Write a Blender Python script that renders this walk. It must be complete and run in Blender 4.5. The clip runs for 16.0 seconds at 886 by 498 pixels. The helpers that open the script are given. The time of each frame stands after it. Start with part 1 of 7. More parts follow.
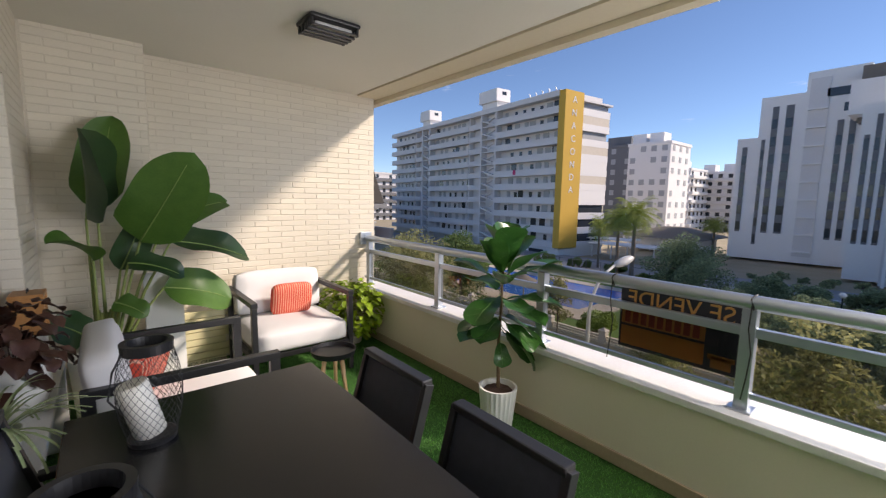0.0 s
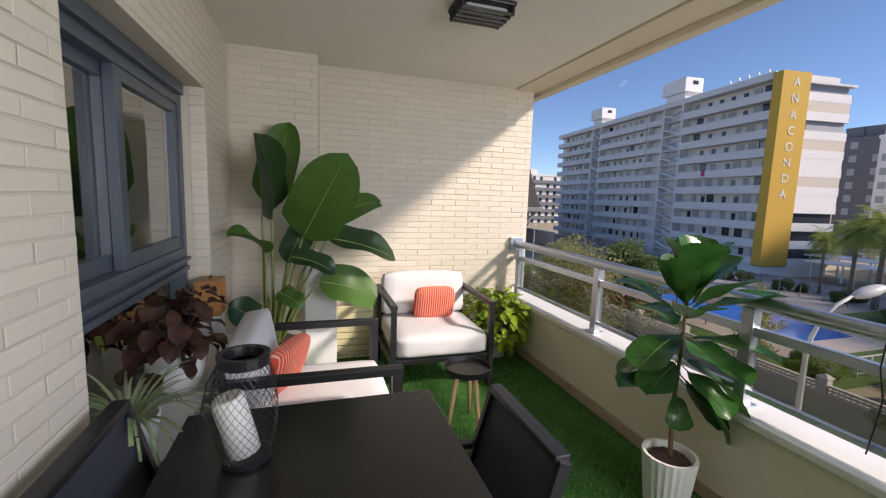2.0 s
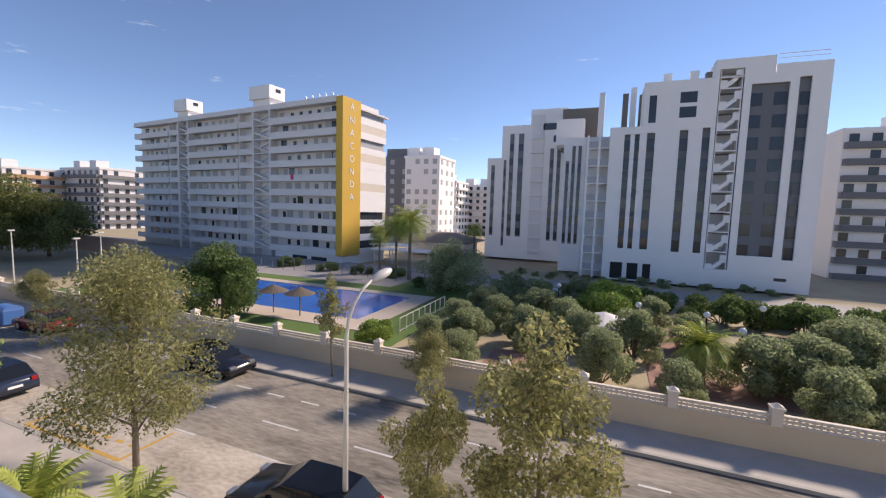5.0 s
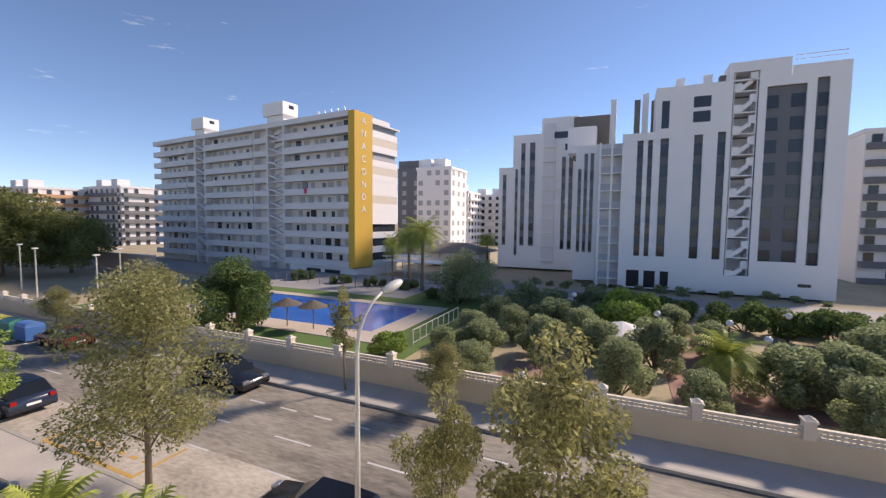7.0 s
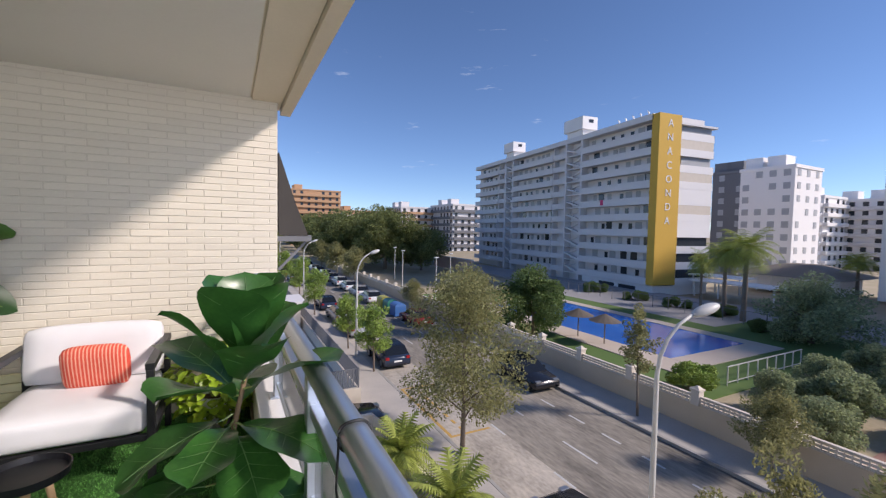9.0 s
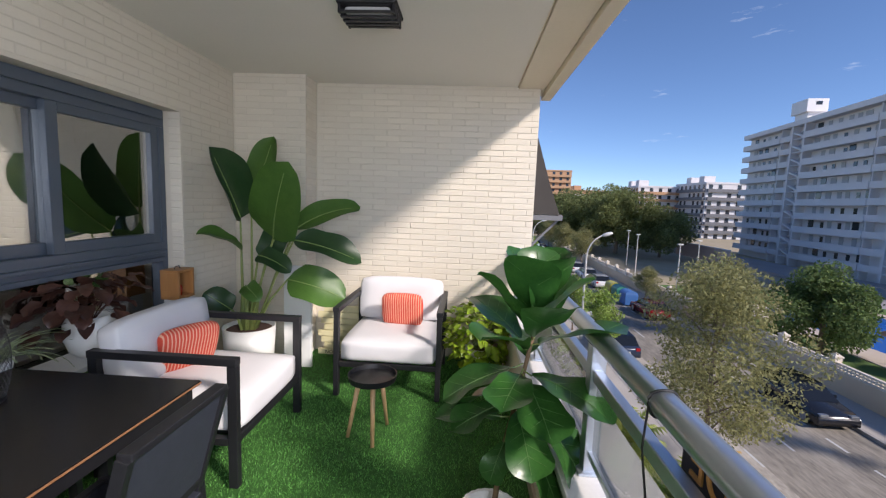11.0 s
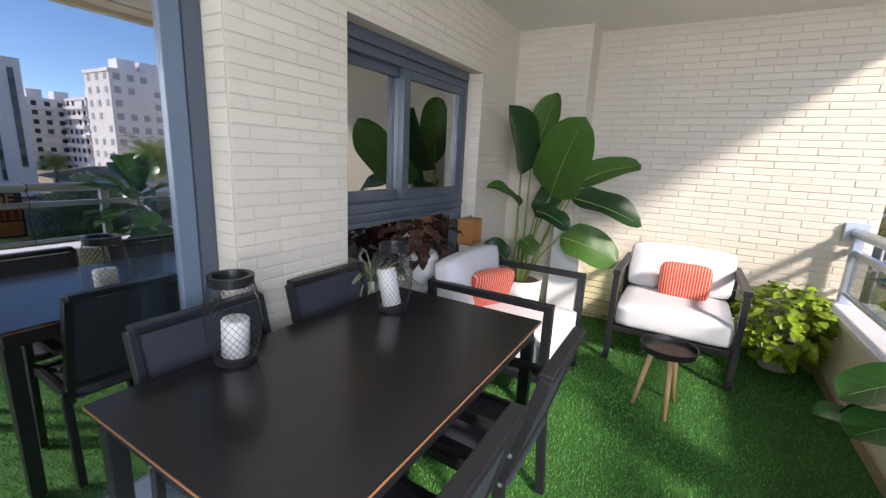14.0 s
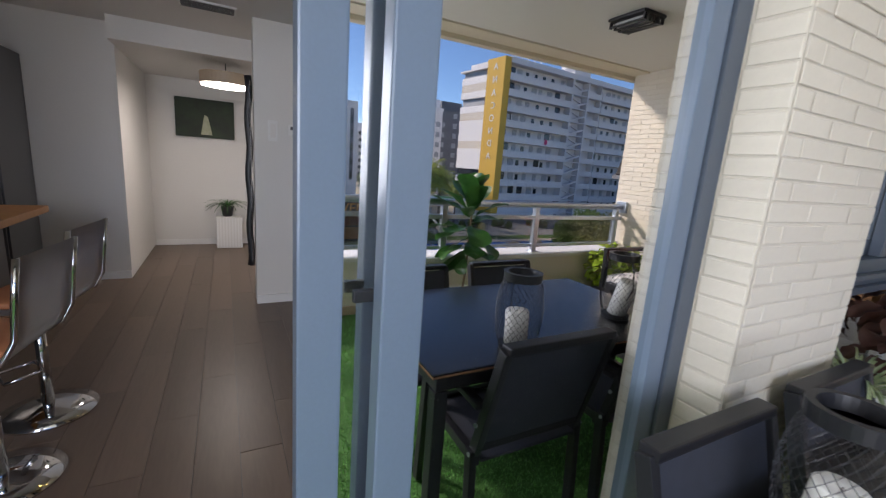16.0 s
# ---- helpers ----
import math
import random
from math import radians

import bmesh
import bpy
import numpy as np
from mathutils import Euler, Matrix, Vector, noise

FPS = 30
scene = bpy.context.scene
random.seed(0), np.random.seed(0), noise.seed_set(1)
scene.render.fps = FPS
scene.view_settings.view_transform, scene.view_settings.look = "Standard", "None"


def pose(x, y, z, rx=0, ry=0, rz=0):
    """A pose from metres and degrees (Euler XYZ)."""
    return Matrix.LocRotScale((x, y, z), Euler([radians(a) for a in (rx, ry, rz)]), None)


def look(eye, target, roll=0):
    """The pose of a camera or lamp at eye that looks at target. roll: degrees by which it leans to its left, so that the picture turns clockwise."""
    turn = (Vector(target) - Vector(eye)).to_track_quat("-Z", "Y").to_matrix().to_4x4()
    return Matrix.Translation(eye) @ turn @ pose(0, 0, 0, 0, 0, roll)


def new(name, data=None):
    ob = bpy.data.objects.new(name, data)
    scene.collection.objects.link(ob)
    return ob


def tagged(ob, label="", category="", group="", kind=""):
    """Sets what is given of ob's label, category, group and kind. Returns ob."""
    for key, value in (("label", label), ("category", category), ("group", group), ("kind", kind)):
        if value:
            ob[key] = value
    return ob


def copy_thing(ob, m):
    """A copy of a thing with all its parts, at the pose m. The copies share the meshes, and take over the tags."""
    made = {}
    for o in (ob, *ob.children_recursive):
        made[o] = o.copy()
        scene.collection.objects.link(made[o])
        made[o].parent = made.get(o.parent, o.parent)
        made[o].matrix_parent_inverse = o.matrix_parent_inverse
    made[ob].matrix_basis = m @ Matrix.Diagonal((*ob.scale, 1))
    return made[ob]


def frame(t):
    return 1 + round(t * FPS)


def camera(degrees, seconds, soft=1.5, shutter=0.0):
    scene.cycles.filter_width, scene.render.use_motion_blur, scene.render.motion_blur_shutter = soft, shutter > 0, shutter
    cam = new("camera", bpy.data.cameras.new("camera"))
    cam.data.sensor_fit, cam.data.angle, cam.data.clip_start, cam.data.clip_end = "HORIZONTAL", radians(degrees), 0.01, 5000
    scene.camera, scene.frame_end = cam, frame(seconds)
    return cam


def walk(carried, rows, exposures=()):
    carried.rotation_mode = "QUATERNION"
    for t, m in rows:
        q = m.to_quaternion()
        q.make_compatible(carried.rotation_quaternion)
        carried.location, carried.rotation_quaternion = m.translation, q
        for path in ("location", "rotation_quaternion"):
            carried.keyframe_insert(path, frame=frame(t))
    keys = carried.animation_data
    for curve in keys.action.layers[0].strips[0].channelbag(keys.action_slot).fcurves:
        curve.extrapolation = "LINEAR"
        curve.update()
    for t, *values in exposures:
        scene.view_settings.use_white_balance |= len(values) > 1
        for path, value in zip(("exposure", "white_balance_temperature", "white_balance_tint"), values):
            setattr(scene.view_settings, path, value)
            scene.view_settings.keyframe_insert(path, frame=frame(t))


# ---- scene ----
cam = camera(93.9, 16.0, 1.2, 0.12)
PATH = [
    (0, (0.362, 0.74, 1.517), (1.626, 2.272, 1.279), 1.0),
    (0.5, (0.385, 0.746, 1.532), (1.329, 2.493, 1.292), 1.3),
    (1, (0.429, 0.788, 1.516), (1.122, 2.648, 1.269), 1.6),
    (1.5, (0.484, 0.877, 1.506), (1.052, 2.779, 1.258), 1.7),
    (2, (0.634, 1.035, 1.52), (1.233, 2.927, 1.274), 1.9),
    (2.5, (0.856, 1.128, 1.52), (1.623, 2.96, 1.283), 2.1),
    (3, (1.223, 1.177, 1.521), (2.248, 2.88, 1.295), 2.4),
    (3.5, (1.552, 1.208, 1.534), (2.866, 2.701, 1.317), 2.2),
    (4, (1.88, 1.21, 1.544), (3.459, 2.419, 1.336), 2.0),
    (4.5, (2.127, 1.003, 1.582), (3.903, 1.9, 1.377), 1.7),
    (4.7, (2.233, 0.927, 1.591), (4.066, 1.7, 1.392), 2.2),
    (6.8, (2.59, 0.949, 1.569), (4.46, 1.643, 1.426), 0.6),
    (7, (2.592, 0.957, 1.555), (4.42, 1.759, 1.423), 0.6),
    (7.5, (2.598, 1.018, 1.54), (4.279, 2.096, 1.429), 0.8),
    (8, (2.592, 1.055, 1.535), (4.064, 2.405, 1.438), 0.8),
    (8.5, (2.506, 1.02, 1.539), (3.717, 2.609, 1.447), 1.0),
    (9, (2.438, 1.025, 1.545), (3.355, 2.8, 1.45), 1.1),
    (9.5, (2.361, 0.99, 1.546), (2.977, 2.89, 1.439), 1.1),
    (10, (2.288, 0.969, 1.545), (2.622, 2.937, 1.42), 1.0),
    (10.2, (2.26, 0.962, 1.543), (2.5, 2.945, 1.40), 1.1),
    (12.3, (2.039, 0.914, 1.514), (1.471, 2.805, 1.194), 2.7),
    (12.5, (1.997, 0.908, 1.491), (1.375, 2.78, 1.161), 2.4),
    (13, (1.913, 0.876, 1.496), (1.153, 2.688, 1.122), 2.6),
    (13.5, (1.715, 0.839, 1.466), (0.857, 2.602, 1.071), 2.7),
    (14, (1.576, 0.772, 1.466), (0.598, 2.462, 1.032), 2.8),
    (14.5, (1.344, 0.713, 1.452), (0.165, 2.267, 1.009), 3.8),
    (15, (1.061, 0.696, 1.447), (-0.333, 2.065, 1.018), 4.2),
    (15.5, (0.836, 0.63, 1.46), (-0.738, 1.787, 1.036), 4.2),
    (16, (0.546, 0.582, 1.42), (-1.182, 1.506, 1.02), 4.3),
]
walk(cam, [(t, look(eye, target, roll)) for t, eye, target, roll in PATH],
     [(0, 1.32, 7000, 17), (2.5, 1.26, 6750, 17), (3.5, 1.18, 6650, 17), (4.5, 1.42, 7300, 19), (7.5, 1.42, 7350, 19), (9.0, 1.14, 6400, 18), (10.2, 1.22, 6350, 17), (12.3, 1.30, 6300, 17), (14.5, 1.60, 6400, 17), (16, 1.66, 6500, 17)])

# ---- world, sun, fill lamp added in the open side ----
world = bpy.data.worlds.new("world")
scene.world = world
world.use_nodes = True
wn = world.node_tree
wn.nodes.clear()
SUN_EL, SUN_AZ = radians(34), radians(128)      # compass angle from +y, clockwise
sky = wn.nodes.new("ShaderNodeTexSky")
sky.sky_type = "NISHITA"
sky.sun_disc = False
sky.sun_elevation, sky.sun_rotation = SUN_EL, SUN_AZ
sky.air_density, sky.dust_density, sky.ozone_density = 0.72, 0.0, 5.0
bgn = wn.nodes.new("ShaderNodeBackground")
bgn.inputs[1].default_value = 0.067
won = wn.nodes.new("ShaderNodeOutputWorld")
wn.links.new(bgn.outputs[0], won.inputs[0])
# thin high clouds on the sky
wtc = wn.nodes.new("ShaderNodeTexCoord")
wmap = wn.nodes.new("ShaderNodeMapping")
wmap.inputs["Scale"].default_value = (2.6, 1.9, 15.0)
wno = wn.nodes.new("ShaderNodeTexNoise")
wno.inputs["Scale"].default_value, wno.inputs["Detail"].default_value, wno.inputs["Roughness"].default_value = 2.4, 8.0, 0.62
wra = wn.nodes.new("ShaderNodeMapRange")
wra.inputs["From Min"].default_value, wra.inputs["From Max"].default_value, wra.inputs["To Max"].default_value = 0.655, 0.82, 0.55
wmx = wn.nodes.new("ShaderNodeMix")
wmx.data_type = "RGBA"
wmx.inputs[7].default_value = (7.5, 7.8, 8.2, 1)
wn.links.new(wtc.outputs["Generated"], wmap.inputs["Vector"])
wn.links.new(wmap.outputs[0], wno.inputs["Vector"])
wn.links.new(wno.outputs[0], wra.inputs["Value"])
wn.links.new(wra.outputs[0], wmx.inputs[0])
wn.links.new(sky.outputs[0], wmx.inputs[6])
wn.links.new(wmx.outputs[2], bgn.inputs[0])

sun = new("sun", bpy.data.lights.new("sun", "SUN"))
sun.data.energy, sun.data.angle, sun.data.color = 2.1, radians(6.5), (1.0, 0.91, 0.80)
sun_from = Vector((math.sin(SUN_AZ) * math.cos(SUN_EL), math.cos(SUN_AZ) * math.cos(SUN_EL), math.sin(SUN_EL)))
sun.matrix_basis = look(sun_from * 60, (0, 0, 0))

# unseen fill lamp added behind the walker, standing in for sky light through the open side
side = new("open_side_fill", bpy.data.lights.new("open_side_fill", "AREA"))
side.data.shape, side.data.size, side.data.size_y, side.data.energy, side.data.color = "RECTANGLE", 1.9, 1.35, 42.0, (0.86, 0.92, 1.0)
side.matrix_basis = look((2.84, -0.85, 1.75), (0.0, 1.9, 1.05))


# ---- materials ----
def mat(name, col, rough=0.6, col2=None, scale=8.0, fine=60.0, bump=0.0, metal=0.0, vary=0.0, spec=0.5, streak=None, amount=0.5, dist=0.01):
    """A node material: two colours mixed by a large and a fine noise, relief from the fine one, and a shade of its own for each object."""
    m = bpy.data.materials.new(name)
    m.use_nodes = True
    nt = m.node_tree
    b = nt.nodes["Principled BSDF"]
    b.inputs["Roughness"].default_value = rough
    b.inputs["Metallic"].default_value = metal
    b.inputs["Specular IOR Level"].default_value = spec
    tc = nt.nodes.new("ShaderNodeTexCoord")
    vec = tc.outputs["Object"]
    if streak:
        mp = nt.nodes.new("ShaderNodeMapping")
        mp.inputs["Scale"].default_value = streak
        nt.links.new(vec, mp.inputs["Vector"])
        vec = mp.outputs[0]
    big, small = nt.nodes.new("ShaderNodeTexNoise"), nt.nodes.new("ShaderNodeTexNoise")
    for n, s in ((big, scale), (small, fine)):
        n.inputs["Scale"].default_value, n.inputs["Detail"].default_value = s, 5.0
        nt.links.new(vec, n.inputs["Vector"])
    add = nt.nodes.new("ShaderNodeMath")
    add.operation = "MULTIPLY_ADD"
    add.inputs[1].default_value = 0.45
    nt.links.new(small.outputs[0], add.inputs[0])
    half = nt.nodes.new("ShaderNodeMath")
    half.operation = "MULTIPLY"
    half.inputs[1].default_value = 0.55
    nt.links.new(big.outputs[0], half.inputs[0])
    nt.links.new(half.outputs[0], add.inputs[2])
    ramp = nt.nodes.new("ShaderNodeMapRange")
    ramp.inputs["From Min"].default_value, ramp.inputs["From Max"].default_value = 0.5 - 0.22, 0.5 + 0.22
    nt.links.new(add.outputs[0], ramp.inputs["Value"])
    mix = nt.nodes.new("ShaderNodeMix")
    mix.data_type = "RGBA"
    c2 = col2 if col2 else tuple(c * (1 - 0.22 * amount) for c in col)
    mix.inputs[6].default_value, mix.inputs[7].default_value = (*col, 1), (*c2, 1)
    nt.links.new(ramp.outputs[0], mix.inputs[0])
    out = mix.outputs[2]
    if vary:
        info = nt.nodes.new("ShaderNodeObjectInfo")
        vr = nt.nodes.new("ShaderNodeMapRange")
        vr.inputs["To Min"].default_value, vr.inputs["To Max"].default_value = 1 - vary, 1 + vary
        nt.links.new(info.outputs["Random"], vr.inputs["Value"])
        hsv = nt.nodes.new("ShaderNodeHueSaturation")
        nt.links.new(vr.outputs[0], hsv.inputs["Value"])
        nt.links.new(out, hsv.inputs["Color"])
        out = hsv.outputs[0]
    nt.links.new(out, b.inputs["Base Color"])
    if bump:
        bp = nt.nodes.new("ShaderNodeBump")
        bp.inputs["Strength"].default_value, bp.inputs["Distance"].default_value = bump, dist
        nt.links.new(add.outputs[0], bp.inputs["Height"])
        nt.links.new(bp.outputs[0], b.inputs["Normal"])
    return m


def leaf_mat(name, col, col2, rough=0.4, vary=0.15, scale=14.0, through_light=0.25):
    m = mat(name, col, rough, col2, scale, 90.0, 0.15, vary=0.0, dist=0.003)
    nt = m.node_tree
    b = nt.nodes["Principled BSDF"]
    geo = nt.nodes.new("ShaderNodeNewGeometry")
    vr = nt.nodes.new("ShaderNodeMapRange")
    vr.inputs["To Min"].default_value, vr.inputs["To Max"].default_value = 1 - vary, 1 + vary
    nt.links.new(geo.outputs["Random Per Island"], vr.inputs["Value"])
    hsv = nt.nodes.new("ShaderNodeHueSaturation")
    nt.links.new(vr.outputs[0], hsv.inputs["Value"])
    nt.links.new(b.inputs["Base Color"].links[0].from_socket, hsv.inputs["Color"])
    nt.links.new(hsv.outputs[0], b.inputs["Base Color"])
    tr = nt.nodes.new("ShaderNodeBsdfTranslucent")
    nt.links.new(hsv.outputs[0], tr.inputs["Color"])
    ms = nt.nodes.new("ShaderNodeMixShader")
    ms.inputs[0].default_value = through_light
    o = nt.nodes["Material Output"]
    nt.links.new(b.outputs[0], ms.inputs[1])
    nt.links.new(tr.outputs[0], ms.inputs[2])
    nt.links.new(ms.outputs[0], o.inputs[0])
    return m


def glass_mat(name, tint=(0.9, 0.95, 0.95), mirror=0.12, gloss=(1, 1, 1), thin=False):
    """Flat glazing: clear with a Fresnel reflection, no bending of the view."""
    m = bpy.data.materials.new(name)
    m.use_nodes = True
    nt = m.node_tree
    nt.nodes.clear()
    o = nt.nodes.new("ShaderNodeOutputMaterial")
    t, g, ms, fr = (nt.nodes.new("ShaderNode" + k) for k in ("BsdfTransparent", "BsdfGlossy", "MixShader", "Fresnel"))
    t.inputs[0].default_value = (*tint, 1)
    g.inputs["Roughness"].default_value, g.inputs[0].default_value = 0.01, (*gloss, 1)
    fr.inputs[0].default_value = 1.5
    ad = nt.nodes.new("ShaderNodeMath")
    ad.inputs[1].default_value = mirror
    if thin:
        lw, pw = nt.nodes.new("ShaderNodeLayerWeight"), nt.nodes.new("ShaderNodeMath")
        pw.operation, pw.inputs[1].default_value = "POWER", 4.0
        nt.links.new(lw.outputs["Facing"], pw.inputs[0])
        nt.links.new(pw.outputs[0], ad.inputs[0])
    else:
        nt.links.new(fr.outputs[0], ad.inputs[0])
    nt.links.new(ad.outputs[0], ms.inputs[0])
    nt.links.new(t.outputs[0], ms.inputs[1])
    nt.links.new(g.outputs[0], ms.inputs[2])
    nt.links.new(ms.outputs[0], o.inputs[0])
    return m


def glow(name, col, power):
    m = mat(name, col, 0.5)
    b = m.node_tree.nodes["Principled BSDF"]
    b.inputs["Emission Color"].default_value, b.inputs["Emission Strength"].default_value = (*col, 1), power
    return m


M_BRICK = mat("cream_painted_brick", (0.74, 0.675, 0.56), 0.62, (0.69, 0.63, 0.52), 5, 70, 0.35, vary=0.035, dist=0.006)
M_JOINT = mat("cream_painted_joint", (0.70, 0.635, 0.525), 0.75, (0.64, 0.58, 0.475), 6, 80, 0.4, dist=0.006)
M_PLASTER = mat("cream_plaster", (0.76, 0.70, 0.57), 0.8, (0.71, 0.65, 0.52), 2.5, 90, 0.12, dist=0.004)
M_CEIL = mat("white_ceiling_paint", (0.80, 0.77, 0.70), 0.85, (0.76, 0.73, 0.66), 1.2, 60, 0.06, dist=0.004)
M_TRIM = mat("beige_edge_profile", (0.76, 0.68, 0.53), 0.55, (0.70, 0.62, 0.48), 3, 40, 0.1)
M_LEDGE = mat("white_stone_coping", (0.80, 0.78, 0.76), 0.45, (0.70, 0.68, 0.66), 4, 60, 0.1, dist=0.003)
M_SKIRT = mat("tan_skirting_tile", (0.48, 0.38, 0.27), 0.4, (0.40, 0.31, 0.22), 6, 60, 0.1)
M_ALU = mat("brushed_aluminium", (0.54, 0.58, 0.64), 0.36, (0.47, 0.51, 0.57), 2, 150, 0.04, metal=0.85, streak=(1, 0.05, 1))
M_FRAME = mat("slate_grey_aluminium", (0.085, 0.105, 0.135), 0.33, (0.072, 0.09, 0.115), 3, 120, 0.03)
# door leaves: the sky's reflection put into a lighter, bluer base colour
M_DOORF = mat("sky_tinted_aluminium", (0.145, 0.19, 0.255), 0.32, (0.13, 0.17, 0.225), 3, 120, 0.03)
M_GLASS = glass_mat("window_glass", (0.80, 0.84, 0.82), 0.30)
M_DOORG = glass_mat("door_glass", (0.50, 0.55, 0.55), 0.55)
M_RAILG = glass_mat("smoked_rail_glass", (0.74, 0.74, 0.72), 0.03, (0.6, 0.6, 0.6), True)
M_BLACK = mat("black_powder_coat", (0.011, 0.011, 0.013), 0.42, (0.016, 0.016, 0.019), 10, 200, 0.05)
M_TOP = mat("black_laminate", (0.010, 0.0095, 0.010), 0.23, (0.014, 0.0135, 0.014), 3, 220, 0.015, spec=0.5)
M_EDGE = mat("copper_brown_edge", (0.36, 0.17, 0.08), 0.5, (0.24, 0.11, 0.05), 14, 80, 0.1)
M_SLING = mat("charcoal_sling_mesh", (0.024, 0.027, 0.038), 0.6, (0.036, 0.040, 0.055), 30, 380, 0.5, dist=0.002)
M_WHITEF = mat("white_outdoor_fabric", (0.72, 0.71, 0.72), 0.85, (0.66, 0.65, 0.66), 5, 260, 0.35, dist=0.003)
M_GRASSB = mat("turf_backing", (0.035, 0.13, 0.018), 0.9, (0.025, 0.09, 0.012), 5, 90, 0.5)
M_OAK = mat("pale_oak", (0.58, 0.38, 0.20), 0.5, (0.46, 0.29, 0.14), 6, 40, 0.1, streak=(1, 1, 0.12))
M_WOODBOX = mat("honey_wood", (0.48, 0.23, 0.08), 0.45, (0.36, 0.16, 0.05), 6, 40, 0.1, streak=(1, 1, 0.15))
M_POT = mat("white_glazed_pot", (0.80, 0.80, 0.77), 0.35, (0.74, 0.74, 0.70), 4, 60, 0.05)
M_SOIL = mat("dark_bark_soil", (0.055, 0.030, 0.022), 0.95, (0.10, 0.05, 0.035), 30, 90, 1.0, dist=0.02)
M_CANDLE = mat("white_wax", (0.85, 0.83, 0.78), 0.5, (0.80, 0.78, 0.72), 6, 60, 0.03)
M_STEM = mat("woody_stem", (0.20, 0.13, 0.07), 0.8, (0.13, 0.08, 0.04), 12, 80, 0.5)
M_STEMG = mat("green_stem", (0.16, 0.24, 0.06), 0.5, (0.30, 0.33, 0.10), 7, 60, 0.2)
M_BANANA = leaf_mat("banana_leaf", (0.055, 0.135, 0.022), (0.085, 0.185, 0.032), 0.42)
M_BANANAD = leaf_mat("dark_banana_leaf", (0.020, 0.060, 0.020), (0.032, 0.080, 0.024), 0.35)
M_FIGVEIN = mat("fig_leaf_vein", (0.10, 0.20, 0.06), 0.45)
M_VEIN = mat("pale_leaf_vein", (0.22, 0.32, 0.09), 0.45)
M_FIG = leaf_mat("fig_leaf", (0.020, 0.080, 0.016), (0.045, 0.140, 0.026), 0.30, 0.55)
M_BUSH = leaf_mat("lime_bush_leaf", (0.21, 0.34, 0.022), (0.34, 0.46, 0.035), 0.4, 0.45)
M_BEGONIA = leaf_mat("wine_begonia_leaf", (0.055, 0.022, 0.018), (0.10, 0.045, 0.030), 0.4, 0.35)
M_SPIDER = leaf_mat("spider_plant_leaf", (0.22, 0.33, 0.14), (0.50, 0.55, 0.34), 0.4, 0.2)
M_DARK = mat("black_rubber", (0.012, 0.012, 0.012), 0.6)
M_WHITE = mat("white_paint", (0.80, 0.80, 0.79), 0.6, (0.76, 0.76, 0.75), 2, 60, 0.05)


def stripe_mat():
    """Coral cushion cloth with narrow pale stripes."""
    m = mat("coral_striped_cloth", (0.70, 0.085, 0.045), 0.85, (0.62, 0.07, 0.04), 6, 240, 0.3, dist=0.002)
    nt = m.node_tree
    b = nt.nodes["Principled BSDF"]
    src = b.inputs["Base Color"].links[0].from_socket
    tc = nt.nodes.new("ShaderNodeTexCoord")
    wv = nt.nodes.new("ShaderNodeTexWave")
    wv.inputs["Scale"].default_value = 16.0
    nt.links.new(tc.outputs["Object"], wv.inputs["Vector"])
    mr = nt.nodes.new("ShaderNodeMapRange")
    mr.inputs["From Min"].default_value, mr.inputs["From Max"].default_value = 0.70, 0.80
    nt.links.new(wv.outputs[1], mr.inputs["Value"])
    mx = nt.nodes.new("ShaderNodeMix")
    mx.data_type = "RGBA"
    mx.inputs[7].default_value = (0.80, 0.42, 0.30, 1)
    nt.links.new(mr.outputs[0], mx.inputs[0])
    nt.links.new(src, mx.inputs[6])
    nt.links.new(mx.outputs[2], b.inputs["Base Color"])
    return m


M_CORAL = stripe_mat()


# ---- mesh helpers ----
def link(name, bm, material, smooth=False):
    me = bpy.data.meshes.new(name)
    bm.to_mesh(me)
    bm.free()
    me.materials.append(material)
    if smooth:
        me.shade_smooth()
    return new(name, me)


def part(name, bm, material, parent, label="", smooth=False):
    ob = link(name, bm, material, smooth)
    ob.parent = parent
    return tagged(ob, label)


def thing(name, label, category, group="", m=None):
    e = new(name)
    e.empty_display_size = 0.1
    if m is not None:
        e.matrix_basis = m
    return tagged(e, label, category, group)


def structure(name, bm, material, label="", smooth=False):
    return tagged(link(name, bm, material, smooth), label, "", "", "structure")


def box(bm, x0, y0, z0, x1, y1, z1, bevel=0.0, m=None):
    v = bmesh.ops.create_cube(bm, size=1)["verts"]
    bmesh.ops.scale(bm, vec=(x1 - x0, y1 - y0, z1 - z0), verts=v)
    bmesh.ops.translate(bm, vec=((x0 + x1) / 2, (y0 + y1) / 2, (z0 + z1) / 2), verts=v)
    if bevel:
        es = list({e for q in v for e in q.link_edges})
        r = bmesh.ops.bevel(bm, geom=es, offset=bevel, segments=2, affect="EDGES", profile=0.6)
        v = list({q for f in r["faces"] for q in f.verts} | {q for q in v if q.is_valid})
    if m is not None:
        bmesh.ops.transform(bm, matrix=m, verts=v)
    return bm


def boxes(*rows, bevel=0.0):
    bm = bmesh.new()
    for r in rows:
        box(bm, *r, bevel=bevel)
    return bm


def rod(bm, p, q, r0, r1=None, n=12, caps=True):
    """A tapered round bar from p to q."""
    p, q = Vector(p), Vector(q)
    d = q - p
    m = Matrix.Translation((p + q) / 2) @ d.to_track_quat("Z", "Y").to_matrix().to_4x4()
    bmesh.ops.create_cone(bm, cap_ends=caps, segments=n, radius1=r0, radius2=r0 if r1 is None else r1, depth=d.length, matrix=m)
    return bm


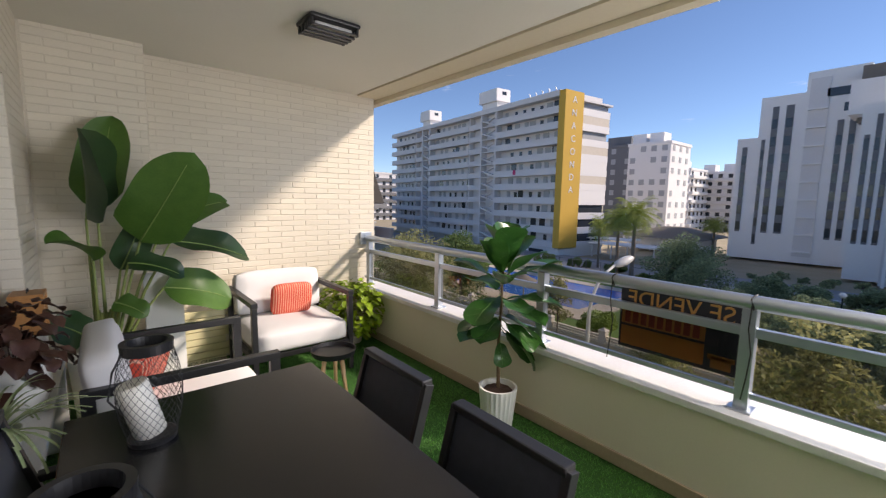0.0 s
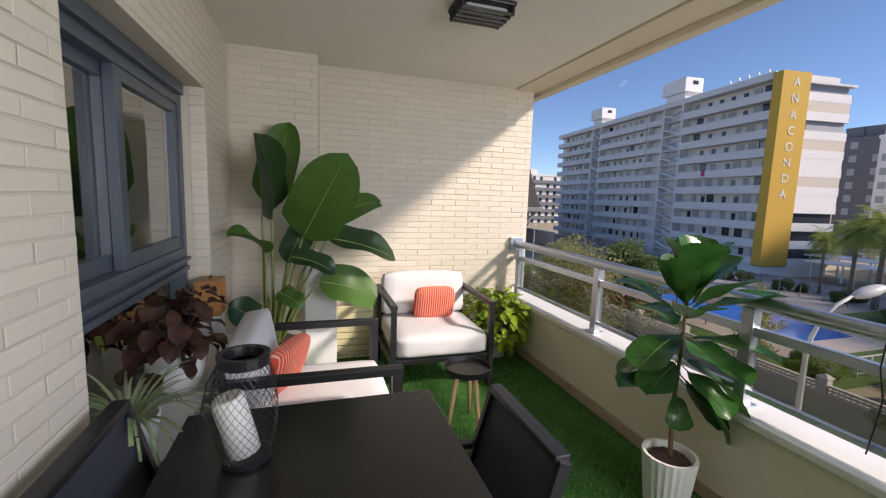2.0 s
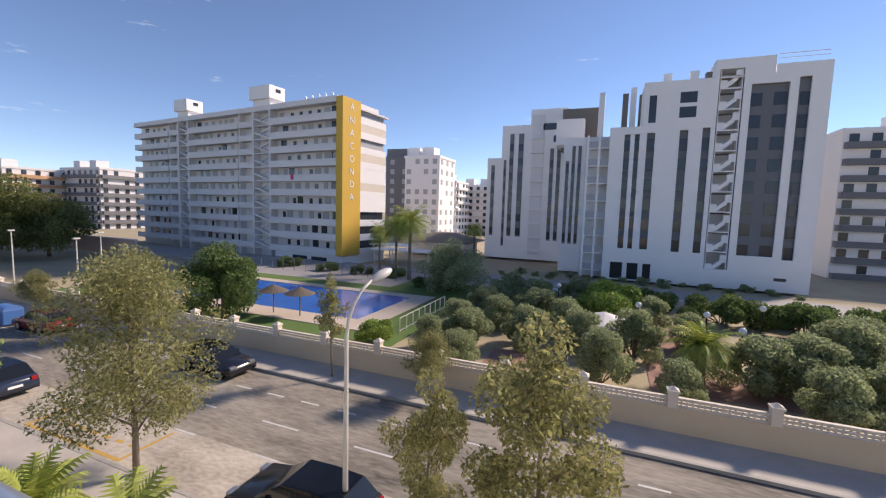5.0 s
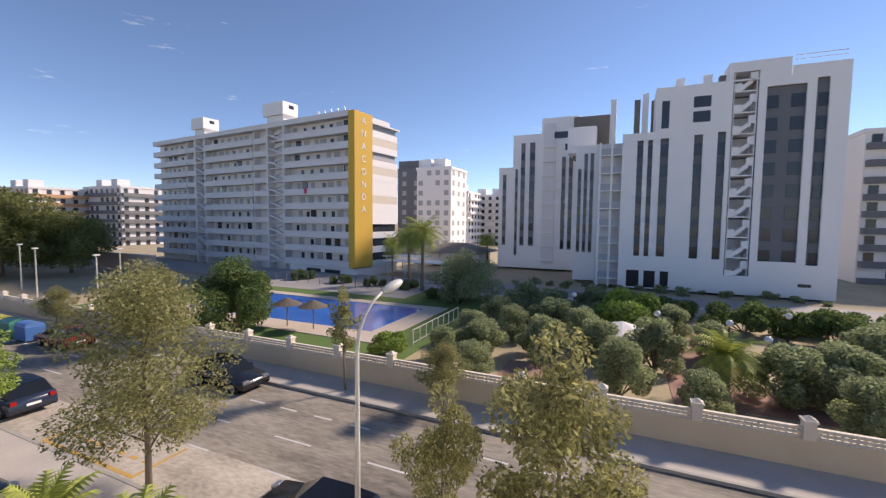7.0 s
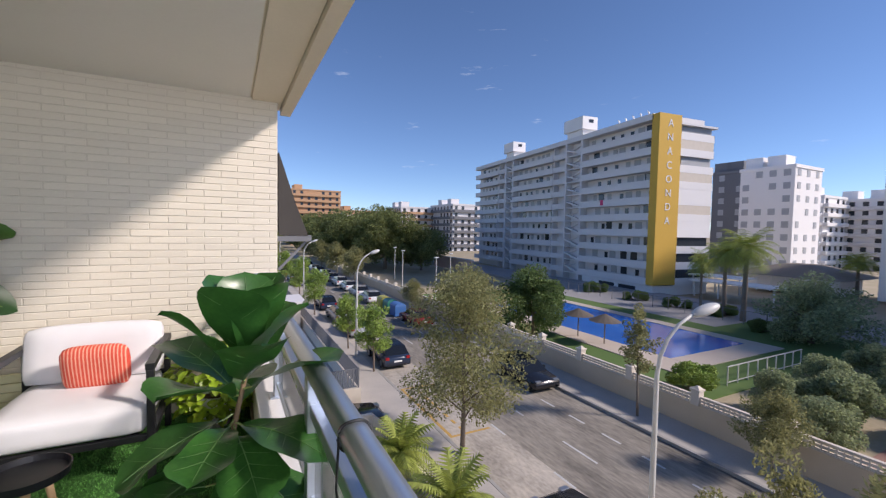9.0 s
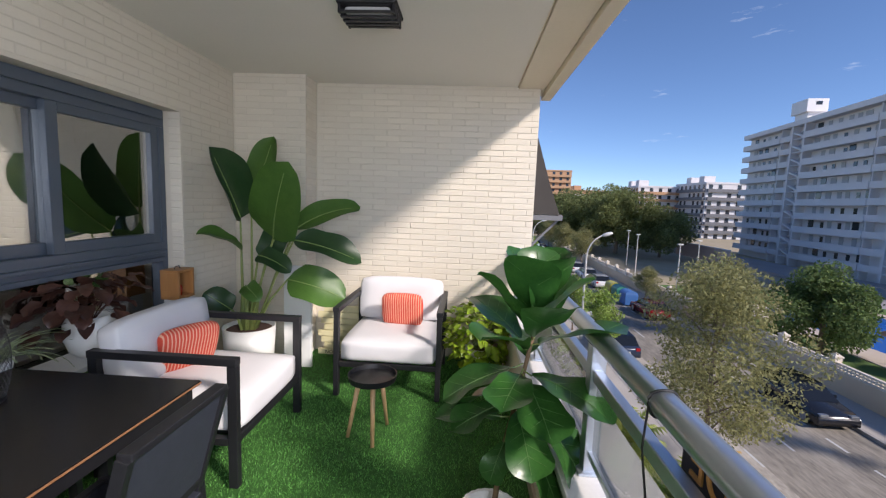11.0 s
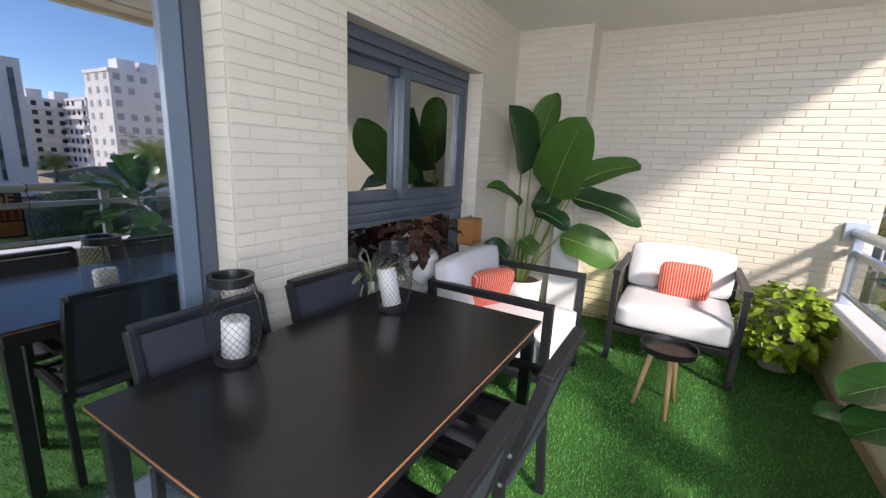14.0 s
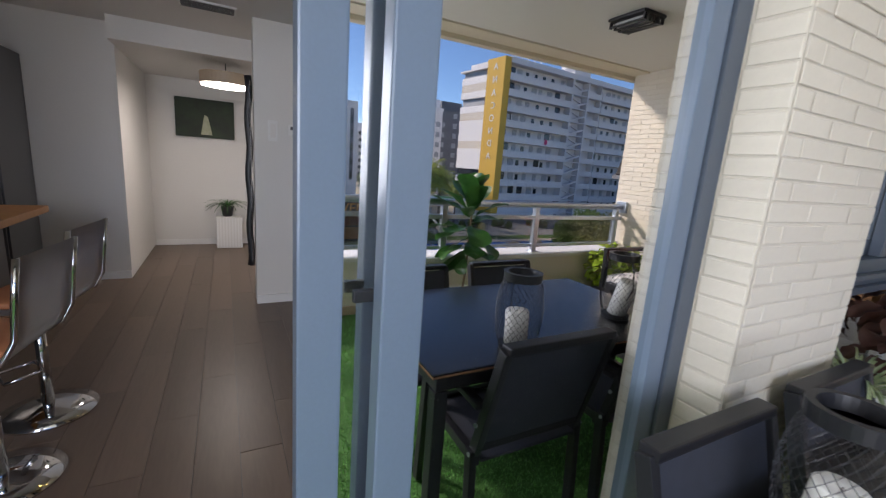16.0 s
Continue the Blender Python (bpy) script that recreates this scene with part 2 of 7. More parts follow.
def tube(bm, pts, radii, n=8):
    """A tube through points, with a radius at each."""
    pts = [Vector(p) for p in pts]
    if not hasattr(radii, "__len__"):
        radii = [radii] * len(pts)
    rings, up = [], Vector((0.13, 0.27, 0.95))
    for i, p in enumerate(pts):
        d = (pts[min(i + 1, len(pts) - 1)] - pts[max(i - 1, 0)]).normalized()
        a = d.cross(up)
        a = a.normalized() if a.length > 1e-3 else d.orthogonal().normalized()
        b = d.cross(a)
        rings.append([bm.verts.new(p + radii[i] * (math.cos(k * math.tau / n) * a + math.sin(k * math.tau / n) * b)) for k in range(n)])
    for r, s in zip(rings, rings[1:]):
        for k in range(n):
            bm.faces.new((r[k], r[(k + 1) % n], s[(k + 1) % n], s[k]))
    bm.faces.new(rings[0][::-1])
    bm.faces.new(rings[-1])
    return bm


def lathe(bm, profile, n=28, centre=(0, 0, 0)):
    """A turned shape from (radius, height) pairs."""
    c = Vector(centre)
    rings = [[bm.verts.new(c + Vector((r * math.cos(k * math.tau / n), r * math.sin(k * math.tau / n), z))) for k in range(n)] for r, z in profile]
    for r, s in zip(rings, rings[1:]):
        for k in range(n):
            bm.faces.new((r[k], r[(k + 1) % n], s[(k + 1) % n], s[k]))
    bm.faces.new(rings[0][::-1])
    bm.faces.new(rings[-1])
    return bm


def leaf(bm, base, along, up, length, width, droop=0.3, fold=0.25, wave=0.03, profile=None, n=9, seed=0):
    """One leaf blade: a curved, folded and wavy sheet from base, first going along, then drooping."""
    rng = random.Random(seed)
    a = Vector(along).normalized()
    s = a.cross(Vector(up)).normalized()
    u = s.cross(a).normalized()
    prof = profile if profile else (lambda t: math.sin(math.pi * min(1, t ** 0.8)) ** 0.7)
    ph = rng.random() * 6
    rows = []
    pos, ang = Vector(base), 0.0
    for i in range(n + 1):
        t = i / n
        w = max(0.004, width * 0.5 * prof(t))
        d = a * math.cos(ang) - u * math.sin(ang)
        nn = u * math.cos(ang) + a * math.sin(ang)
        rip = wave * math.sin(9 * t + ph)
        rip2 = wave * math.sin(11 * t + ph * 1.7 + 1)
        rows.append([bm.verts.new(pos + s * (w * f) + nn * (fold * w * f * f + (rip if f > 0 else rip2) * abs(f))) for f in (-1, -0.5, 0, 0.5, 1)])
        pos = pos + d * (length / n)
        ang += droop / n
    for r, q in zip(rows, rows[1:]):
        for k in range(4):
            bm.faces.new((r[k], r[k + 1], q[k + 1], q[k]))
    return bm


def raw(name, verts, faces, material, parent=None, smooth=False):
    me = bpy.data.meshes.new(name)
    me.from_pydata(verts, [], faces)
    me.materials.append(material)
    if smooth:
        me.shade_smooth()
    ob = new(name, me)
    ob.parent = parent
    return ob


def cushion_mesh(w, d, h, r=0.05, puff=0.02):
    """A padded block, w x d x h, its base at the origin's middle, with rounded edges and bulging faces."""
    bm = bmesh.new()
    box(bm, -w / 2, -d / 2, 0, w / 2, d / 2, h)
    bmesh.ops.subdivide_edges(bm, edges=bm.edges[:], cuts=7, use_grid_fill=True)
    for v in bm.verts:
        c = Vector((0, 0, h / 2))
        inner = Vector((max(-w / 2 + r, min(w / 2 - r, v.co.x)), max(-d / 2 + r, min(d / 2 - r, v.co.y)), max(r, min(h - r, v.co.z))))
        o = v.co - inner
        if o.length > 1e-6:
            v.co = inner + o.normalized() * r
        fx, fy, fz = 1 - abs(2 * v.co.x / w) ** 4, 1 - abs(2 * v.co.y / d) ** 4, 1 - abs(2 * (v.co.z - h / 2) / h) ** 4
        if v.co.z > h * 0.9:
            v.co.z += puff * fx * fy
        if abs(v.co.x) > w / 2 * 0.97:
            v.co.x += math.copysign(puff * 0.6 * fy * fz, v.co.x)
        if abs(v.co.y) > d / 2 * 0.97:
            v.co.y += math.copysign(puff * 0.6 * fx * fz, v.co.y)
        v.co += Vector((1, 1, 1)) * 0.004 * noise.noise(v.co * 9)
    return bm


# ---- terrace: large structure ----
WALL_Y, EDGE_X, CEIL = 5.0, 2.82, 2.64
floor = structure("floor", boxes((-0.25, -2.0, -0.14, 2.62, 5.25, -0.012)), M_GRASSB, "terrace floor covered in green artificial turf")
structure("ceiling", boxes((-0.25, -2.0, CEIL, 2.60, 5.25, 2.90)), M_CEIL, "plain white painted terrace ceiling")
structure("ceiling_edge", boxes((2.615, -2.0, CEIL - 0.012, 2.86, 5.25, 2.90), (2.60, -2.0, CEIL + 0.012, 2.615, 5.25, 2.90)), M_TRIM, "beige edge strip of the terrace ceiling")
structure("ceiling_fascia", boxes((2.865, -2.0, CEIL - 0.055, 2.955, 5.25, 2.94)), M_TRIM, "beige fascia beam along the slab edge")
structure("parapet", boxes((2.60, -2.0, -0.14, 2.86, 5.0, 0.495)), M_PLASTER, "cream plastered parapet wall")
structure("coping", boxes((2.575, -2.0, 0.495, 2.93, 5.0, 0.535), bevel=0.006), M_LEDGE, "white stone coping on the parapet")
structure("baseboard", boxes((2.583, -2.0, -0.005, 2.60, 5.0, 0.075), bevel=0.003), M_SKIRT, "tan tile skirting along the parapet")
structure("wall_slab_edge", boxes((2.62, -2.0, -0.5, 2.86, 5.25, -0.14)), M_PLASTER)
structure("wall_back", boxes((-0.25, -2.25, -0.3, 2.86, -2.0, 2.90)), M_PLASTER)


def brick_run(parent, place, runs, z0, z1, limit=300, near=None):
    """Bricks of a stretcher bond on a wall. place(u, z) gives the pose of a point on it; runs(z) the stretches of u that are wall at that height."""
    pitch, course, joint, proud = 0.25, 0.0555, 0.006, 0.004
    cache, made = {}, 0
    rest_v, rest_f = [], []
    rows = int(round((z1 - z0) / course))
    for i in range(rows):
        za = z0 + i * course
        off = 0.5 * pitch * (i % 2)
        for u0, u1 in runs(za + course / 2):
            k = math.floor((u0 - off) / pitch)
            while off + k * pitch < u1 - 1e-4:
                a, b = max(u0, off + k * pitch), min(u1, off + (k + 1) * pitch)
                k += 1
                if b - a < 0.03:
                    continue
                w = round(b - a - joint, 3)
                h, e = course - joint, 0.0025
                co = [(-w / 2, -0.002, -h / 2), (w / 2, -0.002, -h / 2), (w / 2, -0.002, h / 2), (-w / 2, -0.002, h / 2),
                      (-w / 2 + e, -proud, -h / 2 + e), (w / 2 - e, -proud, -h / 2 + e), (w / 2 - e, -proud, h / 2 - e), (-w / 2 + e, -proud, h / 2 - e)]
                fa = [(4, 5, 6, 7), (0, 1, 5, 4), (1, 2, 6, 5), (2, 3, 7, 6), (3, 0, 4, 7)]
                rng = random.Random(i * 977 + k * 31)
                m = place((a + b) / 2, za + course / 2) @ pose(0, rng.uniform(-0.0012, 0.0012), rng.uniform(-0.001, 0.001), 0, rng.uniform(-0.25, 0.25), rng.uniform(-0.3, 0.3))
                if made < limit and (near is None or near((a + b) / 2, za)):
                    if w not in cache:
                        me = bpy.data.meshes.new("brick")
                        me.from_pydata(co, [], fa)
                        me.materials.append(M_BRICK)
                        cache[w] = me
                    ob = new("brick", cache[w])
                    ob.parent, ob.matrix_basis = parent, m
                    made += 1
                else:
                    n = len(rest_v)
                    rest_v += [m @ Vector(c) for c in co]
                    rest_f += [tuple(n + q for q in f) for f in fa]
    if rest_v:
        tagged(raw("brickwork", rest_v, rest_f, M_BRICK, parent), kind="stuff")


# end wall with its pier, and the facade with window and door openings
WIN0, WIN1, WINT, DOOR1, DOOR0, DOORT = 2.442, 4.01, 2.143, 1.786, -0.95, 2.38
wall_end = structure("wall_end", boxes((-0.25, 5.0, -0.14, EDGE_X, 5.25, CEIL)), M_JOINT, "cream painted brick end wall of the terrace")
wall_pier = structure("wall_pier", boxes((0.0, 4.73, -0.02, 0.68, 5.0, CEIL)), M_JOINT, "cream painted brick pier in the corner")
wall_facade = structure("wall_facade", boxes((-0.25, DOOR1, -0.14, 0, WIN0, CEIL)), M_JOINT, "cream painted brick facade wall of the flat")
for r in ((-0.25, WIN1, -0.14, 0, 5.0, CEIL), (-0.25, WIN0, WINT, 0, WIN1, CEIL), (-0.25, WIN0, -0.14, 0, WIN1, 0.16), (-0.25, DOOR0, DOORT, 0, DOOR1, CEIL), (-0.25, -2.0, -0.14, 0, DOOR0, CEIL)):
    part("wall_panel", boxes(r), M_JOINT, wall_facade)

# windows: wide slate frame, two sliding leaves over a fixed lower pane
window = structure("window_1", boxes((-0.235, WIN0 + 0.002, 2.02, -0.13, WIN1 - 0.002, WINT - 0.002), (-0.235, WIN0 + 0.002, 0.165, -0.13, WIN0 + 0.055, 2.02), (-0.235, WIN1 - 0.055, 0.165, -0.13, WIN1 - 0.002, 2.02),
                                     (-0.235, WIN0 + 0.055, 1.02, -0.13, WIN1 - 0.055, 1.16), (-0.235, WIN0 + 0.055, 0.165, -0.13, WIN1 - 0.055, 0.22), bevel=0.004), M_FRAME, "slate grey aluminium sliding window")
part("track", boxes((-0.13, WIN0 + 0.05, 2.075, -0.10, WIN1 - 0.05, 2.14), (-0.13, WIN0 + 0.05, 1.085, -0.095, WIN1 - 0.05, 1.105), (-0.13, WIN0 + 0.05, 1.02, -0.105, WIN1 - 0.05, 1.05), bevel=0.003), M_FRAME, window)
for ya, yb, xa in ((WIN0 + 0.05, 3.21, -0.215), (3.13, WIN1 - 0.05, -0.165)):
    sash = part("sash", boxes((xa - 0.02, ya, 1.16, xa + 0.025, ya + 0.07, 2.03), (xa - 0.02, yb - 0.07, 1.16, xa + 0.025, yb, 2.03), (xa - 0.02, ya + 0.07, 1.16, xa + 0.025, yb - 0.07, 1.23), (xa - 0.02, ya + 0.07, 1.965, xa + 0.025, yb - 0.07, 2.03), bevel=0.004), M_FRAME, window)
    pane = part("pane", boxes((xa - 0.004, ya + 0.065, 1.225, xa + 0.004, yb - 0.065, 1.97)), M_GLASS, sash)
    pane.visible_shadow = False
pane = part("pane", boxes((-0.188, WIN0 + 0.05, 0.215, -0.18, WIN1 - 0.05, 1.025)), M_GLASS, window)
pane.visible_shadow = False

# sliding terrace door: jamb, head, sill, two leaves stacked at the brick pier
door = structure("door_1", boxes((-0.25, 1.715, 0.0, -0.13, DOOR1 - 0.002, DOORT - 0.002), (-0.25, DOOR0 + 0.002, 2.30, -0.13, 1.715, DOORT - 0.002), (-0.25, DOOR0 + 0.002, 0.0, -0.13, DOOR0 + 0.07, 2.30), bevel=0.004), M_FRAME, "sliding glass terrace door, half open")
part("threshold", boxes((-0.27, DOOR0 + 0.01, -0.01, -0.05, 1.71, 0.03), bevel=0.004), M_ALU, door, "pale aluminium door track")
for ya, yb, xa in ((0.83, 1.712, -0.165), (0.69, 1.60, -0.228)):
    leaf_f = part("door_leaf", boxes((xa - 0.026, ya, 0.03, xa + 0.026, ya + 0.085, 2.29), (xa - 0.026, yb - 0.075, 0.03, xa + 0.026, yb, 2.29), (xa - 0.026, ya + 0.085, 0.03, xa + 0.026, yb - 0.075, 0.12), (xa - 0.026, ya + 0.085, 2.21, xa + 0.026, yb - 0.075, 2.29), bevel=0.005), M_DOORF, door)
    pane = part("pane", boxes((xa - 0.004, ya + 0.08, 0.115, xa + 0.004, yb - 0.07, 2.215)), M_DOORG, leaf_f)
    pane.visible_shadow = False
part("door_handle", boxes((-0.20, 0.79, 1.15, -0.185, 0.83, 1.175), bevel=0.003), M_BLACK, door)

# ---- railing: posts, tube, lower rails and smoked panels ----
railing = tagged(new("railing"), "aluminium terrace railing with round handrail and smoked panels", "railing", kind="structure")
railing.location = (-0.005, 0, 0)
bm = rod(bmesh.new(), (2.70, -2.0, 1.062), (2.70, 4.985, 1.062), 0.036, n=24)
part("handrail", bm, M_ALU, railing, smooth=True)
bm = boxes((2.682, -2.0, 0.90, 2.718, 4.98, 0.945), (2.685, -2.0, 0.60, 2.715, 4.98, 0.628), bevel=0.004)
part("cross_rail", bm, M_ALU, railing)
POSTS = (4.88, 3.62, 2.47, 1.28, 0.08, -1.1)
for y in POSTS:
    part("post", boxes((2.672, y - 0.03, 0.535, 2.728, y + 0.03, 1.035), (2.65, y - 0.05, 0.535, 2.75, y + 0.05, 0.547), bevel=0.004), M_ALU, railing)
for ya, yb in zip(POSTS[1:], POSTS):
    pane = part("pane", boxes((2.696, ya + 0.04, 0.63, 2.704, yb - 0.04, 0.898)), M_RAILG, railing)
    pane.visible_shadow = False
part("wall_bracket", boxes((2.63, 4.955, 0.99, 2.77, 4.998, 1.13), bevel=0.006), M_ALU, railing)

# ceiling lamp
lamp = thing("ceiling_lamp", "black square bulkhead lamp with slatted cover on the ceiling", "ceiling lamp", m=pose(1.58, 3.43, CEIL))
part("base", boxes((-0.17, -0.13, -0.03, 0.17, 0.13, 0.0), bevel=0.02), M_BLACK, lamp)
part("diffuser", boxes((-0.13, -0.09, -0.065, 0.13, 0.09, -0.03), bevel=0.02), mat("frosted_diffuser", (0.5, 0.5, 0.5), 0.3), lamp, "frosted grey diffuser")
for i in range(5):
    y = -0.10 + i * 0.05
    s = math.sqrt(max(0.1, 1 - (y / 0.15) ** 2))
    part("slat", boxes((-0.16, y - 0.012, -0.045 - 0.035 * s, 0.16, y + 0.012, -0.035 - 0.035 * s), (-0.16, y - 0.012, -0.075, -0.145, y + 0.012, -0.02), (0.145, y - 0.012, -0.075, 0.16, y + 0.012, -0.02), bevel=0.003), M_BLACK, lamp)

# ---- terrace furniture ----
TZ = 0.746        # table height
table = thing("dining_table", "black rectangular outdoor dining table with copper-brown edge", "table", m=pose(0.65, 1.868, 0))
part("tabletop", boxes((-0.43, -0.705, TZ - 0.017, 0.43, 0.705, TZ), bevel=0.003), M_TOP, table)
part("edge_band", boxes((-0.4315, -0.7065, TZ - 0.0135, 0.4315, 0.7065, TZ - 0.0065)), M_EDGE, table, "worn copper-brown edge")
part("apron", boxes((-0.41, -0.68, TZ - 0.077, 0.41, -0.645, TZ - 0.017), (-0.41, 0.645, TZ - 0.077, 0.41, 0.68, TZ - 0.017), (-0.41, -0.645, TZ - 0.077, -0.375, 0.645, TZ - 0.017), (0.375, -0.645, TZ - 0.077, 0.41, 0.645, TZ - 0.017), bevel=0.003), M_BLACK, table)
for sx in (-1, 1):
    for sy in (-1, 1):
        part("leg", boxes((sx * 0.39 - 0.025, sy * 0.66 - 0.025, 0, sx * 0.39 + 0.025, sy * 0.66 + 0.025, TZ - 0.077), bevel=0.004), M_BLACK, table)


def bar(bm, p, q, w, h, bevel=0.003):
    """A rectangular bar from p to q, w wide and h high."""
    p, q = Vector(p), Vector(q)
    d = q - p
    m = Matrix.Translation(p) @ d.to_track_quat("Y", "Z").to_matrix().to_4x4()
    return box(bm, -w / 2, 0, -h / 2, w / 2, d.length, h / 2, bevel, m)


def dining_chair(m):
    """A stacking armchair with sling seat and back, facing local +y."""
    c = thing("dining_chair", "black aluminium outdoor armchair with charcoal sling seat at the table", "chair", "chairs round the table", m)
    for s in (-1, 1):
        bm = bar(bmesh.new(), (s * 0.25, -0.20, 0), (s * 0.25, -0.17, 0.44), 0.028, 0.04)
        part("leg", bm, M_BLACK, c)
        bm = bar(bmesh.new(), (s * 0.25, 0.24, 0), (s * 0.25, 0.20, 0.655), 0.028, 0.04)
        part("leg", bm, M_BLACK, c)
        bm = bar(bmesh.new(), (s * 0.25, 0.23, 0.645), (s * 0.25, -0.21, 0.63), 0.042, 0.024, 0.006)
        part("armrest", bm, M_BLACK, c)
        bm = bar(bmesh.new(), (s * 0.235, -0.17, 0.42), (s * 0.235, -0.29, 0.865), 0.028, 0.04)
        part("back_post", bm, M_BLACK, c)
        bm = bar(bmesh.new(), (s * 0.235, 0.22, 0.415), (s * 0.235, -0.19, 0.40), 0.026, 0.04)
        part("seat_rail", bm, M_BLACK, c)
        for y, z in ((-0.205, 0.56), (-0.18, 0.43)):
            part("bolt", rod(bmesh.new(), (s * 0.262, y, z), (s * 0.268, y, z), 0.008, n=10), M_ALU, c, "bright steel bolt")
    part("top_rail", bar(bmesh.new(), (-0.235, -0.287, 0.868), (0.235, -0.287, 0.868), 0.05, 0.028, 0.006), M_BLACK, c)
    part("front_rail", bar(bmesh.new(), (-0.235, 0.21, 0.41), (0.235, 0.21, 0.41), 0.03, 0.03), M_BLACK, c)
    part("back_rail", bar(bmesh.new(), (-0.235, -0.19, 0.46), (0.235, -0.19, 0.46), 0.02, 0.03), M_BLACK, c)
    bm = bmesh.new()
    tilt = Matrix.Translation((0, -0.238, 0.655)) @ Matrix.Rotation(math.atan2(0.10, 0.40), 4, "X")
    box(bm, -0.222, -0.006, -0.195, 0.222, 0.006, 0.195, 0.003, tilt)
    part("backrest", bm, M_SLING, c)
    bm = bmesh.new()
    box(bm, -0.222, -0.20, 0.400, 0.222, 0.21, 0.412, 0.003)
    part("seat", bm, M_SLING, c)
    return c


chair = dining_chair(pose(1.00, 2.165, 0, 0, 0, 90))
copy_thing(chair, pose(0.985, 1.525, 0, 0, 0, 90)).scale = (0.96, 1, 0.94)
copy_thing(chair, pose(0.375, 1.578, 0, 0, 0, -90))
copy_thing(chair, pose(0.365, 2.22, 0, 0, 0, -90))
chair.scale = (0.96, 1, 0.94)


def lounge_chair(m):
    """A low armchair with square black frame and thick white cushions, facing local +y."""
    c = thing("lounge_chair", "black metal lounge armchair with white cushions on the turf", "armchair", "lounge chairs", m)
    for s in (-1, 1):
        part("armrest", boxes((s * 0.40 - 0.025, -0.40, 0.668, s * 0.40 + 0.025, 0.40, 0.708), bevel=0.004), M_BLACK, c)
        part("leg", boxes((s * 0.40 - 0.02, 0.35, 0, s * 0.40 + 0.02, 0.40, 0.668), bevel=0.004), M_BLACK, c)
        part("leg", boxes((s * 0.40 - 0.02, -0.40, 0, s * 0.40 + 0.02, -0.35, 0.668), bevel=0.004), M_BLACK, c)
        part("seat_rail", boxes((s * 0.40 - 0.02, -0.35, 0.235, s * 0.40 + 0.02, 0.35, 0.275), bevel=0.004), M_BLACK, c)
    for y in (-0.39, 0.36):
        part("cross_rail", boxes((-0.38, y, 0.235, 0.38, y + 0.03, 0.275), bevel=0.004), M_BLACK, c)
    part("back_frame", boxes((-0.38, -0.395, 0.55, 0.38, -0.37, 0.59), (-0.38, -0.395, 0.40, 0.38, -0.37, 0.44), bevel=0.004), M_BLACK, c)
    for i in range(5):
        x = -0.30 + i * 0.15
        part("slat", boxes((x - 0.03, -0.355, 0.245, x + 0.03, 0.355, 0.262)), M_BLACK, c)
    ob = part("seat_cushion", cushion_mesh(0.745, 0.76, 0.17, 0.035, 0.02), M_WHITEF, c, "thick white seat cushion", True)
    ob.matrix_basis = pose(0, 0.005, 0.277)
    ob = part("back_cushion", cushion_mesh(0.745, 0.15, 0.37, 0.035, 0.02), M_WHITEF, c, "white back cushion", True)
    ob.matrix_basis = pose(0, -0.275, 0.455, 9)
    return c


chair_b = lounge_chair(pose(1.61, 4.395, 0, 0, 0, 180))
copy_thing(chair_b, pose(0.645, 3.32, 0, 0, 0, -90))


def scatter_cushion(m):
    bm = cushion_mesh(0.345, 0.10, 0.275, 0.03, 0.012)
    for v in bm.verts:
        k = (abs(v.co.x) / 0.2) ** 2 * (abs(v.co.z - 0.135) / 0.135) ** 2
        v.co.y *= 1 - 0.55 * k
    ob = link("cushion", bm, M_CORAL, True)
    ob.matrix_basis = m
    return tagged(ob, "coral red cushion with thin pale stripes on a lounge chair", "cushion", "striped cushions")


scatter_cushion(pose(1.655, 4.50, 0.462, -14, 0, 180 - 2))
scatter_cushion(pose(0.445, 3.35, 0.462, -20, 0, -90 - 26))

stool = thing("side_table", "round black tray side table with three pale oak legs", "side table", m=pose(1.615, 3.50, 0))
part("tray", lathe(bmesh.new(), [(0.13, 0.375), (0.152, 0.378), (0.158, 0.405), (0.160, 0.418), (0.154, 0.418), (0.148, 0.39), (0.001, 0.388)], 40), M_BLACK, stool, smooth=False)
for a in (200, 285, 60):
    ca, sa = math.cos(radians(a)), math.sin(radians(a))
    part("leg", rod(bmesh.new(), (0.155 * ca, 0.155 * sa, 0.0), (0.085 * ca, 0.085 * sa, 0.376), 0.012, 0.017, 14), M_OAK, stool, "pale oak leg", True)


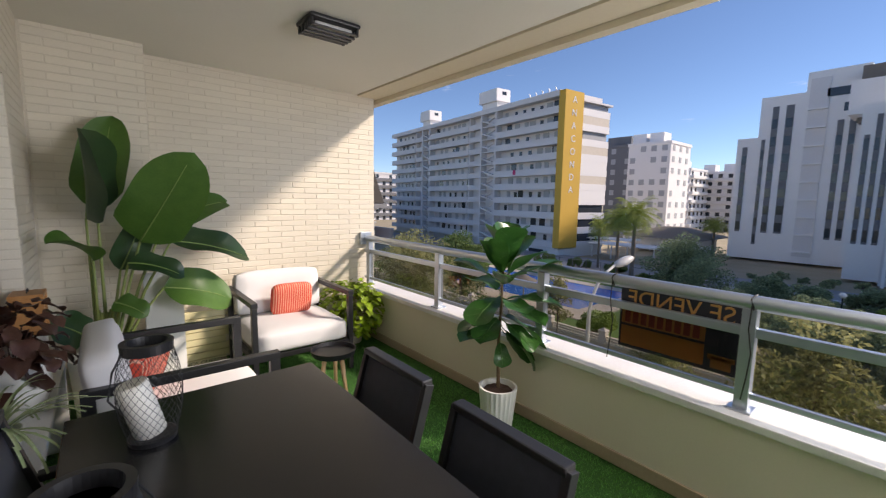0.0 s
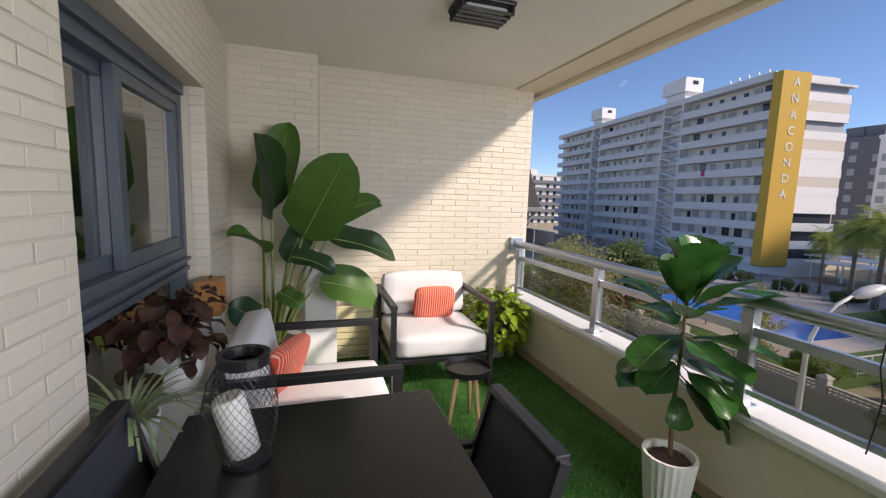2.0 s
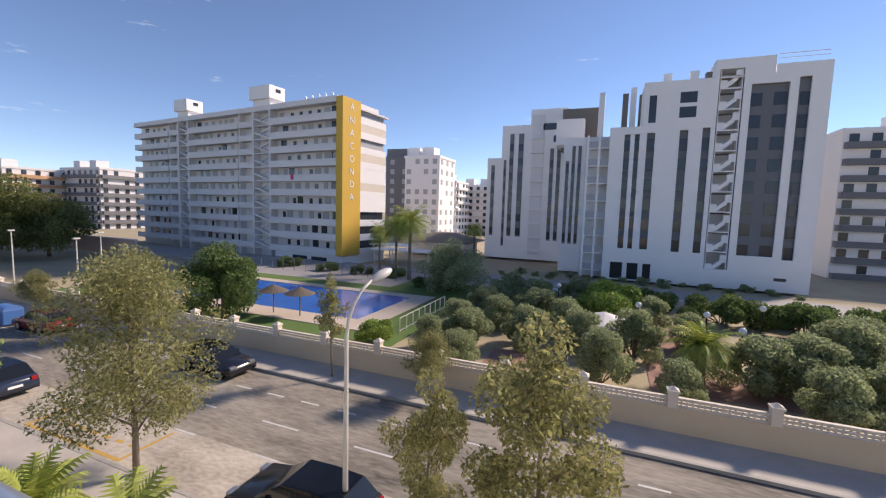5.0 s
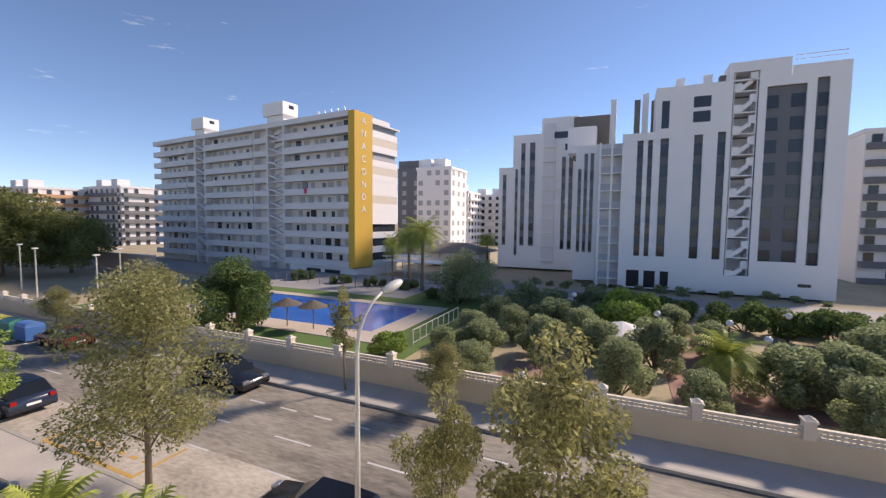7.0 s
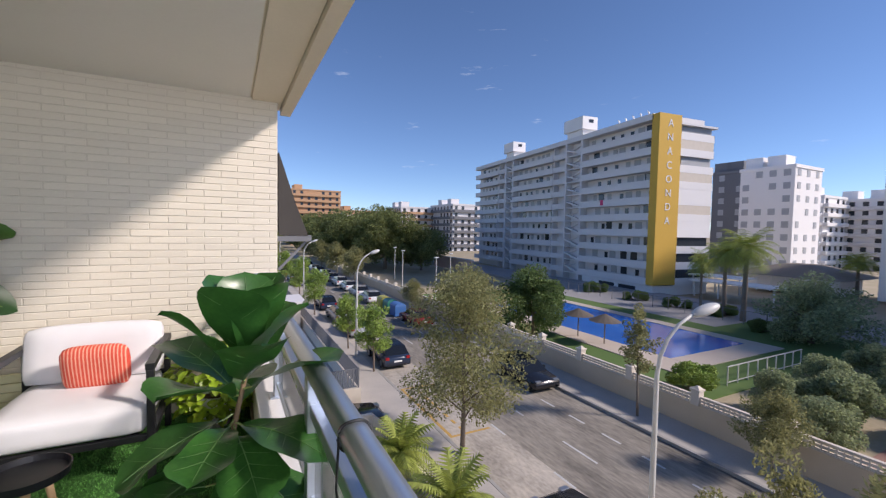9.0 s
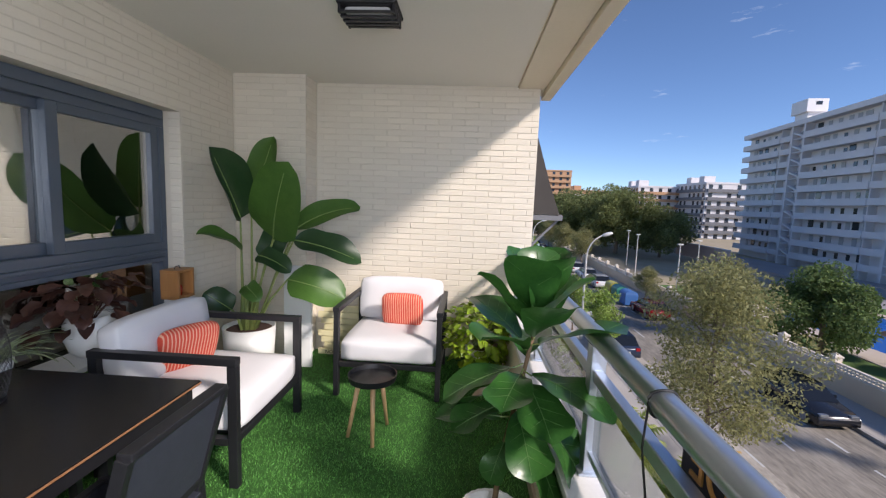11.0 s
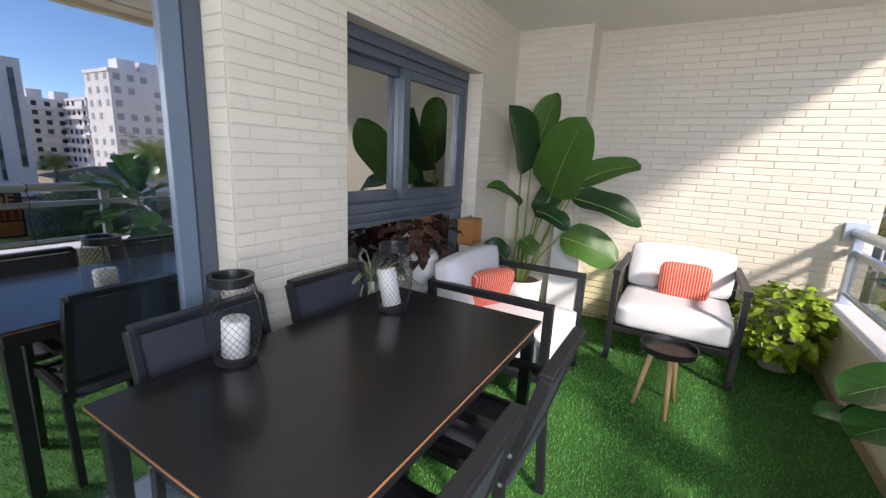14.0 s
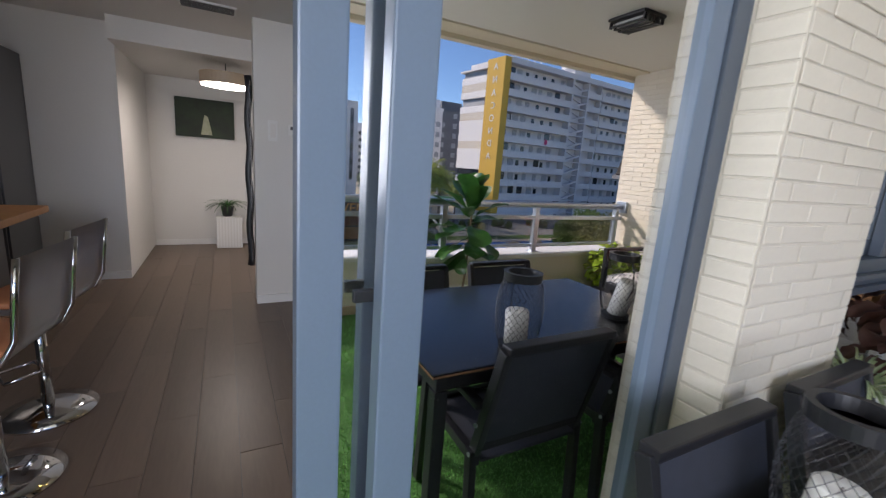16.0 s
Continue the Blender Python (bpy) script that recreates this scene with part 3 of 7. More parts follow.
def lantern(m, r, h, cr, ch, lean=0.0):
    """A wire mesh lantern with a black rim and base and a white candle."""
    t = thing("lantern", "black wire mesh lantern holding a white candle", "lantern", "lanterns", m)
    prof = lambda s: r * (0.56 + 0.44 * math.sin(math.pi * min(1, 0.07 + 0.84 * s)) ** 0.7)
    bm = bmesh.new()
    n, rows = 26, 20
    for d in (-1, 1):
        for k in range(n):
            pts = []
            for i in range(rows + 1):
                s = i / rows
                a = (k + d * i * 0.5) * math.tau / n
                pts.append((prof(s) * math.cos(a), prof(s) * math.sin(a), 0.012 + (h - 0.03) * s))
            tube(bm, pts, 0.0008, 3)
    part("mesh", bm, M_BLACK, t)
    part("rim", lathe(bmesh.new(), [(prof(1) - 0.012, h - 0.03), (prof(1) + 0.004, h - 0.032), (prof(1) + 0.006, h), (prof(1) - 0.010, h), (prof(1) - 0.014, h - 0.03)], 30), M_BLACK, t)
    part("base", lathe(bmesh.new(), [(prof(0) + 0.002, 0), (prof(0) + 0.005, 0.016), (prof(0) - 0.004, 0.02), (0.002, 0.02)], 30), M_BLACK, t)
    bm = bmesh.new()
    tube(bm, [(-prof(1) + 0.004, 0, h - 0.012), (-prof(1) - 0.03, 0.0, h - 0.07), (-prof(1) - 0.045, 0, h - 0.15), (-prof(1) - 0.01, 0, h - 0.21)], 0.003, 6)
    part("handle", bm, M_BLACK, t)
    c = part("candle", lathe(bmesh.new(), [(cr, 0.02), (cr, 0.02 + ch), (cr * 0.9, 0.026 + ch), (cr * 0.3, 0.018 + ch), (0.001, 0.018 + ch)], 24), M_CANDLE, t, "white wax candle", True)
    if lean:
        c.matrix_basis = pose(0, 0, 0.003, lean * 0.4, lean, 0)
    part("wick", rod(bmesh.new(), (0, 0, 0.015 + ch), (0.001, 0, 0.028 + ch), 0.0012, n=6), M_DARK, c)
    return t


lantern(pose(0.445, 2.275, TZ, 0, 0, 20), 0.088, 0.32, 0.045, 0.17, -13.0)
lantern(pose(0.31, 1.56, TZ, 0, 0, 200), 0.090, 0.305, 0.045, 0.125, -4.0)


# ---- terrace plants ----
def pot(parent, r0, r1, h, ribs=0, material=M_POT):
    bm = bmesh.new()
    n = 48
    prof = [(r0, 0), (r1, h), (r1 - 0.012, h), (r1 - 0.018, h - 0.05), (0.002, h - 0.05)]
    rings = []
    for j, (r, z) in enumerate(prof):
        rings.append([bm.verts.new(((r + (0.004 * (k % 2) if ribs and j < 2 else 0)) * math.cos(k * math.tau / n), (r + (0.004 * (k % 2) if ribs and j < 2 else 0)) * math.sin(k * math.tau / n), z)) for k in range(n)])
    for r, s in zip(rings, rings[1:]):
        for k in range(n):
            bm.faces.new((r[k], r[(k + 1) % n], s[(k + 1) % n], s[k]))
    bm.faces.new(rings[0][::-1])
    bm.faces.new(rings[-1])
    part("pot", bm, material, parent, "ribbed white pot" if ribs else "white pot", not ribs)
    bm = lathe(bmesh.new(), [(r1 - 0.02, h - 0.045), (r1 - 0.03, h - 0.028), (0.01, h - 0.02)], 24)
    for v in bm.verts:
        v.co.z += 0.008 * noise.noise(v.co * 60)
    part("soil", bm, M_SOIL, parent, "dark bark soil")


def big_leaf(parent, stem0, base, tip, width, up, material, seed, droop=0.5, fold=0.25):
    """A stalk from stem0 to base, and a banana blade from base towards tip."""
    s0, b, t = Vector(stem0), Vector(base), Vector(tip)
    mid = s0.lerp(b, 0.5) + Vector((0, 0, 0.05))
    bm = bmesh.new()
    tube(bm, [s0, s0.lerp(mid, 0.5), mid, mid.lerp(b, 0.55), b], [0.014, 0.012, 0.010, 0.009, 0.007], 8)
    part("stalk", bm, M_STEMG, parent, "", True)
    d = t - b
    a = d.normalized()
    u = Vector(up)
    s = a.cross(u).normalized()
    uu = s.cross(a)
    start = (a * math.cos(droop / 2) + uu * math.sin(droop / 2))
    prof = lambda q: min(1, (q * 5.0) ** 0.6) * (1 - max(0, (q - 0.55) / 0.45) ** 2.2) ** 0.6 if q < 0.999 else 0.0
    bm = bmesh.new()
    ln = d.length * (1 + droop * droop / 24)
    leaf(bm, b, start, uu, ln, width, droop, fold, 0.012, prof, 16, seed)
    bl = part("leaf", bm, material, parent, "", True)
    bm = bmesh.new()
    pts, pos, ang = [], Vector(b), 0.0
    s2 = start.cross(uu).normalized()
    u2 = s2.cross(start).normalized()
    for i in range(15):
        nn = u2 * math.cos(ang) + start * math.sin(ang)
        pts.append(pos + nn * 0.003)
        pos = pos + (start * math.cos(ang) - u2 * math.sin(ang)) * (ln / 16)
        ang += droop / 16
    tube(bm, pts, [0.006 - 0.0003 * i for i in range(15)], 6)
    part("midrib", bm, M_VEIN, bl, "pale green midrib", True)


ban = thing("banana_plant", "tall bird of paradise plant with broad leaves in white pot", "plant", m=pose(0.34, 4.33, 0))
pot(ban, 0.19, 0.215, 0.42)
F = (0, -0.85, 0.3)     # blades face the room
big_leaf(ban, (-0.05, 0, 0.38), (-0.06, -0.01, 1.35), (-0.06, -0.42, 1.88), 0.30, (0.75, -0.4, 0.2), M_BANANAD, 1, 0.15, 0.9)
big_leaf(ban, (0.0, 0.05, 0.38), (0.0, 0.06, 1.40), (0.12, 0.24, 2.06), 0.30, (-0.25, -0.95, 0.1), M_BANANA, 2, 0.12, 0.4)
big_leaf(ban, (0.03, -0.05, 0.38), (0.22, 0.0, 1.19), (0.52, -0.38, 1.80), 0.43, (-0.15, -0.85, -0.3), M_BANANA, 3, 0.45, 0.12)
big_leaf(ban, (0.05, 0.02, 0.38), (0.36, 0.12, 1.26), (0.86, 0.38, 1.45), 0.25, (0.1, -0.75, 0.8), M_BANANA, 4, 0.9, 0.35)
big_leaf(ban, (0.05, 0.0, 0.38), (0.40, -0.01, 1.18), (0.95, 0.10, 0.99), 0.28, (0.2, -0.65, 0.9), M_BANANAD, 5, 0.5, 0.4)
big_leaf(ban, (0.05, -0.03, 0.38), (0.34, 0.0, 0.84), (0.80, 0.12, 0.66), 0.34, (0.15, -0.8, 0.7), M_BANANA, 6, 0.7, 0.25)
big_leaf(ban, (-0.04, -0.03, 0.38), (-0.04, -0.04, 1.08), (-0.24, -0.33, 1.22), 0.19, (-0.1, -0.6, 0.9), M_BANANA, 7, 0.8, 0.5)
big_leaf(ban, (-0.03, -0.06, 0.38), (-0.10, -0.10, 0.58), (-0.27, -0.20, 0.74), 0.22, (0.5, -0.8, 0.3), M_BANANAD, 8, 0.6, 0.2)
big_leaf(ban, (0.02, -0.04, 0.38), (0.14, -0.10, 1.05), (0.45, -0.18, 0.93), 0.17, (0.1, -0.7, 0.8), M_BANANAD, 9, 0.9, 0.4)
big_leaf(ban, (0.02, 0.04, 0.38), (0.10, 0.10, 0.98), (0.24, 0.14, 1.32), 0.22, (0.3, -1, 0.1), M_BANANAD, 10, 0.3, 0.3)
big_leaf(ban, (0.0, -0.06, 0.38), (0.05, -0.14, 0.80), (0.22, -0.24, 0.70), 0.15, (0.0, -0.7, 0.8), M_BANANA, 11, 0.8, 0.3)
bm = bmesh.new()
for k in range(9):
    a = k * 0.7
    tube(bm, [(0.05 * math.cos(a), 0.05 * math.sin(a), 0.36), (0.055 * math.cos(a), 0.055 * math.sin(a), 0.55), (0.05 * math.cos(a + 0.2), 0.05 * math.sin(a + 0.2), 0.72)], [0.02, 0.017, 0.010], 8)
part("stem_sheath", bm, M_STEMG, ban, "green and yellow leaf sheaths", True)

fig = thing("fiddle_leaf_fig", "fiddle leaf fig with glossy leaves in a ribbed white pot", "plant", m=pose(2.335, 2.53, 0))
pot(fig, 0.095, 0.125, 0.29, 1)


def fig_axis(z):
    """The leaning trunk of the fig at a height."""
    s = max(0, z - 0.25)
    return Vector((0.16 * s + 0.05 * s * s, 0.17 * s, z))

bm = bmesh.new()
tube(bm, [fig_axis(z) + Vector((0.008 * math.sin(9 * z), 0, 0)) for z in (0.23, 0.5, 0.75, 1.0, 1.16)], [0.013, 0.011, 0.010, 0.008, 0.006], 10)
part("trunk", bm, M_STEM, fig, "", True)
fig_prof = lambda q: (0.30 + 0.28 * math.sin(2.6 * q) + 0.62 * max(0, q) ** 1.1) * min(1, q * 9) ** 0.6 * (1 - max(0, (q - 0.70) / 0.30) ** 2) ** 0.55 if q < 0.999 else 0.0


def fig_leaf(parent, b, t, width, seed, droop=0.55):
    b, t = Vector(b), Vector(t)
    d = t - b
    a = d.normalized()
    u = Vector((0, 0, 1)) if a.z < 0.5 else Vector((-a.x, -a.y, 0.25)).normalized()
    s = a.cross(u).normalized()
    uu = s.cross(a)
    start = a * math.cos(droop / 2) + uu * math.sin(droop / 2)
    bm = bmesh.new()
    leaf(bm, b, start, uu, d.length * 1.03, width, droop, 0.22, 0.011, fig_prof, 12, seed)
    lf = part("leaf", bm, M_FIG, parent, "", True)
    bm = bmesh.new()
    s2 = start.cross(uu).normalized()
    u2 = s2.cross(start).normalized()
    pos, ang, mids = Vector(b), 0.0, []
    step = d.length * 1.03 / 12
    for i in range(12):
        nn = u2 * math.cos(ang) + start * math.sin(ang)
        mids.append((pos + nn * 0.002, start * math.cos(ang) - u2 * math.sin(ang), nn))
        pos = pos + (start * math.cos(ang) - u2 * math.sin(ang)) * step
        ang += droop / 12
    tube(bm, [q[0] for q in mids], [0.0022 - 0.00012 * i for i in range(12)], 5)
    for i in (2, 4, 6, 8):
        for sd in (-1, 1):
            p, dr, nn = mids[i]
            w = width * 0.5 * fig_prof(i / 12 + 0.1) * 0.8
            q = p + s2 * sd * w + dr * w * 0.7 + nn * (0.16 * w + 0.002)
            tube(bm, [p, p.lerp(q, 0.5) - nn * 0.03 * w, q], [0.0009, 0.0007, 0.0004], 4)
    part("vein", bm, M_FIGVEIN, lf, "pale green veins")


# leaf whorls up the trunk: height, compass angle, lift, length
FIG_LEAVES = ((1.05, 95, 80, 0.26), (1.05, 20, 68, 0.27), (1.04, 160, 66, 0.28), (1.03, 245, 60, 0.29), (1.03, 300, 62, 0.29),
              (1.00, 200, 46, 0.29), (1.00, 335, 48, 0.28), (0.99, 60, 44, 0.28), (0.98, 275, 34, 0.31), (0.96, 308, 20, 0.34), (0.95, 130, 24, 0.29), (0.94, 225, 18, 0.29),
              (0.90, 85, 0, 0.28), (0.88, 185, -25, 0.29), (0.86, 252, -8, 0.26), (0.85, 318, -8, 0.33), (0.84, 290, -22, 0.27), (0.80, 150, -40, 0.28),
              (0.76, 328, -46, 0.36), (0.74, 205, -25, 0.23), (0.72, 275, -34, 0.24), (0.68, 345, -62, 0.36), (0.66, 180, -10, 0.25), (0.65, 310, -52, 0.30), (0.60, 228, -55, 0.15))
rngf = random.Random(5)
for k, (z, az, el, ln) in enumerate(FIG_LEAVES):
    a, e = radians(az + rngf.uniform(-8, 8)), radians(el)
    d = Vector((math.cos(a) * math.cos(e), math.sin(a) * math.cos(e), math.sin(e)))
    b = fig_axis(z) + Vector((0.008 * math.cos(a), 0.008 * math.sin(a), 0))
    b2 = b + d * 0.04
    part("stalk", tube(bmesh.new(), [b, b2], 0.0035, 5), M_STEMG, fig)
    ln *= 1.1
    fig_leaf(fig, b2, b2 + d * ln, ln * rngf.uniform(0.62, 0.74), 40 + k, rngf.uniform(0.3, 0.8))

bush = thing("potted_bush", "lime green leafy bush in a white pot by the parapet", "plant", m=pose(2.34, 4.64, 0))
pot(bush, 0.10, 0.13, 0.24)
rngb = random.Random(9)
bm = bmesh.new()
for k in range(560):
    a, e = rngb.uniform(0, math.tau), rngb.uniform(-1.1, 1.4)
    r = 0.30 * rngb.uniform(0.72, 1.05)
    p = Vector((r * math.cos(a) * math.cos(e), r * math.sin(a) * math.cos(e), 0.36 + 0.95 * r * math.sin(e)))
    p.x, p.y, p.z = max(-0.32, min(0.19, p.x)), max(-0.36, min(0.29, p.y * 1.2)), max(0.03, p.z)
    d = Vector((math.cos(a), math.sin(a), rngb.uniform(-0.6, 0.5)))
    leaf(bm, p, d, (rngb.uniform(-0.4, 0.4), rngb.uniform(-0.4, 0.4), 1), rngb.uniform(0.055, 0.09), rngb.uniform(0.05, 0.075), 0.8, 0.3, 0.004, None, 3, k)
part("foliage", bm, M_BUSH, bush, "", True)
bm = bmesh.new()
for k in range(14):
    a = k * 2.4
    tube(bm, [(0.02 * math.cos(a), 0.02 * math.sin(a), 0.2), (0.12 * math.cos(a), 0.12 * math.sin(a), 0.36 + 0.01 * k)], [0.004, 0.002], 5)
part("stem", bm, M_STEMG, bush)

# plant shelf under the window, with begonia and spider plant
shelf = thing("plant_bench", "low white bench under the window holding pots", "bench", m=pose(0.0, 3.05, 0))
part("top", boxes((-0.11, -0.50, 0.55, 0.15, 0.93, 0.58), bevel=0.004), M_WHITE, shelf)
for y in (-0.46, 0.86):
    part("leg", boxes((-0.10, y, 0, 0.14, y + 0.03, 0.55), bevel=0.003), M_WHITE, shelf)
beg = thing("begonia", "wine-red leafed begonia in a round white pot", "plant", m=pose(0.03, 3.15, 0.58))
part("pot", lathe(bmesh.new(), [(0.06, 0), (0.10, 0.04), (0.125, 0.12), (0.12, 0.20), (0.10, 0.235), (0.09, 0.235), (0.09, 0.19), (0.002, 0.19)], 32), M_POT, beg, "round white pot", True)
bm = bmesh.new()
rngg = random.Random(3)
for k in range(60):
    a = rngg.uniform(0, math.tau)
    r, z = rngg.uniform(0.05, 0.24), rngg.uniform(0.20, 0.46)
    p = Vector((max(-0.12, 0.6 * r * math.cos(a)), r * 1.25 * math.sin(a), z))
    leaf(bm, p, (math.cos(a), math.sin(a), rngg.uniform(-0.7, 0.1)), (0.2, 0, 1), rngg.uniform(0.08, 0.14), rngg.uniform(0.06, 0.10), 0.8, 0.3, 0.01, None, 5, k)
part("foliage", bm, M_BEGONIA, beg, "", True)
bm = bmesh.new()
for k in range(16):
    a = k * 2.4
    tube(bm, [(0, 0, 0.18), (0.05 * math.cos(a), 0.09 * math.sin(a), 0.27), (0.08 * math.cos(a), 0.18 * math.sin(a), 0.30 + 0.01 * (k % 7))], 0.003, 5)
part("stem", bm, M_BEGONIA, beg)
spi = thing("spider_plant", "spider plant with arching striped leaves in a white pot", "plant", m=pose(0.03, 2.63, 0.58))
part("pot", lathe(bmesh.new(), [(0.06, 0), (0.09, 0.16), (0.08, 0.16), (0.075, 0.12), (0.002, 0.12)], 28), M_POT, spi, "white pot", True)
bm = bmesh.new()
for k in range(64):
    a = rngg.uniform(0, math.tau)
    d = Vector((0.6 * math.cos(a) + 0.15, math.sin(a), rngg.uniform(0.5, 1.6)))
    leaf(bm, (0.02 * math.cos(a), 0.02 * math.sin(a), 0.13), d, (0, 0, 1) if abs(d.normalized().z) < 0.9 else (1, 0, 0.2), rngg.uniform(0.22, 0.36), 0.014, rngg.uniform(1.2, 2.2), 0.3, 0.0, lambda q: (1 - q) ** 0.4 * min(1, q * 8 + 0.4), 8, k)
part("foliage", bm, M_SPIDER, spi)
wbox = thing("wooden_lantern", "honey coloured wooden box lantern with metal ring", "lantern", m=pose(0.02, 3.90, 0.58))
part("stand", boxes((-0.06, -0.07, 0, 0.06, 0.07, 0.17), bevel=0.003), M_WHITE, wbox, "white block under the box")
part("frame", boxes((-0.07, -0.09, 0.17, 0.07, 0.09, 0.19), (-0.07, -0.09, 0.37, 0.07, 0.09, 0.39), (-0.07, -0.09, 0.19, 0.07, -0.07, 0.37), (-0.07, 0.07, 0.19, 0.07, 0.09, 0.37), (-0.07, -0.07, 0.19, -0.055, 0.07, 0.37), bevel=0.003), M_WOODBOX, wbox)
part("jar", lathe(bmesh.new(), [(0.028, 0.19), (0.03, 0.25), (0.02, 0.27), (0.001, 0.27)], 20), mat("red_glass_jar", (0.45, 0.03, 0.02), 0.15), wbox, "small red glass jar", True)
bm = tube(bmesh.new(), [(0, -0.03, 0.39), (0, -0.02, 0.41), (0, 0.02, 0.41), (0, 0.03, 0.39)], 0.003, 6)
part("ring", bm, M_BLACK, wbox)

# painted slat panel with letters, and a white board, leaning by the pier
M_PALE = mat("pale_yellow_wood", (0.72, 0.66, 0.40), 0.6, (0.62, 0.56, 0.33), 6, 50, 0.15, streak=(0.15, 1, 1), vary=0.08)
panel = thing("slat_planter", "pale yellow slatted wooden sign standing by the wall", "planter", m=pose(1.0, 4.83, 0))
for i in range(8):
    off = 0.03 * ((i * 5) % 3 - 1)
    part("slat", boxes((-0.20 + off, -0.012, 0.012 + i * 0.062, 0.20 + off, 0.012, 0.066 + i * 0.062), bevel=0.002), M_PALE, panel)
for x in (-0.12, 0.12):
    part("batten", boxes((x - 0.02, 0.013, 0.0, x + 0.02, 0.03, 0.50)), M_PALE, panel)
cv = bpy.data.curves.new("lettering", "FONT")
cv.body, cv.size, cv.extrude, cv.align_x = "NOS QUEREMOS", 0.05, 0.001, "CENTER"
cv.materials.append(M_DARK)
ob = new("lettering", cv)
ob.parent, ob.matrix_basis = panel, pose(0.03, -0.015, 0.022, 90, 0, 0)
tagged(ob, "dark painted letters")
board = thing("white_board", "plain white board leaning on the brick pier", "board", m=pose(0.70, 4.60, 0, 0, 0, 0))
part("panel", boxes((-0.13, -0.10, 0.0, 0.12, -0.06, 0.93), bevel=0.004), M_WHITE, board)


# ---- the room behind the sliding door ----
M_FLOORW = mat("grey_brown_laminate", (0.165, 0.115, 0.085), 0.38, (0.115, 0.080, 0.060), 2.2, 30, 0.06, streak=(0.25, 2.2, 1), vary=0.16)
M_ROOMW = mat("warm_white_wall", (0.74, 0.73, 0.71), 0.8, (0.70, 0.69, 0.67), 1.5, 60, 0.04)
M_CAB = mat("dark_grey_cabinet", (0.06, 0.063, 0.07), 0.4, (0.07, 0.073, 0.08), 2, 60)
M_CHROME = mat("chrome", (0.75, 0.75, 0.76), 0.08, metal=1.0)
M_LEATHER = mat("white_leather", (0.80, 0.79, 0.78), 0.45, (0.74, 0.73, 0.72), 12, 120, 0.1, dist=0.003)
structure("room_subfloor", boxes((-9.0, -4.0, -0.2, -0.25, 5.0, -0.012)), M_CAB)
room_floor = structure("room_floor", boxes((-9.0, -4.0, -0.0118, -0.27, 5.0, -0.0105)), M_CAB, "grey-brown laminate plank floor")
structure("room_ceiling", boxes((-9.0, -4.0, 2.5, -0.25, 5.0, 2.62)), M_ROOMW, "white room ceiling")
structure("room_wall_far", boxes((-6.62, -0.32, 0, -6.42, 5.0, 2.5)), M_ROOMW, "white far wall of the hall")
structure("room_wall_corner", boxes((-6.42, -4.0, 0, -4.70, -0.32, 2.5)), M_ROOMW, "white corner wall of the room")
structure("room_wall_hall", boxes((-6.42, 1.70, 0, -3.75, 1.85, 2.5), (-3.75, 0.82, 0, -3.55, 5.0, 2.5)), M_ROOMW, "white wall between room and hall")
structure("room_wall_side", boxes((-4.7, -4.2, 0, -0.25, -4.0, 2.5)), M_ROOMW)
structure("room_wall_bedroom", boxes((-3.75, 5.0, 0, -0.25, 5.2, 2.5)), M_ROOMW)
structure("room_beam", boxes((-6.42, -0.32, 2.30, -4.4, 1.70, 2.5)), M_ROOMW)
structure("skirting", boxes((-6.42, -0.30, 0, -6.405, 1.70, 0.08), (-4.7, -0.32, 0, -4.685, -4.0, 0.08), (-3.55, 0.82, 0, -3.535, 1.70, 0.08)), M_WHITE, "white skirting board")

pic = thing("wall_picture", "dark green garden picture on canvas", "picture", m=pose(-6.40, 0.36, 1.80))
part("canvas", boxes((0, -0.36, -0.26, 0.025, 0.36, 0.26), bevel=0.004), mat("dark_green_print", (0.004, 0.008, 0.003), 0.6, (0.015, 0.035, 0.008), 5, 18), pic)
bm = bmesh.new()
for v in ((0.0262, -0.06, -0.22), (0.0262, 0.08, -0.22), (0.0262, 0.035, 0.02), (0.0262, -0.01, 0.05)):
    bm.verts.new(v)
bm.faces.new(bm.verts)
part("path", bm, mat("pale_print", (0.5, 0.5, 0.38), 0.6, (0.3, 0.34, 0.2), 12, 30), pic, "pale path in the picture")
stand = thing("plant_box", "white ribbed plant box with a palm in a black pot", "planter", m=pose(-6.22, 0.62, 0))
part("body", boxes((-0.14, -0.17, 0, 0.14, 0.17, 0.45), bevel=0.006), M_ROOMW, stand)
for k in range(9):
    part("rib", boxes((0.14, -0.16 + k * 0.038, 0.01, 0.152, -0.14 + k * 0.038, 0.44)), M_WHITE, stand)
hp = thing("house_palm", "small arching palm in a black pot", "plant", m=pose(-6.22, 0.60, 0.45))
part("pot", lathe(bmesh.new(), [(0.06, 0), (0.085, 0.14), (0.07, 0.14), (0.002, 0.12)], 20), M_BLACK, hp, "black pot", True)
bm = bmesh.new()
for k in range(34):
    a = k * 2.4
    d = Vector((math.cos(a), math.sin(a), 0.7 + 0.9 * ((k * 7) % 5) / 5))
    leaf(bm, (0, 0, 0.12), d, (0, 0, 1), 0.34, 0.022, 1.7, 0.3, 0.0, lambda q: (1 - q) ** 0.5, 7, k)
part("foliage", bm, M_FIG, hp)
pend = thing("pendant_lamp", "oval pendant lamp with dark band and white glow", "lamp", m=pose(-4.75, 0.62, 2.08))
part("band", lathe(bmesh.new(), [(0.24, -0.005), (0.25, -0.005), (0.25, 0.11), (0.24, 0.11), (0.24, 0.10)], 36), M_SKIRT, pend)
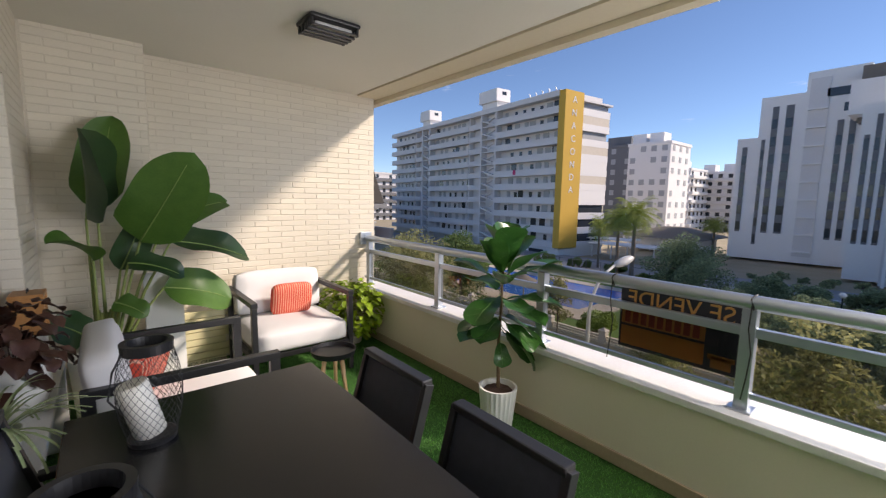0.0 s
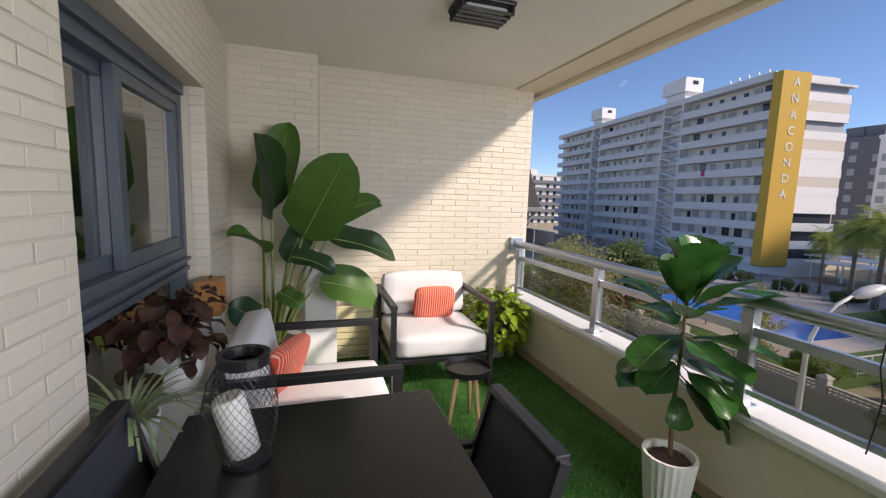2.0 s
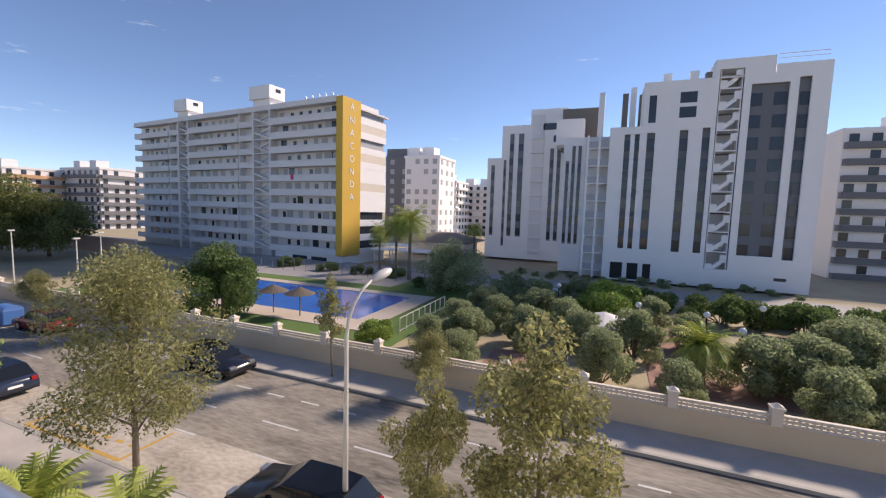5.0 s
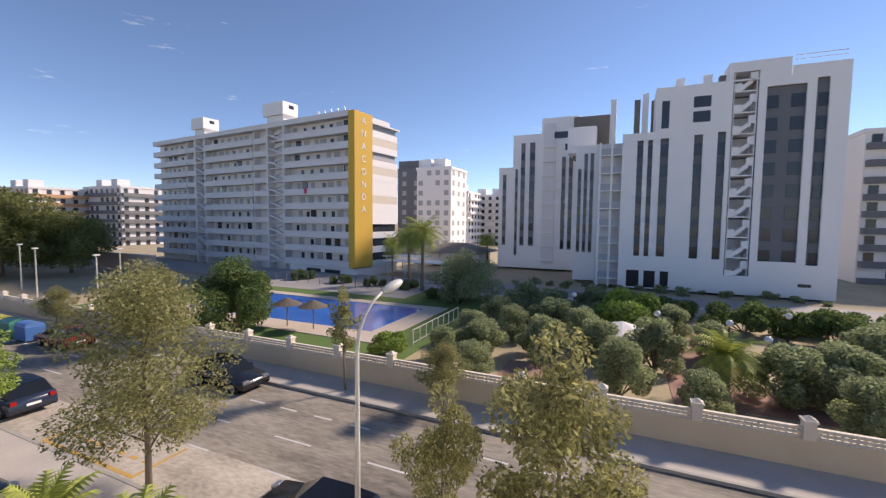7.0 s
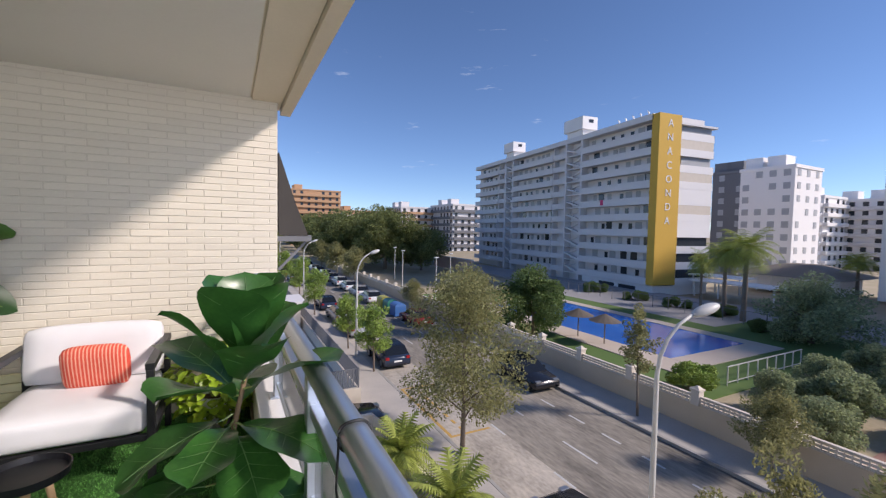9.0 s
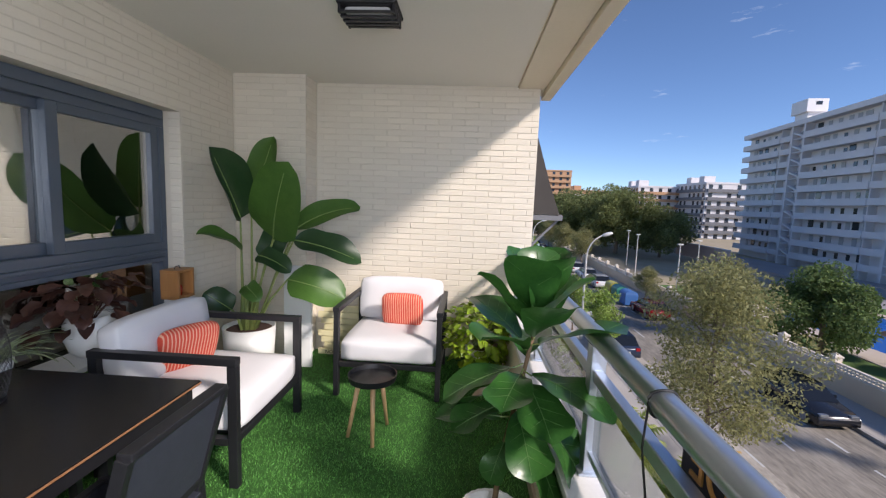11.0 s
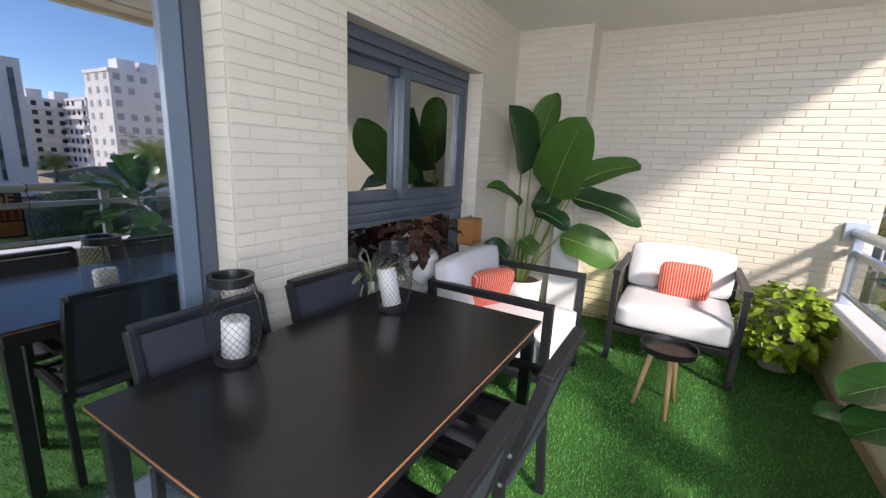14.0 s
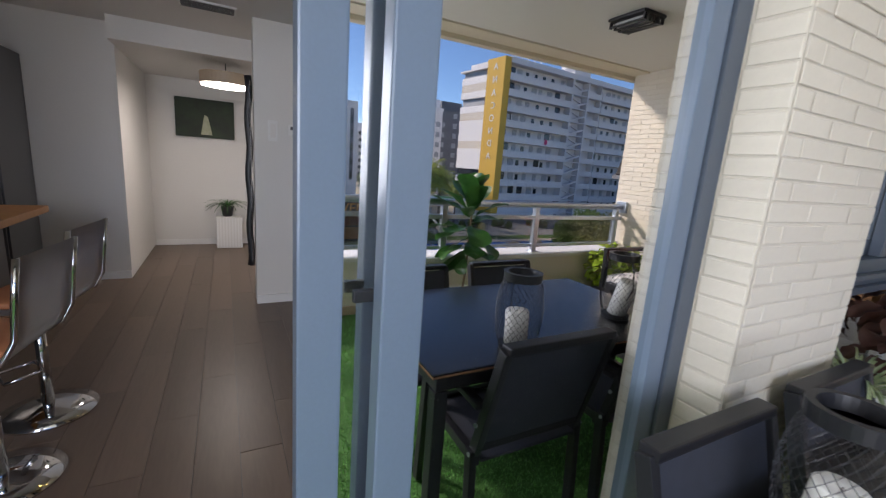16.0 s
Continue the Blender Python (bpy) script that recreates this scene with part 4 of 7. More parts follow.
part("diffuser", lathe(bmesh.new(), [(0.238, -0.02), (0.238, 0.02), (0.01, 0.025)], 36), glow("lamp_glow", (1.0, 0.93, 0.82), 3.6), pend, "glowing white diffuser")
part("cord", rod(bmesh.new(), (0, 0, 0.1), (0, 0, 0.25), 0.006, n=8), M_BLACK, pend)
pl = new("hall_light", bpy.data.lights.new("hall_light", "AREA"))
pl.data.shape, pl.data.size, pl.data.energy, pl.data.color = "DISK", 0.45, 3.5, (1.0, 0.92, 0.82)
pl.matrix_basis = pose(-4.75, 0.62, 2.05)
strip = thing("led_strip", "thin warm LED line in the room ceiling", "lamp", m=pose(-1.70, 3.6, 2.5))
part("housing", boxes((-0.02, -1.2, -0.012, 0.02, 1.38, 0.0)), M_WHITE, strip)
M_LED = glow("led_glow", (1.0, 0.70, 0.22), 4.8)
part("tube", boxes((-0.012, -1.15, -0.018, 0.012, 1.36, -0.0125)), M_LED, strip, "warm yellow LED line")
part("tube", boxes((-0.262, 1.375, -0.88, -0.238, 1.385, -0.05)), M_LED, strip, "warm yellow LED line")
mir = thing("wall_mirror", "tall mirror with wavy black frame", "mirror", m=pose(-3.66, 0.80, 1.2))
bm = bmesh.new()
tube(bm, [(0.0, -0.02 + 0.008 * math.sin(i * 1.3), -0.85 + i * 0.1) for i in range(18)], 0.03, 8)
part("frame", bm, M_BLACK, mir, "", True)
part("pane", boxes((-0.09, -0.012, -0.8, 0.09, -0.004, 0.8)), M_CHROME, mir, "mirror glass")
sw = thing("light_switch", "white light switch plate on the wall", "switch", m=pose(-3.548, 0.97, 1.60))
part("plate", boxes((0, -0.04, -0.09, 0.01, 0.04, 0.09), bevel=0.003), M_WHITE, sw)
part("rocker", boxes((0.01, -0.022, -0.06, 0.016, 0.022, 0.06), bevel=0.002), M_LEDGE, sw)
th = thing("thermostat", "small white and grey thermostat on the wall", "thermostat", m=pose(-3.548, 1.15, 1.62))
part("case", boxes((0, -0.05, -0.045, 0.02, 0.05, 0.045), bevel=0.004), M_WHITE, th)
part("screen", boxes((0.02, -0.035, 0.0, 0.022, 0.035, 0.03)), M_CAB, th)
for y, x, z, nm in ((0.50, -3.5, 2.5, "ceiling"), (0.75, -6.41, 2.2, "wall")):
    v = thing("air_vent", "white slatted air conditioning grille", "vent", "grilles", pose(x, y, z) if nm == "ceiling" else pose(x, y, z, 0, 90, 0))
    part("frame", boxes((-0.10, -0.20, -0.012, 0.10, 0.20, 0.0)), M_WHITE, v)
    for k in range(7):
        part("slat", boxes((-0.085 + k * 0.026, -0.185, -0.016, -0.073 + k * 0.026, 0.185, -0.0125)), M_CAB, v)
# island with stools
isl = thing("kitchen_island", "grey kitchen island with warm wooden worktop", "island", m=pose(-2.75, -1.1, 0))
part("body", boxes((-0.40, -0.55, 0, 1.70, 0.38, 0.90), bevel=0.004), M_CAB, isl)
part("worktop", boxes((-0.47, -0.62, 0.90, 1.80, 0.60, 0.945), bevel=0.006), M_WOODBOX, isl, "warm wooden worktop")
cup = thing("tall_cabinet", "dark grey tall kitchen cabinet", "cabinet", m=pose(-4.35, -1.75, 0))
part("body", boxes((-0.34, -0.9, 0, 0.30, 0.75, 2.1), bevel=0.004), M_CAB, cup)
for k in range(3):
    d = part("door", boxes((0.302, -0.89 + k * 0.545, 0.05, 0.320, -0.355 + k * 0.545, 2.05), bevel=0.003), M_CAB, cup)
    part("handle", boxes((0.321, -0.40 + k * 0.545, 0.9, 0.335, -0.385 + k * 0.545, 1.3)), M_CHROME, d)


def bar_stool(m):
    t = thing("bar_stool", "white leather bar stool on chrome pedestal", "stool", "bar stools", m)
    bm = bmesh.new()
    prof = [(0.19, 0.0), (0.10, -0.02), (-0.05, -0.025), (-0.17, 0.0), (-0.21, 0.08), (-0.225, 0.22), (-0.245, 0.38)]
    rows = [[bm.verts.new((x, y, 0.62 + z)) for x in (-0.20, -0.1, 0, 0.1, 0.20)] for y, z in prof]
    for r, s in zip(rows, rows[1:]):
        for i in range(4):
            bm.faces.new((r[i], r[i + 1], s[i + 1], s[i]))
    bmesh.ops.solidify(bm, geom=bm.faces[:], thickness=0.035)
    part("shell", bm, M_LEATHER, t, "white leather seat shell", True)
    for s in (-1, 1):
        part("side_rim", tube(bmesh.new(), [(s * 0.205, y, 0.62 + z) for y, z in prof], 0.011, 8), M_CHROME, t, "chrome side rim", True)
    part("seat_pad", cushion_mesh(0.36, 0.34, 0.04, 0.018, 0.006), mat("tan_leather", (0.42, 0.17, 0.08), 0.45), t, "tan seat pad", True).matrix_basis = pose(0, 0.0, 0.622)
    part("column", rod(bmesh.new(), (0, 0, 0.02), (0, 0, 0.60), 0.027, 0.022, 18), M_CHROME, t, "", True)
    part("base", lathe(bmesh.new(), [(0.20, 0.0), (0.205, 0.012), (0.12, 0.03), (0.03, 0.05), (0.001, 0.05)], 36), M_CHROME, t, "", True)
    part("footrest", tube(bmesh.new(), [(-0.02, 0, 0.24), (-0.12, 0.10, 0.23), (0, 0.19, 0.23), (0.12, 0.10, 0.23), (0.02, 0, 0.24)], 0.009, 8), M_CHROME, t, "", True)
    return t


bs = bar_stool(pose(-1.56, -0.27, 0, 0, 0, 172))
copy_thing(bs, pose(-2.10, -0.27, 0, 0, 0, 172))
# room window side: curtain and dark furniture seen through the glass
cur = thing("curtain", "dark olive pleated curtain behind the window", "curtain", m=pose(-0.60, 3.75, 0))
bm = bmesh.new()
cols = [(0.03 * math.sin(i * 1.9), i * 0.012) for i in range(42)]
vb = [[bm.verts.new((x, y - 0.25, z)) for x, y in cols] for z in (0.02, 2.45)]
for i in range(len(cols) - 1):
    bm.faces.new((vb[0][i], vb[0][i + 1], vb[1][i + 1], vb[1][i]))
bmesh.ops.solidify(bm, geom=bm.faces[:], thickness=0.004)
part("cloth", bm, mat("olive_curtain_cloth", (0.035, 0.045, 0.018), 0.85, (0.05, 0.06, 0.025), 8, 200, 0.2), cur, "", True)


# ---- street, gardens and buildings ----
G = -7.5
M_ASPH = mat("worn_asphalt", (0.075, 0.068, 0.06), 0.85, (0.40, 0.36, 0.30), 0.75, 9, 0.3, dist=0.01, streak=(1, 0.22, 1))
M_CONC = mat("dusty_concrete_bay", (0.60, 0.54, 0.46), 0.9, (0.20, 0.18, 0.155), 0.9, 8, 0.2, streak=(1, 0.45, 1))
M_PAVE = mat("grey_pavement", (0.50, 0.465, 0.42), 0.85, (0.38, 0.35, 0.32), 0.8, 14, 0.2)
M_KERB = mat("kerb_stone", (0.40, 0.385, 0.36), 0.8, (0.28, 0.27, 0.25), 2, 30, 0.2)
M_LINEW = mat("worn_white_line", (0.62, 0.62, 0.60), 0.7, (0.45, 0.45, 0.44), 3, 30)
M_LINEY = mat("worn_yellow_line", (0.60, 0.36, 0.07), 0.7, (0.42, 0.27, 0.09), 3, 30)
M_SAND = mat("sand_plaster_wall", (0.64, 0.52, 0.37), 0.85, (0.56, 0.45, 0.315), 0.8, 25, 0.2)
M_SANDL = mat("cream_balustrade", (0.70, 0.63, 0.54), 0.8, (0.62, 0.55, 0.46), 2, 30, 0.2)
M_SOILG = mat("dry_garden_ground", (0.46, 0.37, 0.27), 0.95, (0.30, 0.27, 0.16), 0.25, 6, 0.3)
M_LAWN = mat("pool_lawn", (0.075, 0.15, 0.030), 0.95, (0.11, 0.17, 0.045), 0.5, 20, 0.3)
M_REDP = mat("red_brick_paving", (0.34, 0.19, 0.15), 0.85, (0.27, 0.15, 0.12), 1, 14, 0.2)
M_BEIGE = mat("pool_surround", (0.56, 0.48, 0.40), 0.8, (0.48, 0.41, 0.34), 1, 20, 0.1)
M_WATER = mat("blue_pool_water", (0.010, 0.105, 0.46), 0.09, (0.014, 0.14, 0.55), 0.5, 6, 0.12, dist=0.03)
M_BLDW = mat("white_render", (0.84, 0.82, 0.81), 0.8, (0.79, 0.77, 0.76), 0.15, 4, 0.05)
M_BLDS = mat("pale_grey_render", (0.72, 0.70, 0.70), 0.8, (0.66, 0.64, 0.64), 0.2, 4, 0.05)
# slate walls and metal; also paints the shade in the gallery block's stair recesses
M_BLDG = mat("slate_render_and_shade", (0.14, 0.145, 0.16), 0.7, (0.165, 0.17, 0.185), 0.3, 5, 0.05)
M_BLDT = mat("taupe_render", (0.22, 0.19, 0.16), 0.8, (0.18, 0.155, 0.13), 0.3, 5, 0.05)
M_YEL = mat("ochre_render", (0.66, 0.40, 0.055), 0.75, (0.60, 0.36, 0.05), 0.2, 4, 0.05)
M_BRKO = mat("orange_brick_facade", (0.54, 0.33, 0.19), 0.85, (0.47, 0.28, 0.16), 0.3, 6, 0.1)
M_WIN = mat("dark_window_glass", (0.030, 0.036, 0.045), 0.12, (0.045, 0.052, 0.062), 0.7, 6)
M_SHUT = mat("grey_blind", (0.42, 0.43, 0.45), 0.6, (0.34, 0.35, 0.37), 0.9, 8)
M_BARK = mat("grey_bark", (0.24, 0.19, 0.15), 0.9, (0.15, 0.12, 0.09), 6, 40, 0.6, dist=0.02)
M_TREE = leaf_mat("street_tree_leaf", (0.235, 0.235, 0.09), (0.36, 0.35, 0.16), 0.7, 0.4, through_light=0.5)
M_TREE2 = leaf_mat("olive_leaf", (0.24, 0.29, 0.145), (0.37, 0.42, 0.24), 0.75, 0.35, through_light=0.5)
M_PINE = leaf_mat("pine_leaf", (0.17, 0.205, 0.07), (0.23, 0.255, 0.095), 0.8, 0.4, through_light=0.5)
M_LIME = leaf_mat("bright_shrub_leaf", (0.20, 0.30, 0.05), (0.30, 0.40, 0.085), 0.7, 0.35)
M_DGREEN = leaf_mat("dark_shrub_leaf", (0.105, 0.165, 0.05), (0.15, 0.215, 0.065), 0.75, 0.4, through_light=0.4)
M_PALM = leaf_mat("palm_frond", (0.24, 0.30, 0.055), (0.36, 0.40, 0.09), 0.7, 0.35)
M_POLE = mat("white_lamp_pole", (0.62, 0.61, 0.58), 0.45, (0.54, 0.53, 0.50), 2, 40)
M_TYRE = mat("tyre_rubber", (0.015, 0.015, 0.016), 0.8)
M_RIM = mat("alloy_rim", (0.45, 0.46, 0.48), 0.35, metal=0.8)
M_CGLASS = mat("car_glass", (0.012, 0.014, 0.017), 0.06)

structure("ground", boxes((-400, -1500, G - 0.6, 2500, 2500, G - 0.34)), M_SOILG, "dry ground reaching to the horizon")
structure("road", boxes((13.3, -80, G - 0.34, 19.2, 330, G)), M_ASPH, "worn grey asphalt street")
structure("parking_bay", boxes((10.75, -80, G - 0.34, 13.3, 330, G + 0.004)), M_CONC, "dusty concrete parking lane")
structure("pavement_near", boxes((7.6, -80, G - 0.34, 10.6, 330, G + 0.13)), M_PAVE, "light grey paved sidewalk")
structure("kerb_near", boxes((10.6, -80, G - 0.34, 10.75, 330, G + 0.14)), M_KERB)
structure("pavement_far", boxes((19.35, -80, G - 0.34, 21.45, 330, G + 0.13)), M_PAVE, "grey paved sidewalk along the garden wall")
structure("kerb_far", boxes((19.2, -80, G - 0.34, 19.35, 330, G + 0.14)), M_KERB)
lines = tagged(new("road_markings"), "worn white and yellow lines on the street", kind="structure")
for i in range(44):
    y = -22 + i * 2.05
    part("dash", boxes((17.25, y, G - 0.001, 17.36, y + 1.0, G + 0.004)), M_LINEW, lines)
for i in range(22):
    y = -20 + i * 4.6
    part("dash", boxes((15.15, y, G - 0.001, 15.25, y + 1.9, G + 0.004)), M_LINEW, lines)
for i in range(18):
    y = -18 + i * 4.2
    part("bay_line", boxes((13.2, y, G + 0.002, 13.3, y + 1.1, G + 0.008)), M_LINEW, lines)
for r in ((10.95, 16.4, 11.09, 22.4), (11.09, 16.4, 13.0, 16.54), (11.09, 22.26, 13.0, 22.4)):
    part("yellow_line", boxes((r[0], r[1], G + 0.002, r[2], r[3], G + 0.009)), M_LINEY, lines, "worn yellow bay line")
for i in range(7):
    part("yellow_line", boxes((11.7, 16.75 + i * 0.75, G + 0.002, 11.84, 17.15 + i * 0.75, G + 0.009)), M_LINEY, lines, "worn yellow bay line")

# garden wall with pierced balustrade
gw = structure("garden_wall", boxes((21.45, -80, G - 0.3, 21.70, 95, G + 1.22)), M_SAND, "sand coloured garden wall with pierced cream balustrade")
PIT = 3.55
pil_me = boxes((-0.19, -0.19, G + 1.2, 0.19, 0.19, G + 1.86), (-0.23, -0.23, G + 1.86, 0.23, 0.23, G + 1.95), bevel=0.01)
bmesh.ops.create_cone(pil_me, cap_ends=True, segments=4, radius1=0.27, radius2=0.02, depth=0.14, matrix=pose(0, 0, G + 2.02, 0, 0, 45))
first = part("pillar", pil_me, M_SANDL, gw)
blk = boxes((-0.05, 0, 0, 0.05, 0.21, 0.045), (-0.05, 0, 0.105, 0.05, 0.21, 0.15), (-0.05, 0, 0.045, 0.05, 0.045, 0.105))
block = part("block", blk, M_SANDL, gw)
for i in range(-5, 27):
    y = -1.95 + i * PIT
    if i == -5:
        first.location = (21.575, y, 0)
    else:
        o = new("pillar", first.data)
        o.parent, o.location = gw, (21.575, y, 0)
    part("rail", boxes((21.49, y + 0.19, G + 1.22, 21.66, y + PIT - 0.19, G + 1.27), (21.49, y + 0.19, G + 1.58, 21.66, y + PIT - 0.19, G + 1.64)), M_SANDL, gw)
made_b = 0
rest_v, rest_f = [], []
for i in range(-3, 22):
    y0 = -1.95 + i * PIT + 0.2
    for row in range(2):
        for k in range(15):
            px, py, pz = 21.575, y0 + k * 0.213, G + 1.272 + row * 0.152
            if -6 < py < 10 and made_b < 300:
                if made_b == 0:
                    block.location = (px, py, pz)
                else:
                    o = new("block", block.data)
                    o.parent, o.location = gw, (px, py, pz)
                made_b += 1
            else:
                n = len(rest_v)
                rest_v += [(v.co.x + px, v.co.y + py, v.co.z + pz) for v in block.data.vertices]
                rest_f += [tuple(n + q for q in p.vertices) for p in block.data.polygons]
tagged(raw("blockwork", rest_v, rest_f, M_SANDL, gw), kind="stuff")

# gardens, pool and paths beyond the wall
structure("garden_ground", boxes((21.7, -60, G - 0.34, 64, 24, G + 0.1)), M_SOILG, "dry garden soil with paths")
structure("lawn", boxes((23.5, 13.8, G - 0.3, 50, 52, G + 0.16)), M_LAWN, "pool lawn")
structure("pool_deck", boxes((27.6, 17.2, G - 0.3, 30.2, 43.0, G + 0.22), (39.8, 17.2, G - 0.3, 41.2, 43.0, G + 0.22), (30.2, 17.2, G - 0.3, 39.8, 19.3, G + 0.22), (30.2, 41.5, G - 0.3, 39.8, 43.0, G + 0.22), bevel=0.03), M_BEIGE, "beige paved pool surround")
structure("pool_water", boxes((30.2, 19.3, G - 0.3, 39.8, 41.5, G + 0.17)), M_WATER, "blue swimming pool water")
structure("garden_path", boxes((26.0, -13, G, 30.5, -4.6, G + 0.13), (24.0, -4.6, G, 45, -1.6, G + 0.13), (24.5, 3.0, G, 28.5, 7.5, G + 0.16)), M_REDP, "red brick garden paths")
structure("service_road", boxes((50, -60, G - 0.3, 60, 200, G + 0.13), (38.5, 14.2, G - 0.3, 50, 17.0, G + 0.14), (44, 24, G - 0.3, 50, 60, G + 0.17)), mat("pale_concrete_lane", (0.34, 0.33, 0.33), 0.9, (0.27, 0.26, 0.26), 0.3, 8), "pale concrete access lane")
structure("retaining_wall", boxes((48.6, -60, G - 0.3, 49.0, 12, G + 0.95)), M_BLDS, "low white wall of the neighbouring plot")


# ---- vegetation ----
def leaf_cloud(name, count, spots, size, material, parent, seed, flat=0.5, label=""):
    """Many small separate leaves in clumps round the given spots (x, y, z, radius)."""
    rng = np.random.default_rng(seed)
    sp = np.array(spots)
    w = sp[:, 3] ** 2
    pick = rng.choice(len(sp), count, p=w / w.sum())
    d = rng.normal(size=(count, 3))
    d /= np.linalg.norm(d, axis=1)[:, None]
    r = sp[pick, 3] * (0.45 + 0.62 * rng.random(count) ** 0.6)
    c = sp[pick, :3] + d * r[:, None] * np.array([1, 1, 0.85])
    a = rng.normal(size=(count, 3)) + d * 0.6 + np.array([0, 0, -0.35])
    a /= np.linalg.norm(a, axis=1)[:, None]
    b = np.cross(a, rng.normal(size=(count, 3)))
    b /= np.linalg.norm(b, axis=1)[:, None]
    s = size * (0.6 + 0.8 * rng.random(count))[:, None]
    v = np.stack([c - a * s, c - b * s * flat, c + a * s, c + b * s * flat], 1).reshape(-1, 3)
    f = np.arange(count * 4).reshape(-1, 4)
    ob = raw(name, v.tolist(), f.tolist(), material, parent)
    return tagged(ob, label)


def tree(name, label, m, height, spread, trunk, material, leaves, size, seed, lean=0.1, low=0.35, group="", crown_h=None):
    """A tapered trunk, forking limbs, and an uneven crown of leaf clumps."""
    t = thing(name, label, "tree", group, m)
    rng = random.Random(seed)
    bm = bmesh.new()
    top = Vector((rng.uniform(-lean, lean), rng.uniform(-lean, lean), height * 0.72))
    pts = [Vector((0, 0, 0)), top * 0.3 + Vector((rng.uniform(-0.05, 0.05), 0.03, 0)), top * 0.65, top]
    tube(bm, pts, [trunk, trunk * 0.8, trunk * 0.5, trunk * 0.2], 8)
    spots = []
    limbs = bmesh.new()
    n = 13
    for k in range(n):
        a = k * 2.399 + rng.uniform(-0.3, 0.3)
        s = low + (1 - low) * 0.95 * (k / n)
        p = top * min(1, s / 0.9)
        env = math.sin(math.pi * min(1, 0.20 + 0.80 * (s - low) / (1 - low))) ** 0.6
        q = p + Vector((math.cos(a), math.sin(a), 0)) * spread * env * rng.uniform(0.55, 1.0) + Vector((0, 0, height * rng.uniform(0.06, 0.2)))
        if q.z > height * 0.93:
            q.z = height * 0.93
        mid = p.lerp(q, 0.5) + Vector((0, 0, 0.05 * height))
        tube(limbs, [p, mid, q], [trunk * 0.34, trunk * 0.2, trunk * 0.08], 5)
        for w in (0.45, 0.8, 1.05):
            c = p.lerp(q, w) + Vector((rng.uniform(-0.2, 0.2), rng.uniform(-0.2, 0.2), rng.uniform(-0.1, 0.25)))
            spots.append((c.x, c.y, c.z, spread * rng.uniform(0.20, 0.40)))
    spots.append((top.x, top.y, height * 0.9, spread * 0.36))
    part("trunk", bm, M_BARK, t, "", True)
    part("limb_frame", limbs, M_BARK, t, "", True)
    leaf_cloud("crown", leaves, spots, size, material, t, seed, 0.45)
    return t


def shrub(name, label, m, rx, ry, h, material, leaves, size, seed, group="", category="bush"):
    t = thing(name, label, category, group, m)
    rng = random.Random(seed)
    spots = []
    bm = bmesh.new()
    for k in range(16):
        a, r = rng.uniform(0, math.tau), rng.uniform(0.1, 0.8)
        p = (rx * r * math.cos(a), ry * r * math.sin(a), h * rng.uniform(0.25, 0.85) * (1 - 0.4 * r * r))
        spots.append((*p, min(rx, ry, h) * rng.uniform(0.22, 0.42)))
        tube(bm, [(0.1 * p[0], 0.1 * p[1], 0), (0.5 * p[0], 0.5 * p[1], 0.6 * p[2]), p], [0.04, 0.03, 0.012], 5)
    part("branch_frame", bm, M_BARK, t)
    leaf_cloud("foliage", leaves, spots, size, material, t, seed, 0.5)
    return t


STREET = "slender street tree with sparse dusty olive-green leaves"
t1 = tree("street_tree", STREET, pose(10.65, 14.9, G + 0.0), 7.7, 2.7, 0.11, M_TREE, 19000, 0.065, 11, 0.25, 0.24, "street trees")
t2 = tree("street_tree", STREET, pose(10.35, 1.85, G + 0.12), 7.3, 1.6, 0.10, M_TREE, 15000, 0.062, 12, 0.3, 0.20, "street trees")
t3 = tree("street_tree", STREET, pose(20.1, 14.2, G + 0.12), 5.6, 0.85, 0.07, M_TREE, 3200, 0.066, 13, 0.2, 0.42, "street trees")
copy_thing(t2, pose(10.3, 4.3, G + 0.12, 0, 0, 100)).scale = (0.55, 0.55, 0.80)
t4 = tree("street_tree", "small leafy green street tree on the near sidewalk", pose(10.4, 25.5, G + 0.12), 4.4, 1.25, 0.07, M_LIME, 6500, 0.068, 14, 0.1, 0.35, "street trees")
for x, y, s, rz in ((10.2, 31.0, 0.95, 40), (10.1, 44.0, 1.1, 130), (10.2, 55.0, 1.2, 200), (10.0, 68.0, 1.2, 250)):
    copy_thing(t4, pose(x, y, G + 0.12, 0, 0, rz)).scale = (s, s, s)
t5 = tree("street_tree", STREET, pose(20.3, 30.5, G + 0.12), 6.0, 2.1, 0.10, M_TREE, 11000, 0.08, 15, 0.2, 0.30, "street trees")
for x, y, s, rz in ((20.2, 8.6, 0.55, 70), (19.9, 42.0, 0.6, 10), (20.2, 66.0, 1.0, 150), (20.2, 78.0, 1.05, 220), (20.0, 92.0, 1.05, 300), (20.2, 108, 1.1, 30), (9.8, 84, 1.1, 190), (9.9, 100, 1.1, 90)):
    copy_thing(t5, pose(x, y, G + 0.12, 0, 0, rz)).scale = (s, s, s)
big = tree("garden_tree", "dense dark green broad tree behind the garden wall", pose(25.5, 28.5, G), 6.0, 3.0, 0.2, M_DGREEN, 16000, 0.125, 16, 0.2, 0.12)
pine = tree("pine_tree", "large dark umbrella pine above the street", pose(33, 88, G), 12.5, 8.0, 0.4, M_PINE, 22000, 0.26, 17, 0.5, 0.20, "pines")
